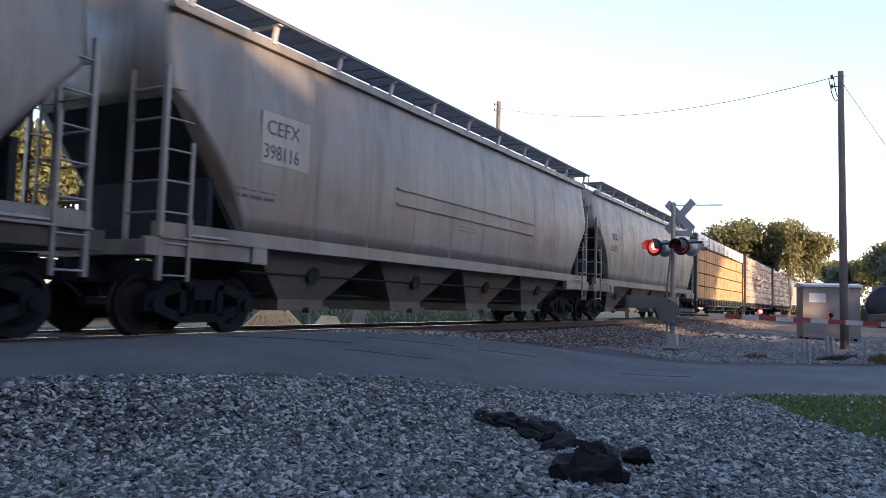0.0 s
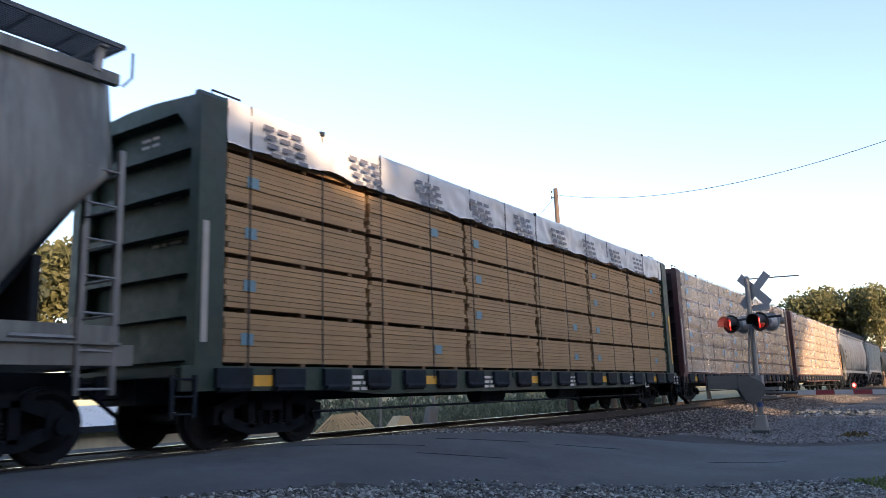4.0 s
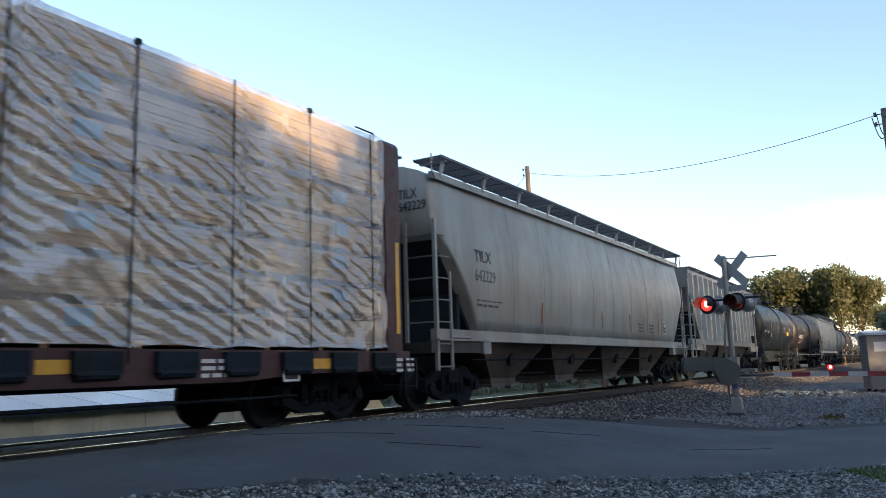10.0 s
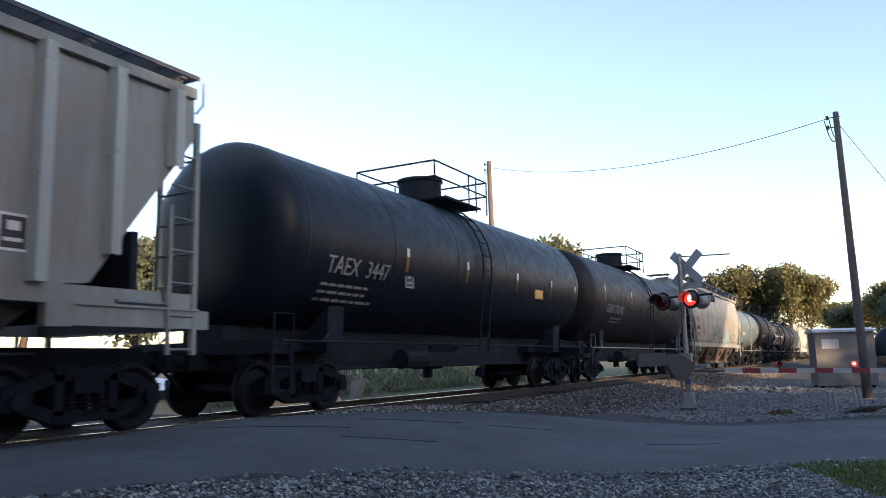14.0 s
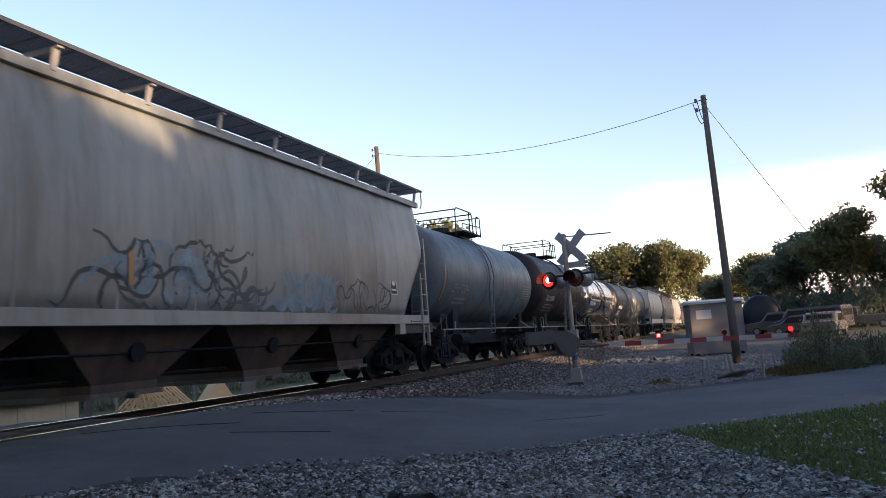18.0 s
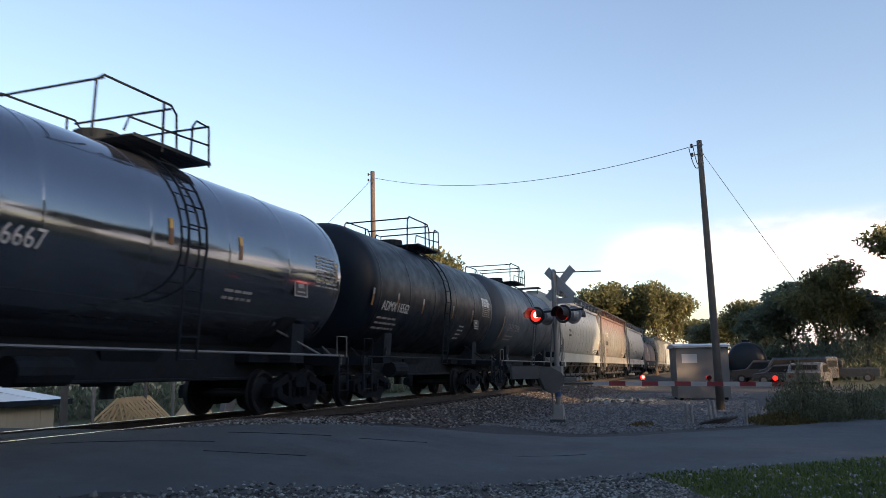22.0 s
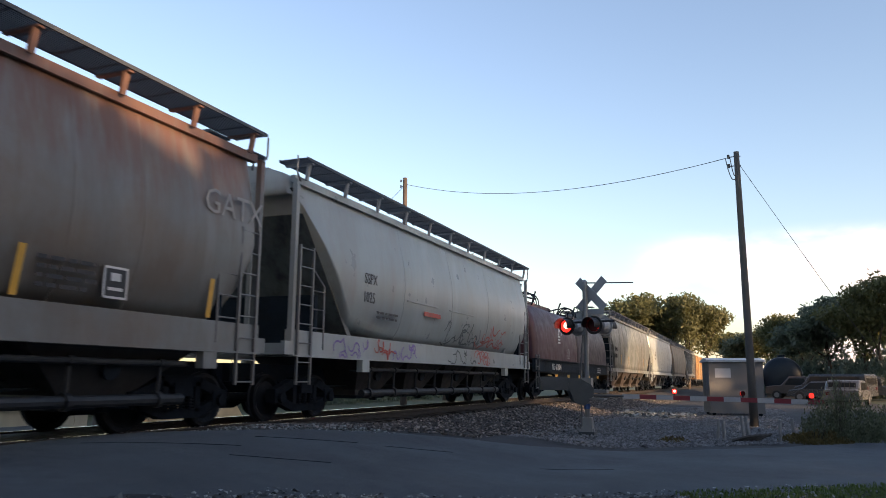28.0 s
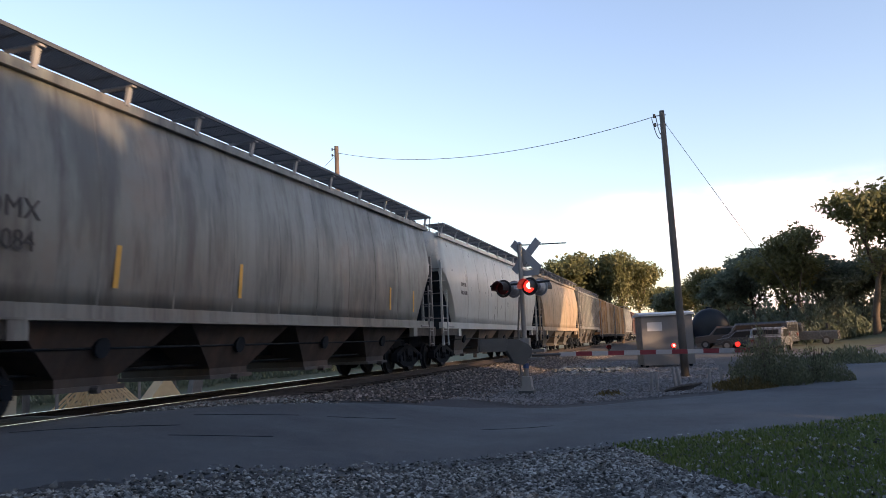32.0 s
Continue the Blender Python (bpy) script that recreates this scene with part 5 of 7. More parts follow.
def road_dist(x, y):
    best = 1e9
    for (ax, ay), (bx, by) in zip(ROAD[:-1], ROAD[1:]):
        dx, dy = bx - ax, by - ay
        u = max(0.0, min(1.0, ((x - ax) * dx + (y - ay) * dy) / (dx * dx + dy * dy)))
        best = min(best, math.hypot(x - ax - u * dx, y - ay - u * dy))
    return best


def gh(x, y):
    """Height of the ground."""
    z = GZ
    d = abs(x - XC)
    bed = ZR - 0.21 if d < 1.7 else GZ + (ZR - 0.21 - GZ) * max(0.0, 1 - (d - 1.7) / 1.9)
    z = max(z, bed)
    if y < 20:
        w = smooth01((5.2 - road_dist(x, y)) / 1.6)
        ramp = GZ + (ZR - 0.02 - GZ) * smooth01((7.2 - d) / 5.2)
        if d < 1.0:
            ramp = ZR - 0.16
        z = z * (1 - w) + max(z, ramp) * w
    # hill beyond the road to the right
    if x > 6 and y > 25:
        z += 3.6 * smooth01((x - 9) / 26) * smooth01((y - 30) / 40)
    if x < -13:
        z -= 0.9 * smooth01((-13 - x) / 7)
    return z


def ground_sheet():
    xs = [-900, -500, -250, -120, -70, -45] + list(np.arange(-34, -13, 1.5)) + list(np.arange(-13, 7, 0.3)) + list(np.arange(7, 40, 2.0)) + [45, 60, 90, 150, 300, 600, 900]
    ys = [-300, -120, -50, -20] + list(np.arange(-8, 24, 0.35)) + list(np.arange(24, 60, 1.5)) + list(np.arange(60, 130, 5.0)) + [150, 250, 500, 1200]
    verts = [(x, y, gh(x, y) - 0.012 + 0.015 * noise.noise(Vector((x * 1.3, y * 1.3, 0)))) for y in ys for x in xs]
    n = len(xs)
    faces = [(j * n + i, j * n + i + 1, (j + 1) * n + i + 1, (j + 1) * n + i) for j in range(len(ys) - 1) for i in range(n - 1)]
    me = joined("ground", verts, faces, [M_GROUND, M_GRASSG], True)
    for p in me.polygons:
        c = p.center
        if is_grass(c.x, c.y):
            p.material_index = 1
    tagged(new("ground", me), "gravelly ground with grass verges", "ground", kind="structure")


def is_grass(x, y):
    if abs(x) > 60 or y > 130 or y < -60:
        return True
    e = 0.5 * noise.noise(Vector((x * 0.8, y * 0.8, 5)))
    if 3.5 < y < 20 and x > 4.1 - 0.52 * min(y, 10.2) + 0.25 * e and y < 12.6 + 0.42 * max(0, x) + 0.3 * e:
        return road_dist(x, y) > 2.4
    if x > 7 and y > 22:
        return road_dist(x, y) > 3.4
    return x < -20 or x > 20


def strip(bm, pts, width, lift, zf, cols=7):
    pts = [Vector((p[0], p[1])) for p in pts]
    fine = []
    for i in range(len(pts) - 1):
        p0, p1, p2, p3 = pts[max(0, i - 1)], pts[i], pts[i + 1], pts[min(len(pts) - 1, i + 2)]
        n = max(2, int((p2 - p1).length / 0.6))
        for k in range(n):
            t = k / n
            fine.append(0.5 * ((2 * p1) + (p2 - p0) * t + (2 * p0 - 5 * p1 + 4 * p2 - p3) * t * t + (3 * p1 - p0 - 3 * p2 + p3) * t ** 3))
    fine.append(pts[-1])
    rings = []
    for i, p in enumerate(fine):
        d = (fine[min(i + 1, len(fine) - 1)] - fine[max(i - 1, 0)]).normalized()
        nrm = Vector((-d.y, d.x))
        ring = []
        for c in range(cols):
            u = c / (cols - 1) * 2 - 1
            e = 0.22 * noise.noise(Vector((p.x * 0.7, p.y * 0.7, 2.0 + u))) if abs(u) == 1 else 0
            q = p + nrm * (u * width / 2 + e)
            ring.append((q.x, q.y, zf(q.x, q.y) + lift - (0.05 if abs(u) == 1 else 0)))
        rings.append(ring)
    loft(bm, rings)


ground_sheet()
bm = bmesh.new()
near_road = [p for p in ROAD if p[0] > -8.5]
strip(bm, [(-7.75, 5.9)] + near_road, 5.4, 0.03, gh, 9)
# the asphalt flares out along the rails on the near side of the crossing
fl = []
for k in range(27):
    y = -4.0 + 0.5 * k
    e = 0.16 * noise.noise(Vector((y * 0.9, 4.0, 1.0))) + 0.08 * noise.noise(Vector((y * 3.1, 4.0, 1.0)))
    xe = -5.55 + e if y < 3.2 else -5.55 + 0.30 * (y - 3.2) + e
    row = [XC + 1.50 + (xe - XC - 1.50) * c / 8 for c in range(9)]
    fl.append([(x, y, gh(x, y) + (0.026 if c < 8 else -0.03)) for c, x in enumerate(row)])
loft(bm, fl)
whole("road", bm, M_ASPHALT, "worn grey asphalt road up to the crossing", "road", kind="structure", smooth=True)
bm = bmesh.new()
strip(bm, ROAD[:4] + [(-10.7, 1.9)], 6.0, 0.03, gh, 9)
whole("road_beyond", bm, M_ASPHALT, "worn grey asphalt road beyond the track", "road", kind="structure", smooth=True)
bm = bmesh.new()
strip(bm, [(1.5, 15.6), (6, 17.4), (12, 18.6), (40, 22)], 4.6, 0.034, gh, 7)
whole("side_road", bm, M_ASPHALT, "asphalt side road joining at the crossing", "road", kind="structure", smooth=True)
for n_, (cx, cy, w, d) in enumerate(((-5.9, 9.6, 1.1, 0.12), (-4.6, 10.6, 0.8, 0.1), (-2.4, 11.2, 0.9, 0.08), (-6.7, 7.6, 1.4, 0.14), (-5.2, 7.9, 0.9, 0.1))):
    bm = bmesh.new()
    strip(bm, [(cx - w / 2, cy - w * 0.4), (cx, cy), (cx + w / 2, cy + w * 0.45)], d, 0.036, gh, 3)
    whole("tar_patch", bm, M_PATCH, "dark tar seam in the worn asphalt", "road patch", kind="structure")


def rails():
    for s in (-1, 1):
        x = XC + s * 0.755
        bm = bmesh.new()
        prof = [(-0.07, -0.18), (0.07, -0.18), (0.07, -0.165), (0.012, -0.145), (0.012, -0.045), (0.036, -0.035), (0.036, -0.004), (-0.036, -0.004), (-0.036, -0.035), (-0.012, -0.045), (-0.012, -0.145), (-0.07, -0.165)]
        loft(bm, [[(x + p[0], y, ZR + p[1]) for p in prof] for y in (-150, 400)], closed=True, caps=True)
        r = whole("rail", bm, M_RAIL, "rusty steel rail with a polished head", "rail", group="rails of the track")
        bm = bmesh.new()
        box(bm, x - 0.034, x + 0.034, -150, 400, ZR - 0.004, ZR)
        part("rail_head", bm, M_RAILTOP, r, "polished running surface")


rails()
bm = bmesh.new()
box(bm, -1.3, 1.3, -0.115, 0.115, -0.20, -0.185 + 0.03)
ME_TIE = mesh_of("tie", bm, M_TIE)
tie_bed = thing("tie_row", "creosoted wooden ties under the rails", "railway ties")
for k in range(150):
    y = -12 + k * 0.52
    if -1.5 < y < 9.6:
        continue
    o = part("tie", ME_TIE, None, tie_bed, at=pose(XC + random.uniform(-0.04, 0.04), y, ZR, 0, 0, random.uniform(-1, 1)))
# crossing panels beside and between the rails
for x0, x1 in ((XC - 1.95, XC - 0.83), (XC - 0.64, XC - 0.02), (XC + 0.02, XC + 0.64), (XC + 0.83, XC + 1.42)):
    for k in range(4):
        y = -1.4 + k * 2.75
        bm = bmesh.new()
        box(bm, x0, x1, y, y + 2.70, ZR - 0.18, ZR - 0.025)
        whole("crossing_panel", bm, M_PANEL, "dark timber crossing panel between the rails", "crossing panel", group="crossing panels", kind="structure")
bm = bmesh.new()
box(bm, XC + 1.425, XC + 1.50, -1.6, 10.6, ZR - 0.2, ZR - 0.012)
whole("crossing_edge", bm, M_PANEL, "steel edge strip of the crossing", "edge strip", kind="structure")


# ---- loose stone
def stones(name, n, place, mat, size, label, category, seed):
    rs = np.random.RandomState(seed)
    base = np.array([(1, 0, -.25), (-.35, .9, -.3), (-.4, -.85, -.2), (.15, .2, .75), (.55, .65, .1), (-.75, .05, .35), (.4, -.6, .4)])
    tri = [(0, 4, 3), (4, 1, 3), (1, 5, 3), (5, 2, 3), (2, 6, 3), (6, 0, 3), (0, 1, 4), (1, 2, 5), (2, 0, 6), (0, 2, 1)]
    verts, faces = [], []
    for i in range(n):
        x, y, s = place(rs)
        s *= size * (0.55 + 0.9 * rs.rand() ** 2)
        b = base * (1 + 0.35 * rs.randn(7, 3)) * np.array([1.0, 0.75 + 0.4 * rs.rand(), 0.55 + 0.3 * rs.rand()]) * s
        a, t = rs.rand() * 6.283, rs.randn() * 0.5
        ca, sa, ct, st = math.cos(a), math.sin(a), math.cos(t), math.sin(t)
        b = b @ np.array([[1, 0, 0], [0, ct, -st], [0, st, ct]]) @ np.array([[ca, -sa, 0], [sa, ca, 0], [0, 0, 1]])
        o = len(verts)
        z = gh(x, y) + s * 0.22
        verts.extend((b + (x, y, z)).tolist())
        faces.extend([(o + f[0], o + f[1], o + f[2]) for f in tri])
    ob = new(name, joined(name, verts, faces, mat))
    return tagged(ob, label, category, kind="stuff")


def fore(rs):
    while True:
        y = 1.6 + 10.5 * rs.rand() ** 1.1
        x = rs.uniform(-8.0, 2.6)
        if is_grass(x, y) and rs.rand() < 0.93:
            continue
        d = road_dist(x, y)
        xe = -5.6 if y < 3.2 else -5.6 + 0.30 * (y - 3.2)
        if y < 9 and x < xe + 0.25 * rs.rand():
            continue
        if d > 2.75 or (d > 2.2 and rs.rand() < 0.2):
            return x, y, 1.0 if y < 7 else 0.9


def shoulder(rs):
    while True:
        y = 8 + 52 * rs.rand() ** 1.6
        x = XC + 1.15 + 3.4 * rs.rand() ** 0.9
        if road_dist(x, y) > 2.75:
            return x, y, 1.0


def pad(rs):
    while True:
        y = 15 + 26 * rs.rand() ** 1.3
        x = rs.uniform(-5.4, 1.2)
        if road_dist(x, y) > 2.9:
            return x, y, 1.0


stones("gravel", 74000, fore, M_STONE, 0.0255, "loose grey crushed stone beside the road", "gravel", 3)
stones("ballast", 20000, shoulder, M_BALLAST, 0.036, "brownish ballast stone along the track", "ballast", 4)
stones("gravel_pad", 15000, pad, M_PADST, 0.034, "pale gravel pad round the signal case", "gravel", 5)


def heap(rs):
    a, r = rs.rand() * 6.283, rs.rand() ** 0.5
    return -3.6 + 1.5 * r * math.cos(a), 31 + 2.2 * r * math.sin(a), 1.4


stones("gravel_heap", 900, heap, M_STONE, 0.07, "low heap of grey gravel by the track", "gravel heap", 6)
# broken lumps of old asphalt lying in the gravel
rl = random.Random(77)
for k in range(24):
    u = (k + 0.5) / 22 if k < 22 else 0.86
    x, y = -2.85 + 1.95 * u + rl.uniform(-0.10, 0.10), 5.80 - 1.30 * u + rl.uniform(-0.12, 0.12) - (0.85 if k >= 22 else 0)
    size = rl.uniform(0.055, 0.135) if k < 22 else 0.15
    bm = bmesh.new()
    bmesh.ops.create_icosphere(bm, subdivisions=2, radius=size)
    for v in bm.verts:
        q = 1 + 0.9 * noise.noise(v.co * (1.1 / size) + Vector((k, 0, 0))) + 0.5 * noise.noise(v.co * (3.0 / size) + Vector((k, 0, 0)))
        v.co = Vector((v.co.x * q * 1.5, v.co.y * q * 0.7, v.co.z * q * 0.62))
    whole("asphalt_lump", bm, M_PATCH, "broken lump of old black asphalt in the gravel", "asphalt lump", pose(x, y, gh(x, y) + size * 0.25, rl.uniform(-25, 25), rl.uniform(-25, 25), rl.uniform(0, 180)), "asphalt lumps")


def blades(name, n, place, hgt, mat, label, category, seed):
    rs = np.random.RandomState(seed)
    verts, faces = [], []
    for i in range(n):
        x, y, k = place(rs)
        z = gh(x, y) - 0.02
        a = rs.rand() * 6.283
        h = hgt * k * (0.5 + rs.rand())
        w = 0.006 + 0.01 * rs.rand()
        lx, ly = math.cos(a) * h * (0.2 + 0.6 * rs.rand()), math.sin(a) * h * (0.2 + 0.6 * rs.rand())
        dx, dy = -math.sin(a) * w, math.cos(a) * w
        o = len(verts)
        verts += [(x - dx, y - dy, z), (x + dx, y + dy, z), (x + lx * .4 + dx * .7, y + ly * .4 + dy * .7, z + h * .65), (x + lx * .4 - dx * .7, y + ly * .4 - dy * .7, z + h * .65), (x + lx, y + ly, z + h * .95)]
        faces += [(o, o + 1, o + 2, o + 3), (o + 3, o + 2, o + 4)]
    return tagged(new(name, joined(name, verts, faces, mat)), label, category, kind="stuff")


def lawn(rs):
    while True:
        x, y = rs.uniform(-1.2, 9), rs.uniform(4.0, 17.5)
        if is_grass(x, y):
            return x, y, 1.0


blades("grass", 60000, lawn, 0.055, M_GRASS, "short green grass verge", "grass", 8)


# ---- trees
def tree_meshes(h, spread, leaves, seed, leaf, mat, gap=0.0, airy=0.0):
    """A trunk with limbs, and a crown of leaf clumps round the limb ends."""
    rs = random.Random(seed)
    bm = bmesh.new()
    tips = []

    def grow(p, d, r, ln, lvl):
        n = 3
        for k in range(n):
            d2 = (d + Vector((rs.uniform(-.22, .22), rs.uniform(-.22, .22), rs.uniform(-.05, .15)))).normalized()
            q = p + d2 * ln / n
            r2 = r * (0.86 if k < n - 1 else 0.72)
            rod(bm, p, q, r, 7 if lvl == 0 else 5, r2, False)
            p, d, r = q, d2, r2
            if lvl >= 1:
                tips.append(p.copy())
        if lvl < 3:
            m = 4 if lvl == 0 else 3
            for k in range(m):
                a = 6.283 * (k + rs.random() * 0.7) / m
                out = Vector((math.cos(a), math.sin(a), rs.uniform(0.15, 0.75)))
                grow(p, (d * (0.55 - 0.1 * lvl) + out * spread).normalized(), r * 0.7, ln * rs.uniform(0.58, 0.8), lvl + 1)
        else:
            tips.append(p.copy())
    grow(Vector((0, 0, -0.1)), Vector((0, 0, 1)), h * 0.028, h * 0.30, 0)
    trunk = mesh_of("trunk", bm, M_BARK, True)
    top = max(t.z for t in tips)
    k = h * 0.97 / top
    for v in trunk.vertices:
        v.co.z *= k
    tips = [Vector((t.x, t.y, t.z * k)) for t in tips if t.z > 0.25 * top]
    npr = np.random.RandomState(seed)
    clumps = [t for t in tips if npr.rand() > gap]
    verts, faces = [], []
    per = max(6, leaves // len(clumps))
    for c in clumps:
        rad = h * (0.085 + 0.05 * npr.rand()) * (1 - airy * 0.4)
        nn = npr.randn(per, 3)
        nn = nn / np.linalg.norm(nn, axis=1)[:, None] * (npr.rand(per, 1) ** 0.45) * rad * np.array([1.15, 1.15, 0.75])
        for q in nn:
            p = np.array(c) + q
            u = npr.randn(3)
            u /= np.linalg.norm(u)
            w = np.cross(u, npr.randn(3))
            w /= np.linalg.norm(w) + 1e-6
            s = leaf * (0.6 + 0.8 * npr.rand())
            o = len(verts)
            verts += [tuple(p - u * s), tuple(p + w * s * 0.5), tuple(p + u * s), tuple(p - w * s * 0.5)]
            faces.append((o, o + 1, o + 2, o + 3))
    return trunk, joined("crown", verts, faces, mat)


TREES = [tree_meshes(10, 0.75, 9000, 11, 0.20, M_LEAF, 0.05), tree_meshes(10, 0.95, 9000, 23, 0.22, M_LEAFD, 0.08),
         tree_meshes(10, 0.6, 5200, 37, 0.20, M_LEAF, 0.35, 0.5), tree_meshes(10, 0.85, 9500, 51, 0.21, M_LEAF, 0.0)]


def tree(kind, x, y, h, label, turn=0.0, wide=1.0, group="", name="tree", sink=0.0):
    t = thing(name, label, "tree", pose(x, y, gh(x, y) - sink, 0, 0, turn), group)
    t.scale = (h / 10 * wide, h / 10 * wide, h / 10)
    part("trunk", TREES[kind][0], None, t)
    part("crown", TREES[kind][1], None, t)
    return t


rt = random.Random(5)
G_FAR = "trees beyond the far bend of the track"
for k, (x, y, h, kd, w) in enumerate(((-19, 116, 11.5, 0, 1.1), (-14.5, 112, 13.3, 3, 1.05), (-10.5, 118, 12.2, 1, 1.0), (-8.3, 112, 12.6, 0, 0.9), (-5.6, 114, 11.8, 3, 0.8),
                                     (-24, 120, 9.5, 1, 1.1), (-30, 112, 11, 3, 1.1), (-0.5, 150, 9.8, 1, 1.2), (3.5, 146, 10.2, 0, 1.2), (-4, 160, 10.5, 3, 1.2), (8, 150, 9.0, 1, 1.1))):
    tree(kd, x, y, h, "leafy tree with the evening sun on its crown", 57 * k, w, G_FAR)
G_R = "trees on the slope beyond the road"
for k, (x, y, h, kd, w) in enumerate(((3.2, 100, 8.3, 0, 1.0), (5.6, 92, 7.4, 1, 1.1), (7.4, 84, 8.6, 1, 1.15), (9.0, 76, 7.6, 3, 1.1), (10.3, 74, 9.6, 2, 0.75), (12.6, 80, 7.2, 1, 1.2), (15.2, 84, 6.6, 1, 1.1),
                                     (18.0, 82, 7.0, 1, 1.1), (15.4, 72, 11.4, 2, 1.0), (18.6, 74, 11.6, 2, 1.1), (21.8, 76, 10.5, 2, 1.0), (24.5, 78, 8.6, 3, 1.1), (29, 84, 9, 3, 1.1), (34, 90, 9, 1, 1.1))):
    tree(kd, x, y, h * 1.09, "tree in shade with gaps in its upper crown" if kd == 2 else "dense shaded tree on the slope", 41 * k, w, G_R)
G_L = "trees behind the track"
for k, (x, y, h, kd, w) in enumerate(((-40, 23, 11, 0, 1.0), (-45, 29, 12, 3, 1.0), (-39, 14, 10.5, 3, 1.1), (-36, 30, 9.5, 1, 1.1), (-37, 42, 9.5, 3, 1.1), (-37, 55, 10.0, 0, 1.1), (-30, 76, 13.0, 3, 1.0), (-26.5, 73, 14.0, 0, 0.95), (-35, 80, 9, 1, 1.1),
                                     (-30, 92, 9, 3, 1.1), (-42, 18, 10, 1, 1.1), (-45, 66, 11, 3, 1.2), (-22, 98, 8.5, 1, 1.0), (-40, 5, 11, 3, 1.1))):
    tree(kd, x, y, h, "sunlit yellow-green tree behind the track" if k < 3 else "leafy tree behind the track", 73 * k, w, G_L)
# an unseen stand of trees on the sun's side of the road, which shades the crossing
G_S = "trees on the evening side of the road"
for k in range(27):
    y = -72 + k * 4.0 + rt.uniform(-1, 1)
    tree((1, 3, 0, 1)[k % 4], 27 + rt.uniform(-2.5, 3.5) + (5 if k % 2 else 0), y, rt.uniform(12, 14.5) - (3.2 if abs(y + 6) < 4.5 else 0), "dense tree that shades the crossing", 33 * k, 1.2, G_S)
for k in range(12):
    tree((1, 3)[k % 2], 44 + rt.uniform(-3, 3), -76 + k * 9.2, rt.uniform(15, 18) - (4.5 if abs(-76 + k * 9.2 + 12) < 6 else 0), "tall dense tree that shades the crossing", 33 * k, 1.25, G_S)
# unseen airy trees, added to break the sun patch into dapples
for k, (x, y, h) in enumerate(((23.5, -10.8, 11.4), (24.6, -1.2, 10.6), (23.0, -6.2, 10.0))):
    tree(2, x, y, h, "airy tree with gaps that let the evening sun through", 29 * k, 1.25, G_S)
# unseen trees added behind the camera to cut sky light on the near cars
for k, (x, y, h) in enumerate(((12.5, -12.5, 9.5), (15.5, -16, 11), (11.5, -19, 10.5), (16, -23, 12), (12, -27, 11), (16, -32, 12), (9.5, -33, 11), (4, -36, 12), (-2, -38, 11), (8, -10.5, 12), (2, -13, 13), (-3.2, -17, 13))):
    tree((3, 1)[k % 2], x, y, h, "unseen dense tree added behind the road to darken the crossing", 47 * k, 1.25, G_S)
# out-of-view trees added to keep the sun off the slope trees
for k in range(6):
    tree((1, 3)[k % 2], 40 + 4 * (k % 3) + rt.uniform(-2, 2), 54 + k * 4.5, rt.uniform(11, 14), "unseen dense tree added to shade the slope trees", 51 * k, 1.25, G_S)


def bush(x, y, r, h, n, label, seed, mat=M_WEED, leaf=0.055):
    rs = np.random.RandomState(seed)
    verts, faces = [], []
    for i in range(n):
        a, q = rs.rand() * 6.283, rs.rand() ** 0.6
        px, py = r * q * math.cos(a), r * q * math.sin(a)
        z = h * (1 - q * q * 0.8) * (0.72 + 0.5 * noise.noise(Vector((px * 3.2 / r, py * 3.2 / r, seed)))) * rs.rand() ** (0.7 if h > 2 else 1.15)
        u, w = rs.randn(3), rs.randn(3)
        u[2] = abs(u[2]) + 0.8
        u /= np.linalg.norm(u)
        w = np.cross(u, w)
        w /= np.linalg.norm(w)
        s = leaf * (1 + 1.3 * rs.rand())
        o = len(verts)
        p = np.array((px, py, z))
        verts += [tuple(p - u * s), tuple(p + w * s * .35), tuple(p + u * s), tuple(p - w * s * .35)]
        faces.append((o, o + 1, o + 2, o + 3))
    b = thing("bush", label, "bush", pose(x, y, gh(x, y) - 0.03))
    part("foliage", joined("foliage", verts, faces, mat), None, b)
    bm = bmesh.new()
    for i in range(14):
        a = rs.rand() * 6.283
        rod(bm, (0.12 * math.cos(a), 0.12 * math.sin(a), 0), (r * .6 * rs.rand() * math.cos(a), r * .6 * rs.rand() * math.sin(a), h * .8), 0.012, 4, 0.005)
    part("stalk", bm, M_BARK, b)


bush(1.85, 19.9, 0.95, 1.75, 7000, "tall green weeds beside the road", 1, M_WEED, 0.024)
bush(3.0, 20.9, 0.9, 1.05, 4500, "green weeds beside the road", 2, M_WEED, 0.024)
bush(5.6, 31.0, 1.6, 0.8, 1500, "low weeds beyond the gravel pad", 3)
for k in range(8):
    bush(2.9 + 1.75 * k, 90 - 1.2 * k + 3 * (k % 2), 3.4, 5.2, 2600, "dark undergrowth below the slope trees", 80 + k, M_LEAFD, 0.16)
for k, (x, y) in enumerate(((8.0, 75.5), (10.4, 73.5), (12.8, 75), (15.2, 77), (17.8, 78.5), (20.5, 79.5))):
    bush(x, y, 2.9, 4.6, 2600, "dense leafy undergrowth beneath the slope trees", 150 + k, M_LEAFD, 0.13)
# unseen hedge, added to stop sun leaking in below the tree crowns
for k in range(20):
    bush(21.5 + (k % 3), -70 + 5.2 * k, 4.2, 6.5, 2200, "unseen tall hedge added to keep low sun off the crossing", 120 + k, M_LEAFD, 0.22)
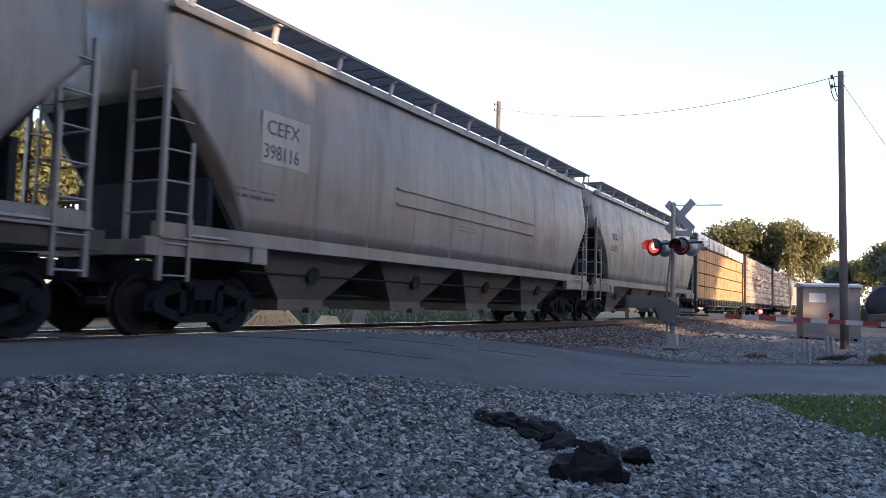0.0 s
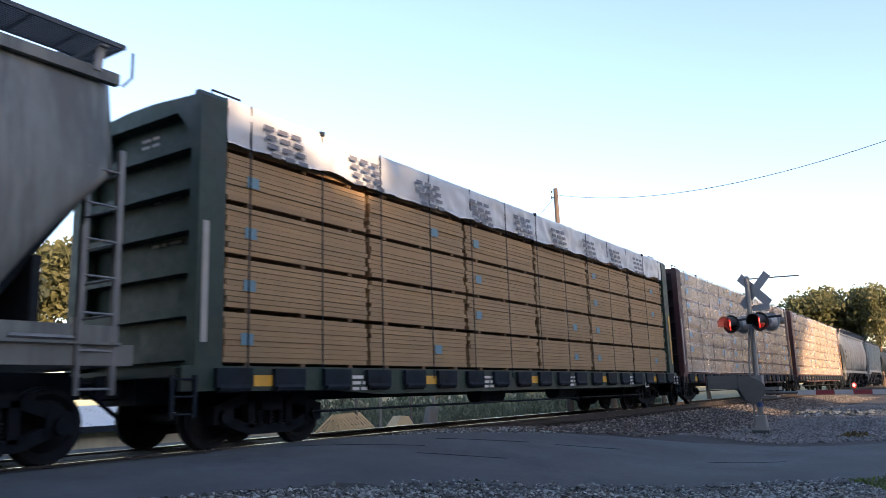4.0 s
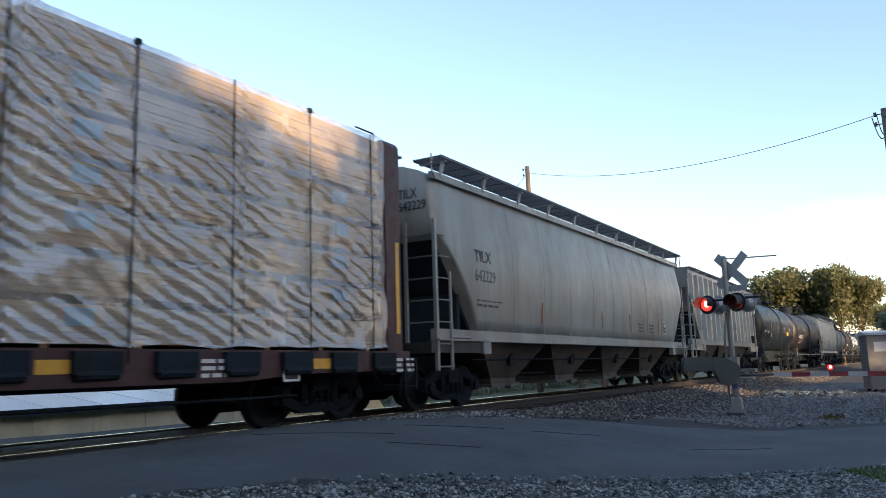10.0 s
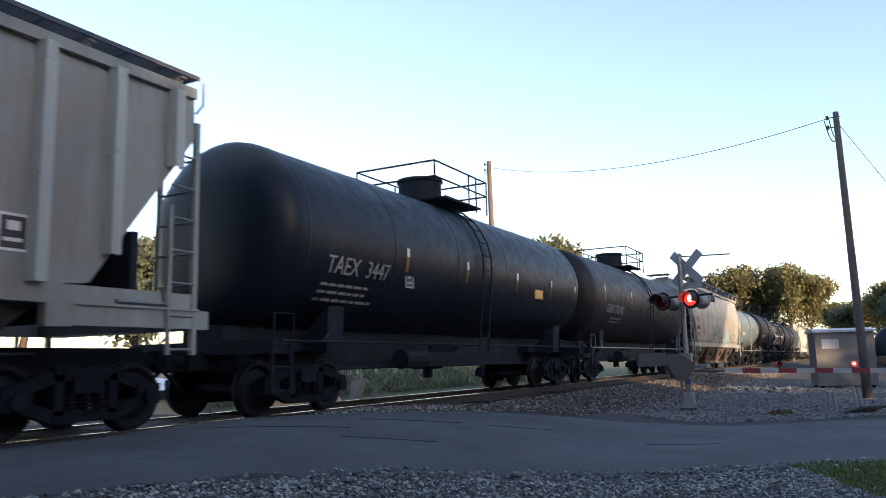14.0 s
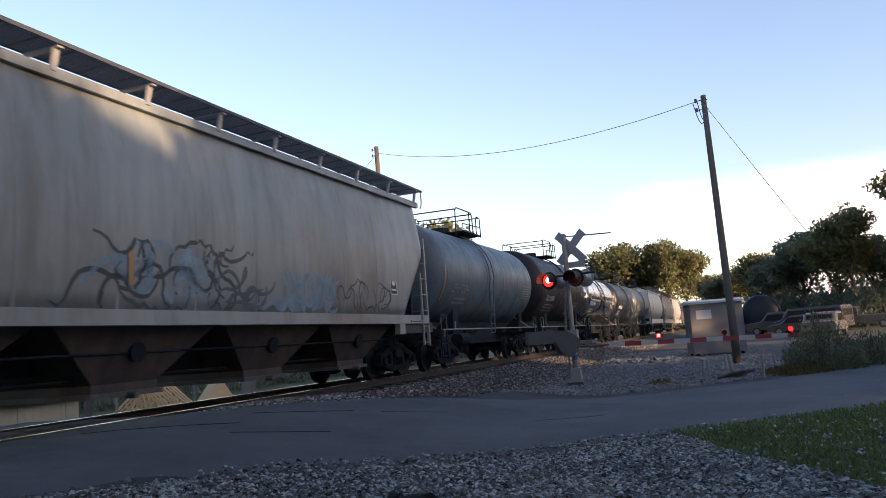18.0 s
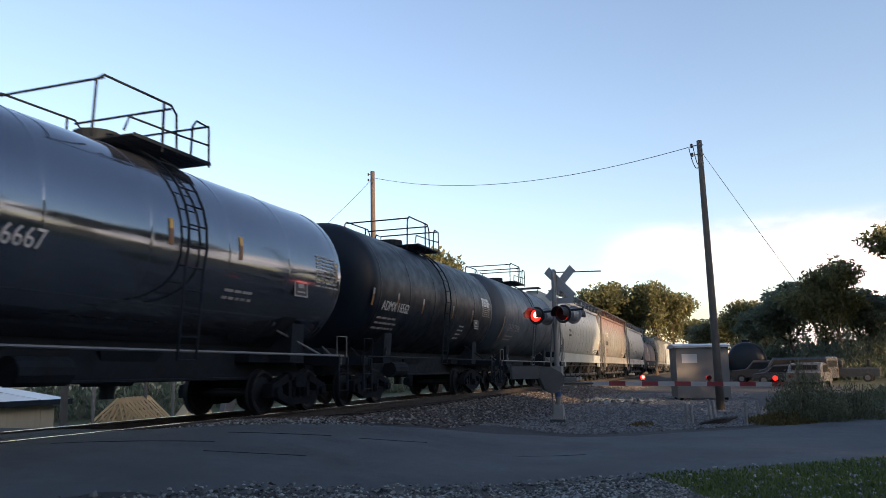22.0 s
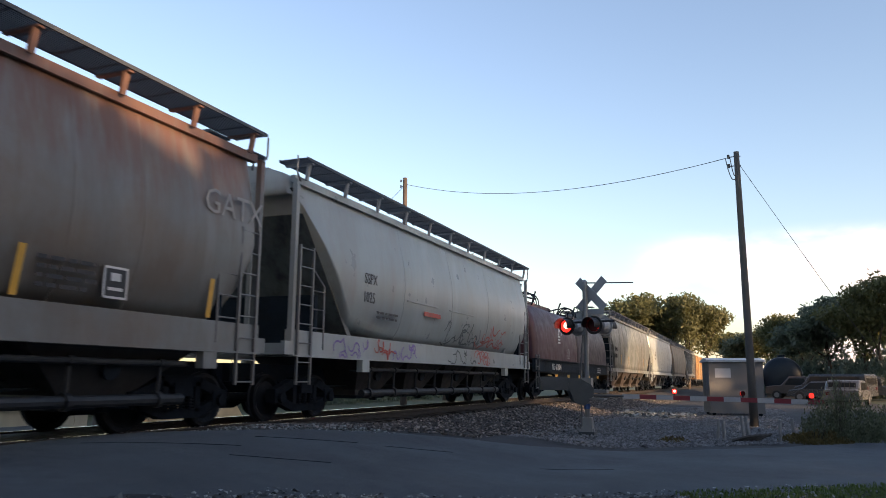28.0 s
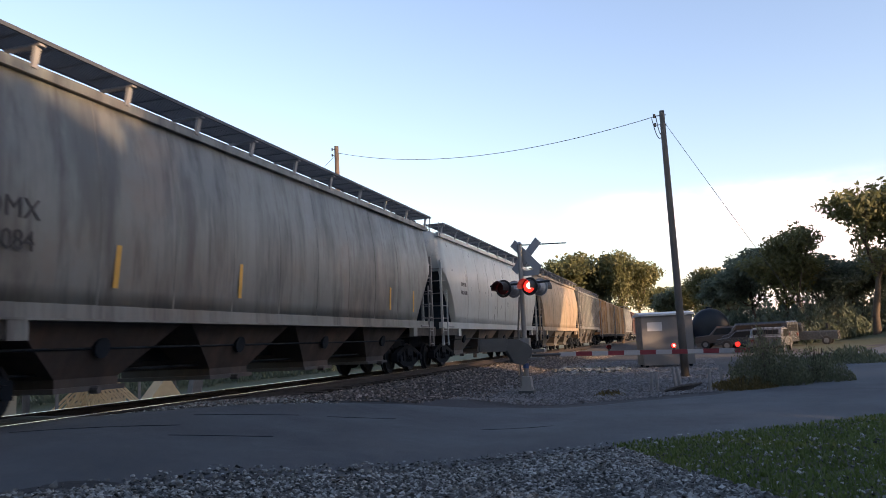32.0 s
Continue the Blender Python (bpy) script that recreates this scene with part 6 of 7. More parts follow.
bush(20.0, -5.2, 3.6, 5.6, 2200, "unseen tall hedge added to keep low sun off the crossing", 141, M_LEAFD, 0.22)
bush(1.2, 19.2, 0.8, 0.38, 3000, "yellowing low weeds at the road edge", 4, M_DRY, 0.022)
bush(-1.7, 18.0, 0.35, 0.18, 500, "small tuft of weeds in the gravel", 7, M_DRY, 0.02)

# ---- crossing signal with lowered gate
MX, MY = -3.79, 19.0


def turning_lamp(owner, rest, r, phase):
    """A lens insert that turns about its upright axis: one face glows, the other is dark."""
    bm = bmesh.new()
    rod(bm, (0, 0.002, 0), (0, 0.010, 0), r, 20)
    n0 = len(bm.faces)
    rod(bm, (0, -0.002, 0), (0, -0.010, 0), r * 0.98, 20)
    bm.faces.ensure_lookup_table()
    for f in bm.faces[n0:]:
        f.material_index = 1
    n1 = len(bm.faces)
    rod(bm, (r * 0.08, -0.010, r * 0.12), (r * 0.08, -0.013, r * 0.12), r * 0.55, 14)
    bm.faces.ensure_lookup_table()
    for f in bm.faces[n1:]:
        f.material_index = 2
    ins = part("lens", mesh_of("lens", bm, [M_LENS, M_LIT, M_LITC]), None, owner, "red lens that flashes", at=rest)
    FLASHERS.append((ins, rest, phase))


def signal():
    mz = gh(MX, MY)
    m = thing("crossing_signal", "railroad crossing signal with crossbuck, flashing lights and lowered gate", "crossing signal", pose(MX, MY, mz))
    bm = bmesh.new()
    rod(bm, (0, 0, 0.1), (0, 0, 3.72), 0.062, 14)
    rod(bm, (0, 0, 3.72), (0, 0, 3.78), 0.075, 14, 0.03)
    part("mast", bm, M_ALU, m, smooth=False)
    bm = bmesh.new()
    box(bm, -0.19, 0.19, -0.19, 0.19, -0.15, 0.08)
    part("foundation", bm, M_WEIGHT, m)
    bm = bmesh.new()
    loft(bm, [[(0.14 * sx, 0.14 * sy, 0.08) for sx, sy in ((1, -1), (1, 1), (-1, 1), (-1, -1))], [(0.11 * sx, 0.11 * sy, 0.42) for sx, sy in ((1, -1), (1, 1), (-1, 1), (-1, -1))]], closed=True, caps=True)
    for sx in (1, -1):
        for sy in (1, -1):
            rod(bm, (0.165 * sx, 0.165 * sy, 0.06), (0.165 * sx, 0.165 * sy, 0.16), 0.016, 6)
    part("junction_base", bm, M_ALU, m)
    # crossbuck turned towards the approach
    face = pose(0, 0, 0, 0, 0, SIGN_TURN)
    for a in (45, -45):
        bm = bmesh.new()
        mm = face @ pose(0.12, 0.09 if a > 0 else 0.105, 3.42, 0, a, 0)
        box(bm, -0.52, 0.52, -0.006, 0.006, -0.105, 0.105, mm)
        part("crossbuck_blade", bm, M_SIGNW, m, "white crossbuck blade seen from its back")
    bm = bmesh.new()
    box(bm, -0.23, 0.23, -0.006, 0.006, -0.07, 0.07, face @ pose(0.25, 0.08, 2.98))
    part("track_sign", bm, M_SIGNW, m)
    bm = bmesh.new()
    bar_path(bm, [(0, 0, 3.70), (0.5, 0.1, 3.70), (1.15, 0.25, 3.70)], 0.016)
    part("bracket_arm", bm, M_ALU, m)
    # lamp crossarm with pairs facing both ways
    bm = bmesh.new()
    cx = face @ Vector((0, 0, 0))
    rod(bm, face @ Vector((-0.85, -0.1, 2.72)), face @ Vector((0.85, -0.1, 2.72)), 0.03, 8)
    part("crossarm", bm, M_SIGNB, m)
    for (lx, ly, back, phase) in LAMPS:
        base = face @ pose(lx, ly, 2.62, 0, 0, 180 if back else 0)
        bm = bmesh.new()
        rings = []
        for r, d in ((0.05, 0.24), (0.13, 0.22), (0.165, 0.12), (0.17, 0.0), (0.155, 0.0), (0.15, 0.12)):
            rings.append([base @ Vector((r * math.cos(k * 0.3142), d, r * math.sin(k * 0.3142))) for k in range(20)])
        loft(bm, rings, closed=True, caps=True)
        rod(bm, base @ Vector((0, 0.1, 0.1)), face @ Vector((lx, ly * 0.2, 2.72)), 0.02, 6)
        lamp = part("lamp_housing", bm, M_SIGNB if not back else M_BACK, m, "" if not back else "grey back of a lamp facing away")
        bm = bmesh.new()
        rings = [[base @ Vector((r * math.cos(k * 0.2618), d, r * math.sin(k * 0.2618))) for k in range(24)] for r, d in ((0.172, 0.02), (0.225, 0.02), (0.225, 0.03), (0.172, 0.03))]
        loft(bm, rings + rings[:1], closed=True)
        part("background_disc", bm, M_SIGNB if not back else M_BACK, lamp)
        bm = bmesh.new()
        loft(bm, [[base @ Vector((rr * math.cos(a), d, rr * math.sin(a))) for a in np.linspace(-0.35, math.pi + 0.35, 14)] for rr, d in ((0.172, 0.0), (0.178, -0.28))])
        part("visor", bm, M_SIGNB, lamp)
        if phase is None:
            bm = bmesh.new()
            rod(bm, base @ Vector((0, 0.03, 0)), base @ Vector((0, 0.02, 0)), 0.152, 20)
            part("lens", bm, M_LENS, lamp, "dark red lens")
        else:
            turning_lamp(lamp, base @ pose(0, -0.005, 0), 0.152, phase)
    # gate mechanism, counterweight arms
    bm = bmesh.new()
    box(bm, -0.13, 0.13, -0.13, 0.13, 0.88, 1.36)
    rod(bm, (0.0, -0.2, 1.08), (0.0, 0.25, 1.08), 0.09, 10)
    part("gate_mechanism", bm, M_ALU, m)
    u = Vector((math.cos(radians(ARM_DIR)), math.sin(radians(ARM_DIR)), 0))
    v = Vector((-u.y, u.x, 0))
    for s in (-1, 1):
        bm = bmesh.new()
        o = v * (0.22 * s)
        pts = [(0.16, 1.04), (0.06, 0.86), (-0.10, 0.70), (-0.34, 0.78), (-0.50, 1.14), (-0.46, 1.36), (-0.20, 1.34), (0.06, 1.20)]
        a = [bm.verts.new(o + u * p[0] + Vector((0, 0, p[1]))) for p in pts]
        b = [bm.verts.new(o + v * 0.03 + u * p[0] + Vector((0, 0, p[1]))) for p in pts]
        bm.faces.new(a)
        bm.faces.new(b[::-1])
        for k in range(len(pts)):
            bm.faces.new((a[k], a[(k + 1) % len(pts)], b[(k + 1) % len(pts)], b[k]))
        part("counterweight_arm", bm, M_WEIGHT, m)
        bm = bmesh.new()
        box(bm, -1.15, -0.50, -0.045, 0.045, 1.06, 1.38, Matrix.Translation(o * 0.8) @ pose(0, 0, 0, 0, 0, ARM_DIR))
        part("counterweight", bm, M_WEIGHT, m, "dark grey counterweight slab")
    bm = bmesh.new()
    box(bm, -0.1, 0.45, -0.2, 0.2, 0.83, 0.88)
    box(bm, 0.05, 0.5, -0.16, 0.2, 1.0, 1.08)
    bar_path(bm, [(-0.12, -0.12, 0.2), (-0.12, -0.12, 1.6), (-0.05, -0.1, 2.4)], 0.025)
    part("cable_conduit", bm, M_GALV, m)
    bm = bmesh.new()
    rod(bm, (0, 0, 0.62), (0, 0, 0.74), 0.075, 12)
    part("blue_tag", bm, material("tag_blue", (0.05, 0.12, 0.35), 0.5), m)
    # arm with red and white bands
    arm = part("gate_arm", mesh_of("gate_arm", bmesh.new(), M_GATEW), None, m)
    L0, n = 0.80, 12
    u = Vector((u.x, u.y, -ARM_DROP)).normalized()
    hub = Vector((0, 0, ARM_Z)) - v * 0.27
    for k in range(n):
        bm = bmesh.new()
        p, q = hub + u * (L0 + k * ARM_STEP), hub + u * (L0 + (k + 1) * ARM_STEP)
        vs = [bm.verts.new(w + v * sx * 0.02 + Vector((0, 0, sz * 0.055))) for w in (p, q) for sx, sz in ((1, -1), (1, 1), (-1, 1), (-1, -1))]
        for f in ((0, 1, 2, 3), (4, 7, 6, 5), (0, 4, 5, 1), (1, 5, 6, 2), (2, 6, 7, 3), (3, 7, 4, 0)):
            bm.faces.new([vs[i] for i in f])
        part("band", bm, M_GATER if k % 2 else M_GATEW, arm)
    bm = bmesh.new()
    rod(bm, hub + u * 0.1, hub + u * 0.82, 0.03, 8)
    part("arm_adapter", bm, M_WEIGHT, arm)
    for q, phase in ARM_LIGHTS:
        p = hub + u * q + Vector((0, 0, 0.06))
        bm = bmesh.new()
        rod(bm, p, p + Vector((0, 0, 0.06)), 0.025, 6)
        rod(bm, p + Vector((0, 0, 0.09)) + v * 0.02, p + Vector((0, 0, 0.09)) + v * 0.06, 0.06, 12)
        part("lamp_bracket", bm, M_SIGNB, arm)
        rest = Matrix.Translation(p + Vector((0, 0, 0.09)) - v * 0.01) @ pose(0, 0, 0, 0, 0, ARM_DIR)
        if phase is None:
            bm = bmesh.new()
            rod(bm, (0, 0, 0), (0, -0.02, 0), 0.06, 12)
            part("gate_lamp", mesh_of("gate_lamp", bm, M_LIT), None, arm, "small glowing red gate lamp", at=rest)
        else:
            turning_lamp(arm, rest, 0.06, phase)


SIGN_TURN = -19.0
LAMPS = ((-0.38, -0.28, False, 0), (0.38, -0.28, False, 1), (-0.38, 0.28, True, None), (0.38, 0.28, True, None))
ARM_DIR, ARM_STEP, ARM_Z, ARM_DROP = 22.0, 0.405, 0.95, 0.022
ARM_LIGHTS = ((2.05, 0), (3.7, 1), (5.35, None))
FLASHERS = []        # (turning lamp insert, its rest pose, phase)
signal()


# ---- signal case, poles and wires
def case():
    c = thing("signal_case", "grey metal signal case with a white roof on the gravel pad", "signal case", pose(-0.78, 32.9, gh(-0.78, 32.9), 0, 0, 12))
    bm = bmesh.new()
    box(bm, -1.0, 1.0, -0.8, 0.8, 0.10, 2.05)
    part("cabinet", bm, M_CASE, c)
    bm = bmesh.new()
    box(bm, -1.08, 1.08, -0.9, 0.9, 2.05, 2.13)
    plate(bm, [(-0.9, 2.13), (0.9, 2.13), (0.0, 2.22)], "x", -1.08, 1.08)
    part("roof", bm, M_CASETOP, c)
    bm = bmesh.new()
    box(bm, -0.78, -0.2, -0.815, -0.80, 1.45, 1.8)
    part("notice", bm, M_CASETOP, c, "pale notice plate")
    bm = bmesh.new()
    box(bm, -0.95, 0.95, -0.806, -0.80, 0.28, 2.0)
    part("door", bm, M_CASE, c)
    bm = bmesh.new()
    for sx in (-0.85, 0.85):
        for sy in (-0.65, 0.65):
            box(bm, sx - 0.06, sx + 0.06, sy - 0.06, sy + 0.06, -0.1, 0.10)
    part("legs", bm, M_UNDER, c)


case()


def pole(name, x, y, top, r, mat, label, lean=(0, 0)):
    z = gh(x, y)
    p = thing(name, label, "utility pole", pose(x, y, z))
    h = top - z
    bm = bmesh.new()
    rings = []
    for a in (0.0, 0.2, 0.4, 0.6, 0.8, 1.0):
        rr = r * (1 - 0.35 * a)
        rings.append([(lean[0] * a + rr * math.cos(0.4488 * k), lean[1] * a + rr * math.sin(0.4488 * k), h * a - (0.3 if a == 0 else 0)) for k in range(14)])
    loft(bm, rings, closed=True, caps=True)
    part("shaft", bm, mat, p, smooth=True)
    bm = bmesh.new()
    for dz in (0.15, 0.45):
        rod(bm, (lean[0] - 0.22, lean[1], h - dz), (lean[0] + 0.12, lean[1], h - dz), 0.015, 6)
        rod(bm, (lean[0] - 0.24, lean[1], h - dz - 0.05), (lean[0] - 0.24, lean[1], h - dz + 0.07), 0.04, 8)
    part("insulators", bm, M_CABLE, p)
    return p


pole("utility_pole", -0.04, 24.8, 8.0, 0.125, M_POLE, "weathered wooden utility pole beside the signal case", (-0.08, 0.3))
pole("utility_pole", -16.0, 34.9, 11.2, 0.17, M_POLER, "brown wooden utility pole behind the track", (-0.35, 0.5))


def wire(name, p, q, sag, r, label, n=26):
    bm = bmesh.new()
    p, q = Vector(p), Vector(q)
    pts = [p.lerp(q, k / n) - Vector((0, 0, sag * 4 * (k / n) * (1 - k / n))) for k in range(n + 1)]
    bar_path(bm, pts, r, 5)
    return whole(name, bm, M_CABLE, label, "cable")


P1, P2 = (-0.32, 25.3, 7.9), (-16.3, 35.4, 10.85)
wire("overhead_wire", P1, P2, 0.8, 0.011, "sagging overhead wire between the two poles")
wire("overhead_wire", P2, (-34, 52, 8.6), 0.5, 0.012, "thin overhead wire leading away behind the track")
wire("guy_wire", (-0.1, 25.2, 7.7), (5.0, 31.0, 0.2), 0.05, 0.008, "thin guy wire of the utility pole")
for k, (p, q) in enumerate((((-0.32, 25.3, 7.9), (-0.12, 25.2, 7.4)), ((-0.45, 25.35, 7.86), (-0.15, 25.2, 7.25)))):
    wire("drip_loop", p, q, 0.35, 0.014, "drooping loop of cable at the pole top", 10)

# short marker posts by the road edge
for x, y, h, a in ((-0.82, 19.0, 0.44, 4), (-0.68, 19.05, 0.4, -2), (-0.26, 19.1, 0.52, -5), (-0.15, 19.15, 0.5, -7), (0.47, 18.6, 0.48, 2), (0.81, 20.0, 0.45, -4)):
    bm = bmesh.new()
    rod(bm, (0, 0, -0.1), (0, 0, h), 0.038, 8)
    rod(bm, (0, 0, h), (0, 0, h + 0.02), 0.042, 8, 0.03)
    whole("marker_post", bm, M_POSTW, "short weathered marker post at the road edge", "post", pose(x, y, gh(x, y), a, a, 0), "marker posts")
bm = bmesh.new()
for k in range(5):
    rod(bm, (-0.5 + 0.12 * k, 18.3 + 0.1 * k, GZ + 0.03), (-0.1 + 0.1 * k, 18.2 + 0.2 * k, GZ + 0.16), 0.03, 5)
whole("broken_wood", bm, M_POLE, "broken pieces of wood lying by the posts", "wood scraps")


# ---- parked vehicles and yard beyond
def parked(name, x, y, turn, L, W, H, mat, label, pickup=False, van=False):
    c = thing(name, label, "parked car", pose(x, y, gh(x, y), 0, 0, turn), "parked vehicles")
    h = L / 2
    if van:
        sidep = [(-h, 0.35), (-h, H * 0.95), (-h + 0.1, H), (h - 1.2, H), (h - 0.6, H * 0.6), (h, H * 0.5), (h, 0.35)]
    elif pickup:
        sidep = [(-h, 0.4), (-h, H * 0.58), (-0.4, H * 0.6), (-0.35, H * 0.95), (0.0, H), (0.9, H), (1.5, H * 0.62), (h - 0.1, H * 0.56), (h, 0.45)]
    else:
        sidep = [(-h, 0.35), (-h, H * 0.6), (-h + 0.5, H * 0.65), (-h + 1.1, H * 0.97), (-0.2, H), (0.6, H * 0.97), (1.2, H * 0.64), (h - 0.15, H * 0.55), (h, 0.35)]
    bm = bmesh.new()
    rings = []
    for xx, k in ((-W / 2, 0.9), (-W / 2 + 0.08, 1.0), (W / 2 - 0.08, 1.0), (W / 2, 0.9)):
        rings.append([(xx, p[0], 0.35 + (p[1] - 0.35) * k) for p in sidep])
    loft(bm, rings, closed=True, caps=True)
    part("body", bm, mat, c)
    for s in (-1, 1):
        bm = bmesh.new()
        a, b = sorted((s * (W / 2 - 0.01), s * (W / 2 + 0.008)))
        z0, z1 = H * 0.62, H * 0.9
        y0, y1 = (-0.3, 0.9) if pickup else ((-h + 0.3, h - 1.3) if van else (-h + 1.0, 0.7))
        plate(bm, [(y0, z0), (y1 + 0.35, z0), (y1, z1), (y0 + 0.15, z1)], "x", a, b)
        part("side_window", bm, M_GLASSDK, c)
    bm = bmesh.new()
    yb = -h + (0.5 if not van else 0.0)
    box(bm, -W / 2 + 0.2, W / 2 - 0.2, -h - 0.01, -h + 0.01, H * 0.6, H * 0.85) if van else box(bm, -W / 2 + 0.2, W / 2 - 0.2, -h + 0.62, -h + 0.78, H * 0.68, H * 0.9)
    part("rear_window", bm, M_GLASSDK, c)
    for s in (-1, 1):
        for yy in (-h + 0.8, h - 0.85):
            bm = bmesh.new()
            rod(bm, (s * (W / 2 - 0.2), yy, 0.32), (s * (W / 2 + 0.01), yy, 0.32), 0.33, 18)
            w = part("wheel", bm, M_TYRE, c)
            bm = bmesh.new()
            rod(bm, (s * (W / 2), yy, 0.32), (s * (W / 2 + 0.02), yy, 0.32), 0.19, 12)
            part("rim", bm, M_GALV, w)
    for s in (-1, 1):
        bm = bmesh.new()
        box(bm, s * (W / 2 - 0.25) - 0.1, s * (W / 2 - 0.25) + 0.1, -h - 0.02, -h + 0.02, H * 0.42, H * 0.52)
        part("tail_light", bm, M_LENS, c)


parked("parked_car", 5.0, 50.5, -15, 4.4, 1.8, 1.45, M_CARW, "grey car parked on the gravel yard")
parked("parked_van", 5.6, 64.5, 60, 5.2, 1.95, 1.9, M_CARD, "dark van parked under the trees", van=True)
parked("parked_pickup", 8.6, 66.0, 75, 5.6, 1.95, 1.8, M_CARD, "dark pickup truck parked under the trees", pickup=True)
parked("parked_pickup", 3.6, 66.5, 80, 5.4, 1.95, 1.75, M_CARR, "rust-red pickup truck parked under the trees", pickup=True)
parked("parked_car", 4.4, 58, 70, 4.4, 1.8, 1.4, M_CARD, "dark car parked on the gravel yard")


def warehouse():
    w = thing("warehouse", "long low tan metal shed with a white roof", "warehouse", pose(-31.4, 0.8, -1.4))
    bm = bmesh.new()
    box(bm, -5, 5, -30, 24.6, -0.3, 1.30)
    part("wall", bm, M_TANWALL, w)
    bm = bmesh.new()
    plate(bm, [(-5.4, 1.28), (5.4, 1.28), (5.4, 1.36), (0.0, 2.10), (-5.4, 1.36)], "y", -30.4, 25.0)
    part("roof", bm, M_METROOF, w, "white metal roof")
    for k in range(26):
        y = -29 + k * 2.1
        bm = bmesh.new()
        bar_path(bm, [(5.42, y, 1.37), (0.0, y, 2.115)], 0.022, 4)
        part("roof_seam", bm, M_METROOF, w)
    bm = bmesh.new()
    box(bm, 5.4, 5.55, -30.4, 25.0, 1.14, 1.36)
    part("gutter", bm, M_UNDER, w)
    for k in range(24):
        y = -29 + k * 2.3
        bm = bmesh.new()
        box(bm, 5.0, 5.03, y, y + 0.06, -0.3, 1.28)
        part("wall_seam", bm, M_TANWALL, w)


warehouse()


def truss(x, y, turn, tilt, span=4.2, rise=1.25):
    t = thing("roof_truss", "new pale wooden roof truss standing in the yard", "roof truss", pose(x, y, gh(x, y) + 0.0, 0, 0, turn) @ pose(0, 0, 0, tilt, 0, 0), "roof trusses")
    hs = span / 2
    for p, q in (((-hs, 0), (hs, 0)), ((-hs, 0), (0, rise)), ((hs, 0), (0, rise)), ((-hs / 2, rise / 2), (-hs / 3, 0)), ((hs / 2, rise / 2), (hs / 3, 0)), ((-hs / 3, 0), (0, rise)), ((hs / 3, 0), (0, rise))):
        bm = bmesh.new()
        d = Vector((q[0] - p[0], q[1] - p[1])).normalized()
        nn = Vector((-d.y, d.x)) * 0.045
        plate(bm, [(p[0] + nn.x, p[1] + nn.y + 0.05), (p[0] - nn.x, p[1] - nn.y + 0.05), (q[0] - nn.x, q[1] - nn.y + 0.05), (q[0] + nn.x, q[1] + nn.y + 0.05)], "y", -0.02, 0.02)
        part("truss_member", bm, M_TRUSS, t)


for k in range(9):
    truss(-25.2 - 0.12 * k, 27.6 + 0.42 * k, 70 + 3 * (k % 3), 8 - 2 * k, 2.6, 1.2)
bm = bmesh.new()
plate(bm, [(-0.9, 0), (0.9, 0), (0.25, 0.95), (-0.15, 0.95)], "y", -0.6, 0.6)
whole("plywood_sheet", bm, M_TRUSS, "pale plywood propped up in the yard", "plywood", pose(-25.6, 33.6, gh(-25.6, 33.6), 0, 0, 60))
for k in range(5):
    bm = bmesh.new()
    box(bm, -0.05, 0.05, -0.3, 0.3, 0, 1.3 + 0.1 * (k % 3))
    whole("concrete_slab", bm, M_CONC, "grey slab leaning in the yard", "slab", pose(-25.8 - 0.15 * k, 36.2 + 0.4 * k, gh(-26, 36), 0, 12, 60), "leaning slabs")
for k, (x, y, h) in enumerate(((-20.0, 19.6, 2.9), (-25.5, 26.6, 2.0), (-26, 30.4, 2.0), (-26, 32.4, 2.0), (-26.3, 35.6, 2.3), (-26.5, 38.2, 2.5))):
    bm = bmesh.new()
    rod(bm, (0, 0, -0.2), (0, 0, h), 0.07 if k else 0.11, 8)
    whole("yard_post", bm, M_CONC if k % 2 else M_POLE, "weathered post standing in the yard", "post", pose(x, y, gh(x, y), 0, 0, 0), "yard posts")


def rubble(rs):
    a, r = rs.rand() * 6.283, rs.rand() ** 0.5
    return -16.5 + 1.3 * r * math.cos(a), 12.5 + 2.8 * r * math.sin(a), 1.5


stones("gravel_heap_far", 500, rubble, M_STONE, 0.09, "heap of grey stone beyond the track", "gravel heap", 9)
# low hedge behind the yard
for k in range(12):
    bush(-34 - 0.3 * k, 33 + 6.5 * k, 3.4, 3.4, 1500, "dark overgrown hedge behind the yard", 60 + k, M_LEAFD, 0.14)


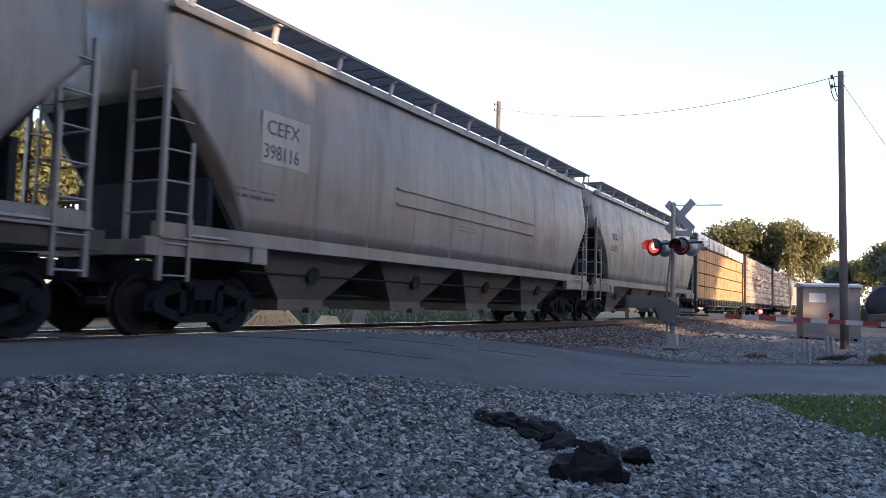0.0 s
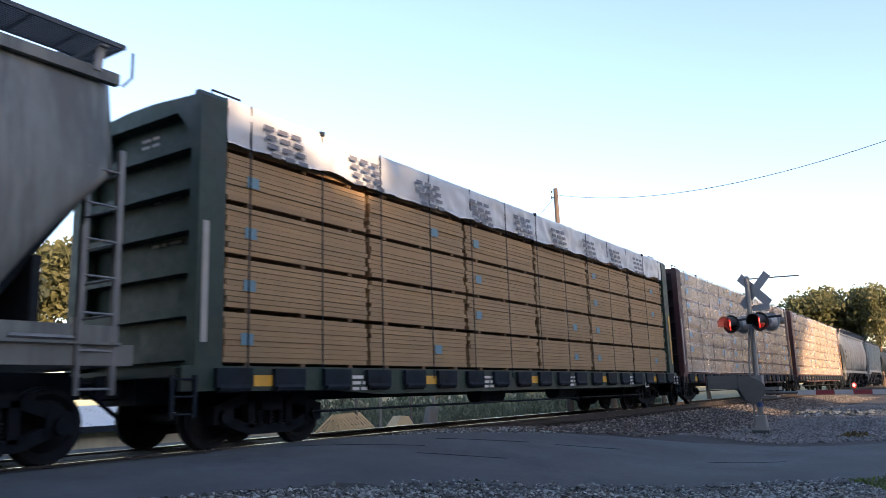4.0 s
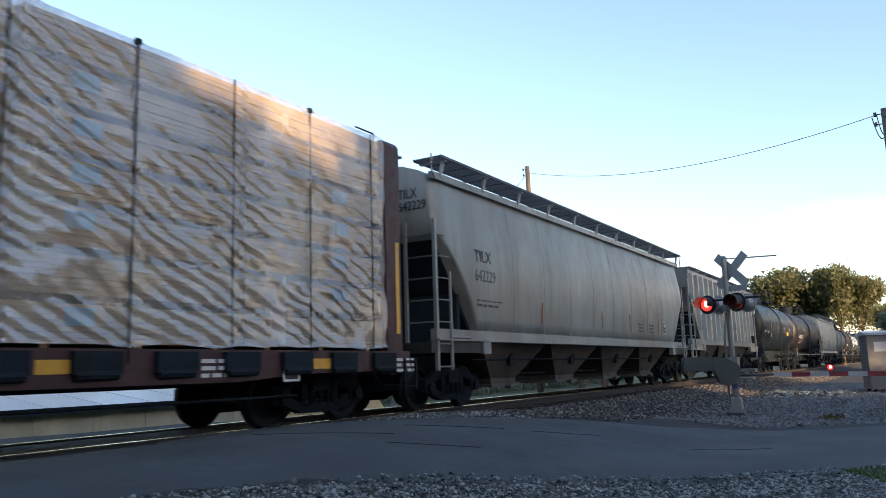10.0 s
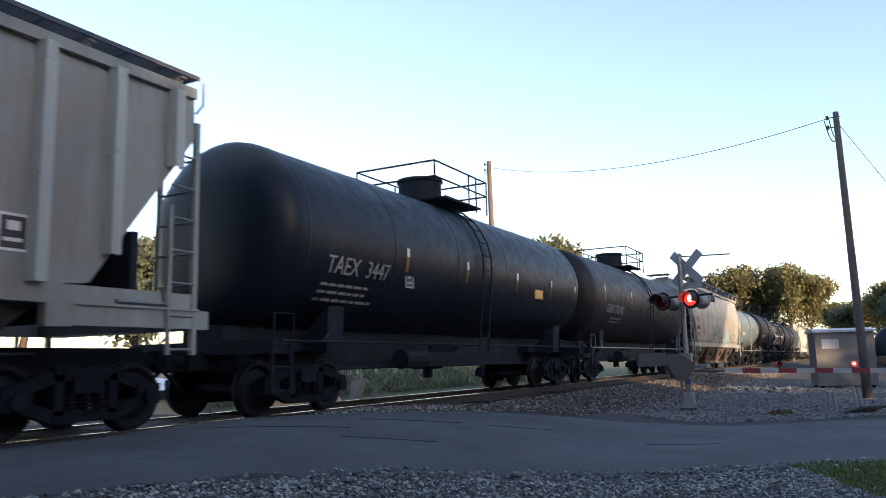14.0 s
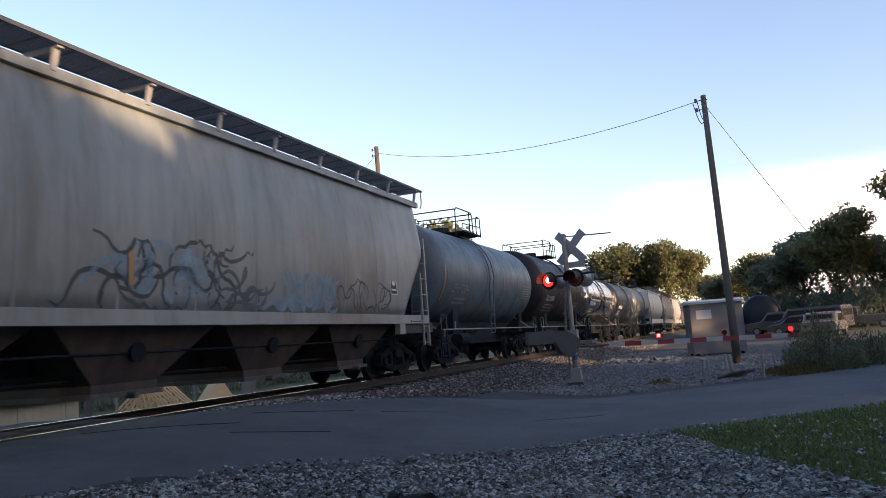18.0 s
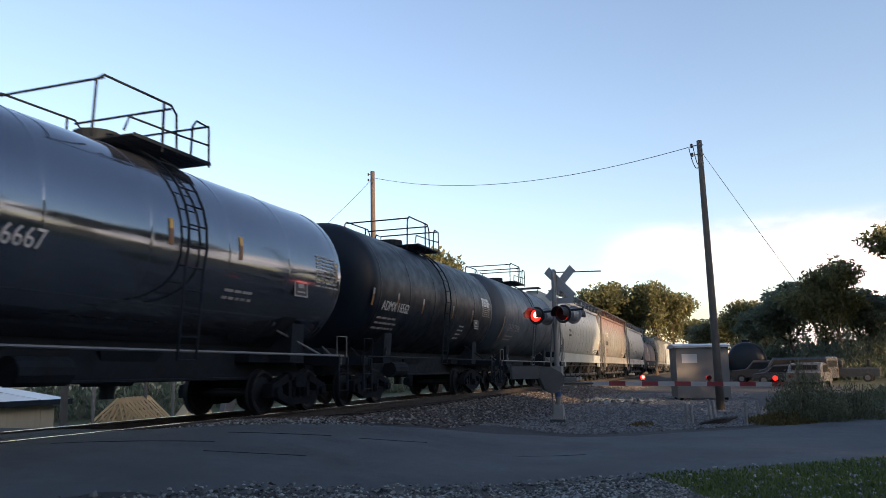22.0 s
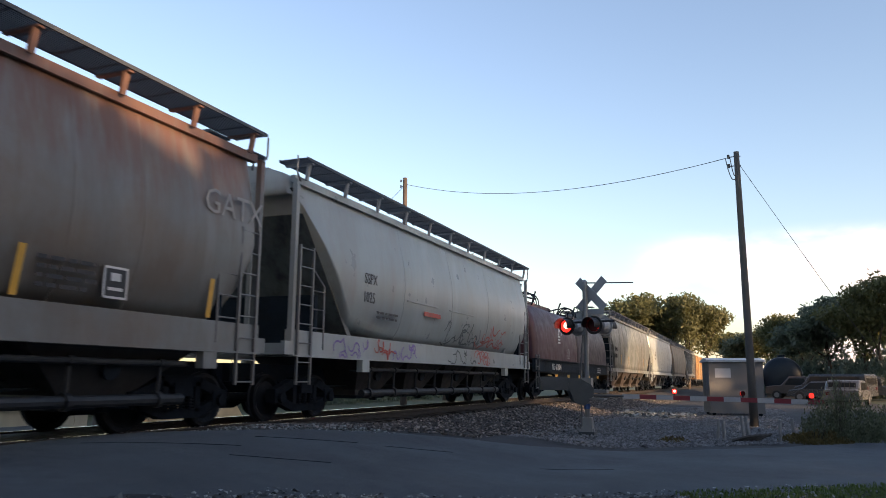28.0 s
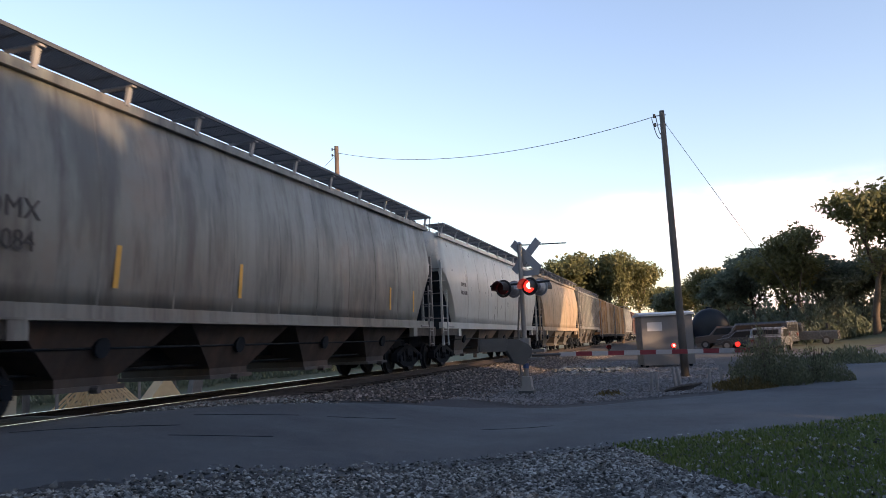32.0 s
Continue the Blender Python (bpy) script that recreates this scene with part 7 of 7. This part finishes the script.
# ---- the train, front to rear: distance of each car's front and rear coupling line along the track at the start
def build_train():
    cars = []

    def add(car, a, b, load=None):
        cars.append((car, (a + b) / 2))
        if load:
            cars.append((load, (a + b) / 2))
        return car
    c = add(hopper("hopper_car", 18.0, M_GREY, "grimy grey covered hopper car with yellowed end"), -12.4, 5.6)
    c = add(hopper("hopper_car", 18.8, M_GREY, "grimy grey covered hopper car with four discharge bays", end_mat=M_GREY), 5.6, 24.4)
    bm = bmesh.new()
    box(bm, 1.553, 1.562, -7.1, -5.95, 2.62, 3.42)
    part("repaint_patch", bm, M_LITE, c, "paler repainted panel")
    lettering("CEFX", 0.24, M_PAINTB, c, 1.566, -7.0, 3.08)
    lettering("398116", 0.24, M_PAINTB, c, 1.566, -7.05, 2.70, 0.85)
    bars(c, M_GRAFT, 1.55, -0.5, 2.30, 1.0, 2, 0.03, 0.09, seed=3)
    bars(c, M_PAINTB, 1.53, -7.6, 2.2, 0.9, 2, seed=4)
    for z in (2.45, 2.75):
        bm = bmesh.new()
        box(bm, 1.55, 1.60, -3.2, 4.0, z, z + 0.035)
        part("side_strip", bm, M_GREY, c)
    c = add(hopper("hopper_car", 18.5, M_GRIMY, "streaked grey covered hopper car with rust runs", end_mat=M_GREY, marks=('TILX', '638097')), 24.4, 42.9)
    lettering("TILX", 0.25, M_PAINTB, c, 1.557, -7.0, 3.0)
    lettering("638097", 0.25, M_PAINTB, c, 1.557, -7.15, 2.58, 0.85)
    reflector(c, 1.55, -7.35, 2.2, 0.75, M_RUSTRUN, 0.05)
    bars(c, M_PAINTB, 1.53, -6.4, 2.6, 1.4, 3, seed=5)
    for y in (-5.2, 1.0, 5.2):
        reflector(c, 1.545, y, 2.0, 0.5, M_BOX)
    c = add(centerbeam("centerbeam_car", 20.7, M_GREEN, "green centerbeam flat car"), 42.9, 63.6, lumber_load("lumber_load", 20.7, "bare tan lumber bundles capped with white printed wrap", False, 3))
    c = add(centerbeam("centerbeam_car", 21.7, M_MAROON, "maroon centerbeam flat car"), 63.6, 85.3, lumber_load("lumber_load", 21.7, "lumber bundles wrapped in creased milky plastic", True, 5))
    c = add(centerbeam("centerbeam_car", 21.5, M_MAROON, "maroon centerbeam flat car", "AOK"), 85.3, 106.8, lumber_load("lumber_load", 21.5, "lumber bundles wrapped in creased milky plastic", True, 9))
    c = add(hopper("hopper_car", 19.2, M_LITE, "grey streaked covered hopper car with dark chutes", chute_mat=M_CHUTEB, marks=('TILX', '642229')), 106.8, 126.0)
    lettering("TILX", 0.26, M_PAINTB, c, 1.557, -7.65, 2.95)
    lettering("642229", 0.26, M_PAINTB, c, 1.557, -7.65, 2.55, 0.85)
    bars(c, M_PAINTB, 1.53, -7.55, 2.3, 1.2, 3, seed=6)
    for y in (-4.4, -0.3, 2.2, 5.3):
        reflector(c, 1.55, y, 1.78, 0.5, M_BOX, 0.05)
    for y in (3.1, 4.3):
        bars(c, M_PAINTB, 1.545, y, 2.05, 0.5, 3, seed=7)
    framed_panel(c, 1.535, 5.95, 1.8, 0.35, 0.4, M_PAINTW, M_PAINTB)
    c = add(hopper("hopper_car", 15.6, M_LITE, "light grey ribbed covered hopper car with dark chutes", kind="ribbed", chute_mat=M_CHUTEB, bays=3, ribs=15, rise=0.16, end_mat=M_LITE, top=4.44, sill=1.68), 126.0, 141.6)
    for y in (-3.47, 3.11):
        bm = bmesh.new()
        rod(bm, (1.47, y, 2.72), (1.478, y, 2.72), 0.19, 20)
        rd = part("round_badge", bm, M_GRAFR, c, "round red and white badge")
        bm = bmesh.new()
        rod(bm, (1.478, y, 2.72), (1.482, y, 2.72), 0.14, 20)
        part("badge_face", bm, M_PAINTW, rd)
    for y in (-4.0, -1.45, 1.2, 3.5):
        reflector(c, 1.605, y, 1.78, 0.55)
    for y in (-5.3, -1.3, 0.9, 3.9):
        bars(c, M_PAINTB, 1.476, y, 2.5, 0.4, 4, seed=8)
    bm = bmesh.new()
    box(bm, 1.475, 1.481, -5.35, -4.85, 2.75, 3.02)
    part("repaint_patch", bm, M_PAINTW, c)
    framed_panel(c, 1.476, 4.6, 2.0, 0.35, 0.4, M_PAINTW, M_PAINTB)

    R, zc = 1.59, 2.93
    c = add(tank_car("tank_car", 15.2, M_BLACKT, "matt black tank car with a boxed valve dome", R, zc, "box"), 142.2, 157.4)
    tank_letters(c, "TAEX  3447", 0.30, R, zc, -5.9, 2.28, M_PAINTG)
    tank_bars(c, R, zc, -5.9, 2.12, 1.7, 3, M_PAINTG, 11)
    for y in (-3.5, -0.94, 1.86, 4.27, 6.3):
        tank_strip(c, R, zc, y, 2.5, 2.95, M_PAINTW)
    bm = bmesh.new()
    box(bm, 1.53, 1.56, 3.15, 3.7, 2.40, 2.66)
    part("placard", bm, M_YELLOW, c, "yellow placard")
    framed_panel(c, 1.50, -3.45, 2.2, 0.32, 0.34, M_PAINTG, M_PAINTB)
    c = add(tank_car("tank_car", 16.6, M_BROWNT, "brownish black tank car", R, zc, "box"), 157.4, 174.0)
    tank_letters(c, "GBRX 702005", 0.30, R, zc, -6.1, 2.35, M_PAINTG)
    tank_bars(c, R, zc, -5.4, 2.2, 1.6, 2, M_PAINTG, 12)
    for y in (-6.4, -3.0, 0.7, 3.2, 5.6):
        tank_strip(c, R, zc, y, 2.75, 3.25, M_PAINTW)
    tank_bars(c, R, zc, 6.0, 2.9, 1.2, 5, M_PAINTG, 52, 0.03, 0.09)
    c = add(hopper("hopper_car", 18.6, M_LITE, "light grey covered hopper car with blue graffiti", chute_mat=M_CHUTEB, marks=('TILX', '645980')), 174.0, 192.6)
    lettering("TILX", 0.26, M_PAINTB, c, 1.565, -7.5, 2.62)
    lettering("645980", 0.26, M_PAINTB, c, 1.56, -7.55, 2.2, 0.85)
    bars(c, M_PAINTB, 1.535, -7.5, 2.05, 1.2, 2, seed=14)
    def flank(zz):
        return float(np.interp(zz, (1.5, 1.78, 2.35, 2.87), (1.47, 1.50, 1.55, 1.56)))
    scribble(c, flank, -2.4, 1.62, 2.5, 0.85, M_GRAFD, 21, 11, 0.03)
    scribble(c, flank, -2.3, 1.66, 2.2, 0.7, M_GRAFL, 22, 9, 0.05)
    scribble(c, flank, 0.2, 1.62, 1.3, 0.6, M_GRAFT, 45, 6, 0.03)
    scribble(c, flank, 1.5, 1.62, 2.2, 0.65, M_GRAFL, 23, 10, 0.05)
    scribble(c, flank, 1.6, 1.62, 2.0, 0.6, M_GRAFB, 24, 6, 0.02)
    scribble(c, flank, 4.2, 1.65, 2.2, 0.6, M_GRAFD, 25, 9, 0.018)
    for y in (-7.85, -5.45, -2.25):
        reflector(c, 1.545, y, 1.85, 0.55, M_BOX)
    framed_panel(c, 1.54, 6.3, 2.0, 0.4, 0.42, M_PAINTW, M_PAINTB)
    R, zc = 1.54, 2.90
    c = add(tank_car("tank_car", 12.0, M_SLATET, "blue-grey tank car with faded lettering", R, zc, off=-0.7), 192.6, 204.6)
    tank_letters(c, "SPRX 2094", 0.26, R, zc, -4.3, 2.25, M_PAINTG)
    tank_bars(c, R, zc, -3.9, 2.1, 1.0, 2, M_PAINTG, 15)
    tank_strip(c, R, zc, -5.1, 2.0, 3.0, M_BOX, 0.12)
    for y in (1.05, 3.0):
        tank_strip(c, R, zc, y, 2.5, 2.9, M_BOX, 0.08)
    tank_bars(c, R, zc, 3.7, 2.75, 1.1, 6, M_PAINTG, 51, 0.03, 0.09)
    R, zc = 1.61, 3.01
    c = add(tank_car("tank_car", 11.6, M_BROWNT, "brownish black tank car with white stencilling", R, zc), 204.6, 216.2)
    tank_letters(c, "TILX 170594", 0.24, R, zc, -4.05, 2.3, M_PAINTW)
    tank_bars(c, R, zc, -3.9, 2.15, 1.6, 3, M_PAINTG, 16)
    for y in (-4.35, -0.8, 0.6, 2.2, 3.4, 4.6):
        tank_strip(c, R, zc, y, 2.95, 3.35, M_PAINTW)
    tank_bars(c, R, zc, 3.95, 3.45, 1.1, 9, M_PAINTG, 53, 0.04, 0.085)
    tank_bars(c, R, zc, 2.3, 2.35, 1.0, 4, M_PAINTG, 54, 0.035, 0.09)
    tank_bars(c, R, zc, 1.0, 2.2, 0.7, 4, M_PAINTG, 17)
    R, zc = 1.57, 2.82
    c = add(tank_car("tank_car", 11.8, M_GLOSST, "glossy black tank car that mirrors the sky", R, zc), 216.1, 227.9)
    tank_letters(c, "ADMX 16667", 0.26, R, zc, -4.6, 2.3, M_PAINTW)
    tank_bars(c, R, zc, -4.6, 2.12, 1.2, 2, M_PAINTG, 18)
    tank_bars(c, R, zc, 1.0, 2.2, 0.9, 2, M_PAINTG, 19)
    for y in (-4.4, -0.6, 1.2, 4.7):
        tank_strip(c, R, zc, y, 2.7, 3.1, M_YELLOW)
    tank_bars(c, R, zc, 3.9, 3.15, 1.0, 9, M_PAINTG, 55, 0.035, 0.075)
    framed_panel(c, 1.53, 3.1, 2.25, 0.5, 0.32, M_PAINTG, M_PAINTB)
    R, zc = 1.60, 2.88
    c = add(tank_car("tank_car", 11.8, M_BLACKT, "black tank car with white lettering", R, zc), 227.9, 239.7)
    tank_letters(c, "ADMX 16562", 0.24, R, zc, -4.55, 2.28, M_PAINTW)
    tank_bars(c, R, zc, -4.6, 2.12, 1.3, 3, M_PAINTG, 24)
    for y in (-5.2, -3.7, -1.92, 0.62, 2.59):
        tank_strip(c, R, zc, y, 2.35, 2.75, M_PAINTG)
    tank_bars(c, R, zc, 3.7, 3.25, 0.9, 3, M_PAINTW, 56, 0.09, 0.10)
    tank_bars(c, R, zc, 3.7, 2.93, 0.9, 5, M_PAINTG, 57, 0.03, 0.07)
    framed_panel(c, 1.53, 2.9, 2.15, 0.5, 0.32, M_PAINTG, M_PAINTB)
    tank_bars(c, R, zc, 1.6, 2.2, 0.5, 4, M_PAINTW, 25)
    c = add(tank_car("tank_car", 11.4, M_GREYT, "slate grey tank car with a ladder at its middle", 1.61, 2.98), 239.7, 251.1)
    R, zc = 1.61, 2.98
    tank_letters(c, "GATX 73564", 0.27, R, zc, -4.2, 2.3, M_PAINTG)
    tank_bars(c, R, zc, -4.1, 2.12, 1.1, 2, M_PAINTG, 26)
    tank_strip(c, R, zc, -4.95, 2.0, 2.8, M_BOX, 0.12)
    c = add(hopper("hopper_car", 15.8, M_WHITE, "off-white covered hopper car with a deep side sill", chute_mat=M_CHUTED, kind="tub", low_sill=True, sill=1.62, ribs=10, top=4.50, rise=0.36), 251.1, 266.9)
    bars(c, M_PAINTB, 1.555, -4.8, 2.95, 0.7, 2, 0.12, 0.25, seed=27)
    framed_panel(c, 1.50, 3.6, 1.72, 0.45, 0.4, M_PAINTW, M_PAINTB)
    bars(c, M_PAINTB, 1.48, 4.4, 2.0, 1.5, 4, seed=28)
    reflector(c, 1.5, 6.3, 1.75, 0.7, M_BOX, 0.1)
    c = add(hopper("hopper_car", 16.2, M_RUSTY, "rust-streaked grey covered hopper car", chute_mat=M_CHUTED, kind="tub", low_sill=True, sill=1.62, ribs=10, top=4.54, rise=0.36), 266.9, 283.1)
    lettering("VTGX", 0.34, M_PAINTW, c, 1.562, -6.2, 3.05)
    lettering("560087", 0.32, M_PAINTB, c, 1.562, -6.35, 2.45, 0.95)
    bars(c, M_PAINTB, 1.53, -6.0, 2.2, 0.9, 3, seed=29)
    for y in (-6.4, 2.85, 6.2):
        reflector(c, 1.52, y, 1.68, 0.6, lean=0.08)
    framed_panel(c, 1.50, 4.2, 1.78, 0.42, 0.42, M_PAINTW, M_PAINTB)
    bars(c, M_PAINTB, 1.50, 3.2, 2.2, 0.9, 4, seed=30)
    lettering("GATX", 0.40, M_PAINTG, c, 1.545, 6.0, 3.3)
    c = add(hopper("hopper_car", 16.8, M_WHITE, "off-white smooth-sided hopper car with graffiti on its sill", kind="tub", low_sill=True, sill=1.62, ribs=4, top=4.50, rise=0.36, chute_mat=M_CHUTED, cut=(2.7, 2.4)), 283.1, 299.9)
    lettering("SSPX", 0.24, M_PAINTB, c, 1.565, -5.25, 2.8, 0.85)
    lettering("1025", 0.24, M_PAINTB, c, 1.565, -5.3, 2.4, 0.85)
    bars(c, M_PAINTB, 1.54, -4.6, 2.25, 1.2, 2, seed=31)
    bm = bmesh.new()
    box(bm, 1.555, 1.562, -2.0, -0.9, 2.35, 2.46)
    part("red_stencil", bm, M_GRAFR, c)
    for y, w, mt, sd in ((-6.4, 1.4, M_GRAFV, 32), (-4.7, 1.0, M_GRAFR, 33), (-3.4, 1.0, M_GRAFV, 34), (0.3, 1.6, M_GRAFD, 35), (2.2, 0.6, M_GRAFR, 36), (2.9, 0.5, M_GRAFR, 37)):
        scribble(c, lambda zz: 1.512, y, 1.22, w, 0.36, mt, sd, 5, 0.018)

    def belly(zz):
        return float(np.interp(zz, (1.62, 1.97, 2.42, 2.87), (1.18, 1.40, 1.52, 1.56)))
    scribble(c, belly, 0.2, 1.80, 2.4, 0.55, M_GRAFT, 91, 9, 0.020)
    scribble(c, belly, 3.0, 1.85, 1.1, 0.6, M_GRAFR, 92, 5, 0.024)
    scribble(c, belly, 4.4, 1.85, 0.7, 0.45, M_GRAFR, 93, 4, 0.022)
    for sy in (-3.0, -0.2):
        bm = bmesh.new()
        box(bm, 1.5, 1.565, sy, sy + 1.9, 2.62, 2.645)
        part("weld_strip", bm, M_WHITE, c)
    c = add(coil_car("coil_car", 16.9, "black coil car with two rounded dark red hoods"), 299.9, 316.8)
    lettering("NS  612004", 0.27, M_PAINTW, c, 1.515, -5.35, 1.2, 0.9)
    bars(c, M_PAINTG, 1.512, 4.6, 1.42, 0.9, 3, 0.05, 0.1, seed=37)
    logo(c, 1.475, -3.7, 2.45)
    graffiti(c, 1.475, -2.4, 1.7, 0.6, 0.5, M_PAINTG, 38)
    c = add(hopper("hopper_car", 19.2, M_GRIMY, "grimy pale grey covered hopper car with yellow markers", chute_mat=M_CHUTEB, marks=('ADMX', '636084')), 316.8, 336.0)
    lettering("ADMX", 0.27, M_PAINTB, c, 1.565, -8.0, 2.55)
    lettering("636084", 0.27, M_PAINTB, c, 1.56, -8.0, 2.15, 0.9)
    bars(c, M_PAINTB, 1.54, -6.2, 2.45, 2.2, 1, seed=39)
    for y in (-5.6, -2.4, 5.1, 7.0):
        reflector(c, 1.545, y, 1.78, 0.62, M_YELLOW, 0.08)
    c = add(hopper("hopper_car", 18.5, M_WHITE, "off-white covered hopper car", bays=4), 336.0, 354.5)
    bars(c, M_PAINTB, 1.555, -6.5, 3.0, 0.8, 2, 0.14, 0.3, seed=40)
    c = add(hopper("hopper_car", 17.5, M_DKTAN, "tan covered hopper car", bays=3), 354.5, 372.0)
    c = add(hopper("hopper_car", 16.0, M_GREY, "dark grey ribbed covered hopper car", kind="ribbed", bays=3, top=4.44, sill=1.68), 372.0, 388.0)
    c = add(boxcar("box_car", 16.0, M_BOX, "ochre box car with a sliding door"), 388.0, 404.0)
    c = add(boxcar("box_car", 16.0, M_BOX, "ochre box car with a sliding door"), 404.0, 420.0)
    c = add(hopper("hopper_car", 17.0, M_GREY, "grey covered hopper car far back in the train", bays=3), 420.0, 437.0)
    c = add(boxcar("box_car", 16.0, M_MAROON, "dark red box car far back in the train"), 437.0, 453.0)
    return cars


def graffiti(car, x, y, z, w, h, mat, seed):
    """Sprayed loops; not letters."""
    rs = random.Random(seed)
    n = max(3, int(w / 0.5))
    g = None
    for k in range(n):
        bm = bmesh.new()
        cy, cz = y + w * (k + 0.5) / n, z + h * 0.5
        ry, rz = w / n * rs.uniform(0.4, 0.62), h * rs.uniform(0.35, 0.5)
        a0, a1 = rs.uniform(0, 3), rs.uniform(4.5, 7.5)
        lean = rs.uniform(0.0, 0.25)
        for q in (1.0, 0.5):
            rings = []
            for i in range(15):
                a = a0 + (a1 - a0) * i / 14
                wv = (0.018 + 0.02 * rs.random()) * q
                c, s = math.cos(a), math.sin(a)
                p = abs(c) ** 0.6 * (1 if c > 0 else -1), abs(s) ** 0.6 * (1 if s > 0 else -1)
                yy = lean * rz * p[1] * q
                rings.append([(x + 0.005, cy + yy + (ry * q - wv) * p[0], cz + (rz * q - wv) * p[1]), (x + 0.005, cy + yy + (ry * q + wv) * p[0], cz + (rz * q + wv) * p[1])])
            loft(bm, rings)
        o = part("spray_outline" if g else "graffiti", bm, mat, g or car, "sprayed graffiti loop")
        g = g or o
    return g


def scribble(car, xf, y, z, w, h, mat, seed, strokes=6, thick=0.022):
    """Loose sprayed strokes that follow the side; xf gives the side's x at a height."""
    rs = random.Random(seed)
    first = None
    for k in range(strokes):
        py, pz = y + w * (k + rs.random() * 0.6) / strokes, z + h * rs.uniform(0.1, 0.9)
        a, bend = rs.uniform(0, 6.283), rs.choice((-1, 1)) * rs.uniform(0.25, 0.6)
        rings = []
        for i in range(16):
            wv = thick * (0.6 + 0.6 * math.sin(math.pi * i / 15))
            nz_, ny = math.cos(a), -math.sin(a)
            lo, hi = (py - ny * wv, pz - nz_ * wv), (py + ny * wv, pz + nz_ * wv)
            rings.append([(xf(lo[1]) + 0.006, lo[0], lo[1]), (xf(hi[1]) + 0.006, hi[0], hi[1])])
            py, pz = py + math.cos(a) * h * 0.16, pz + math.sin(a) * h * 0.16
            a += bend + rs.uniform(-0.25, 0.25)
            if i % 6 == 5:
                bend = -bend
            if pz < z or pz > z + h:
                a = -a
        bm = bmesh.new()
        loft(bm, rings)
        o = part("spray_stroke" if first else "graffiti", bm, mat, first or car, "loose sprayed stroke")
        first = first or o


def logo(car, x, y, z):
    """White railway emblem drawn as arcs and bars."""
    bm = bmesh.new()
    for r in (0.22, 0.34):
        rings = []
        for i in range(12):
            a = math.pi * (0.0 + 1.05 * i / 11)
            rings.append([(x, y + (r - 0.04) * math.cos(a), z + 0.25 + (r - 0.04) * math.sin(a)), (x, y + (r + 0.04) * math.cos(a), z + 0.25 + (r + 0.04) * math.sin(a))])
        loft(bm, rings)
    for k in range(3):
        box(bm, x, x + 0.003, y - 0.42, y + 0.02, z - 0.12 + k * 0.13, z - 0.05 + k * 0.13)
    return part("emblem", bm, M_PAINTW, car, "white emblem of arcs and bars")


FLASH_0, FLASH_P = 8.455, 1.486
TRAIN = build_train()


def storage_tank(x, y):
    """A black tank lying on saddles in the yard."""
    t = thing("storage_tank", "black storage tank lying on low saddles in the yard", "storage tank", pose(x, y, gh(x, y), 0, 0, -2))
    bm = bmesh.new()
    rings = [[(r * math.cos(0.1963 * k), yy, 1.75 + 1.02 * r * math.sin(0.1963 * k)) for k in range(32)]
             for r, yy in ((0.02, -5.36), (0.8, -5.33), (1.35, -5.2), (1.58, -4.98), (1.65, -4.7), (1.65, 4.7), (1.58, 4.98), (1.35, 5.2), (0.02, 5.36))]
    loft(bm, rings, closed=True, caps=True)
    part("tank", bm, M_BLACKT, t, smooth=True)
    for yy in (-3.2, 3.2):
        bm = bmesh.new()
        plate(bm, [(-1.35, -0.1), (1.35, -0.1), (1.35, 0.95), (0.6, 0.25), (-0.6, 0.25), (-1.35, 0.95)], "y", yy - 0.2, yy + 0.2)
        part("saddle", bm, M_CONC, t)
    bm = bmesh.new()
    rod(bm, (0, -3.6, 3.35), (0, -3.6, 3.62), 0.3, 14)
    part("manway", bm, M_UNDER, t)


storage_tank(2.5, 78)


def run(t):
    """How far the train has run at t seconds."""
    return 9.43 * t + 0.00988 * t * t


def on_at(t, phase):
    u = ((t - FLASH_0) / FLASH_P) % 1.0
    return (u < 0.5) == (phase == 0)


def motions():
    for ob, s in TRAIN:
        rows = [(t, pose(XC, s - run(t), ZR)) for t in (0, 4, 8, 12, 16, 20, 24, 28, 32)]
        walk(ob, rows)
    # wheels roll while their car passes
    at = {ob: s for ob, s in TRAIN}
    for car, ws, w in WHEELS:
        if car not in at:
            continue
        y0 = at[car] + ws.parent.matrix_basis.translation.y + w
        rows, ts = [], [k / 30.0 for k in range(0, 961)]
        for t in ts:
            if t in (0.0, 32.0) or 1.0 < y0 - run(t) < 30.0:
                rows.append((t, pose(0, w, 0.425, math.degrees(run(t) / 0.425) % 360.0, 0, 0)))
        walk(ws, rows)
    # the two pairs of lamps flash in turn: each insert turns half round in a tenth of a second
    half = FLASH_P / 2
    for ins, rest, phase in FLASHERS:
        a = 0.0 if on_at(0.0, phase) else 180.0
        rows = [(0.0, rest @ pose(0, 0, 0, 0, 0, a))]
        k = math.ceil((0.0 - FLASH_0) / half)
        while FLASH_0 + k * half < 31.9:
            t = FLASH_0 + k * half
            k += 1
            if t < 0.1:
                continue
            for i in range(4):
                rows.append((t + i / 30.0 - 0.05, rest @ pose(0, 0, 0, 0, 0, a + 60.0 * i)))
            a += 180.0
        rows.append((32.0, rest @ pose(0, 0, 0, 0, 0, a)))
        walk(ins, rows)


motions()
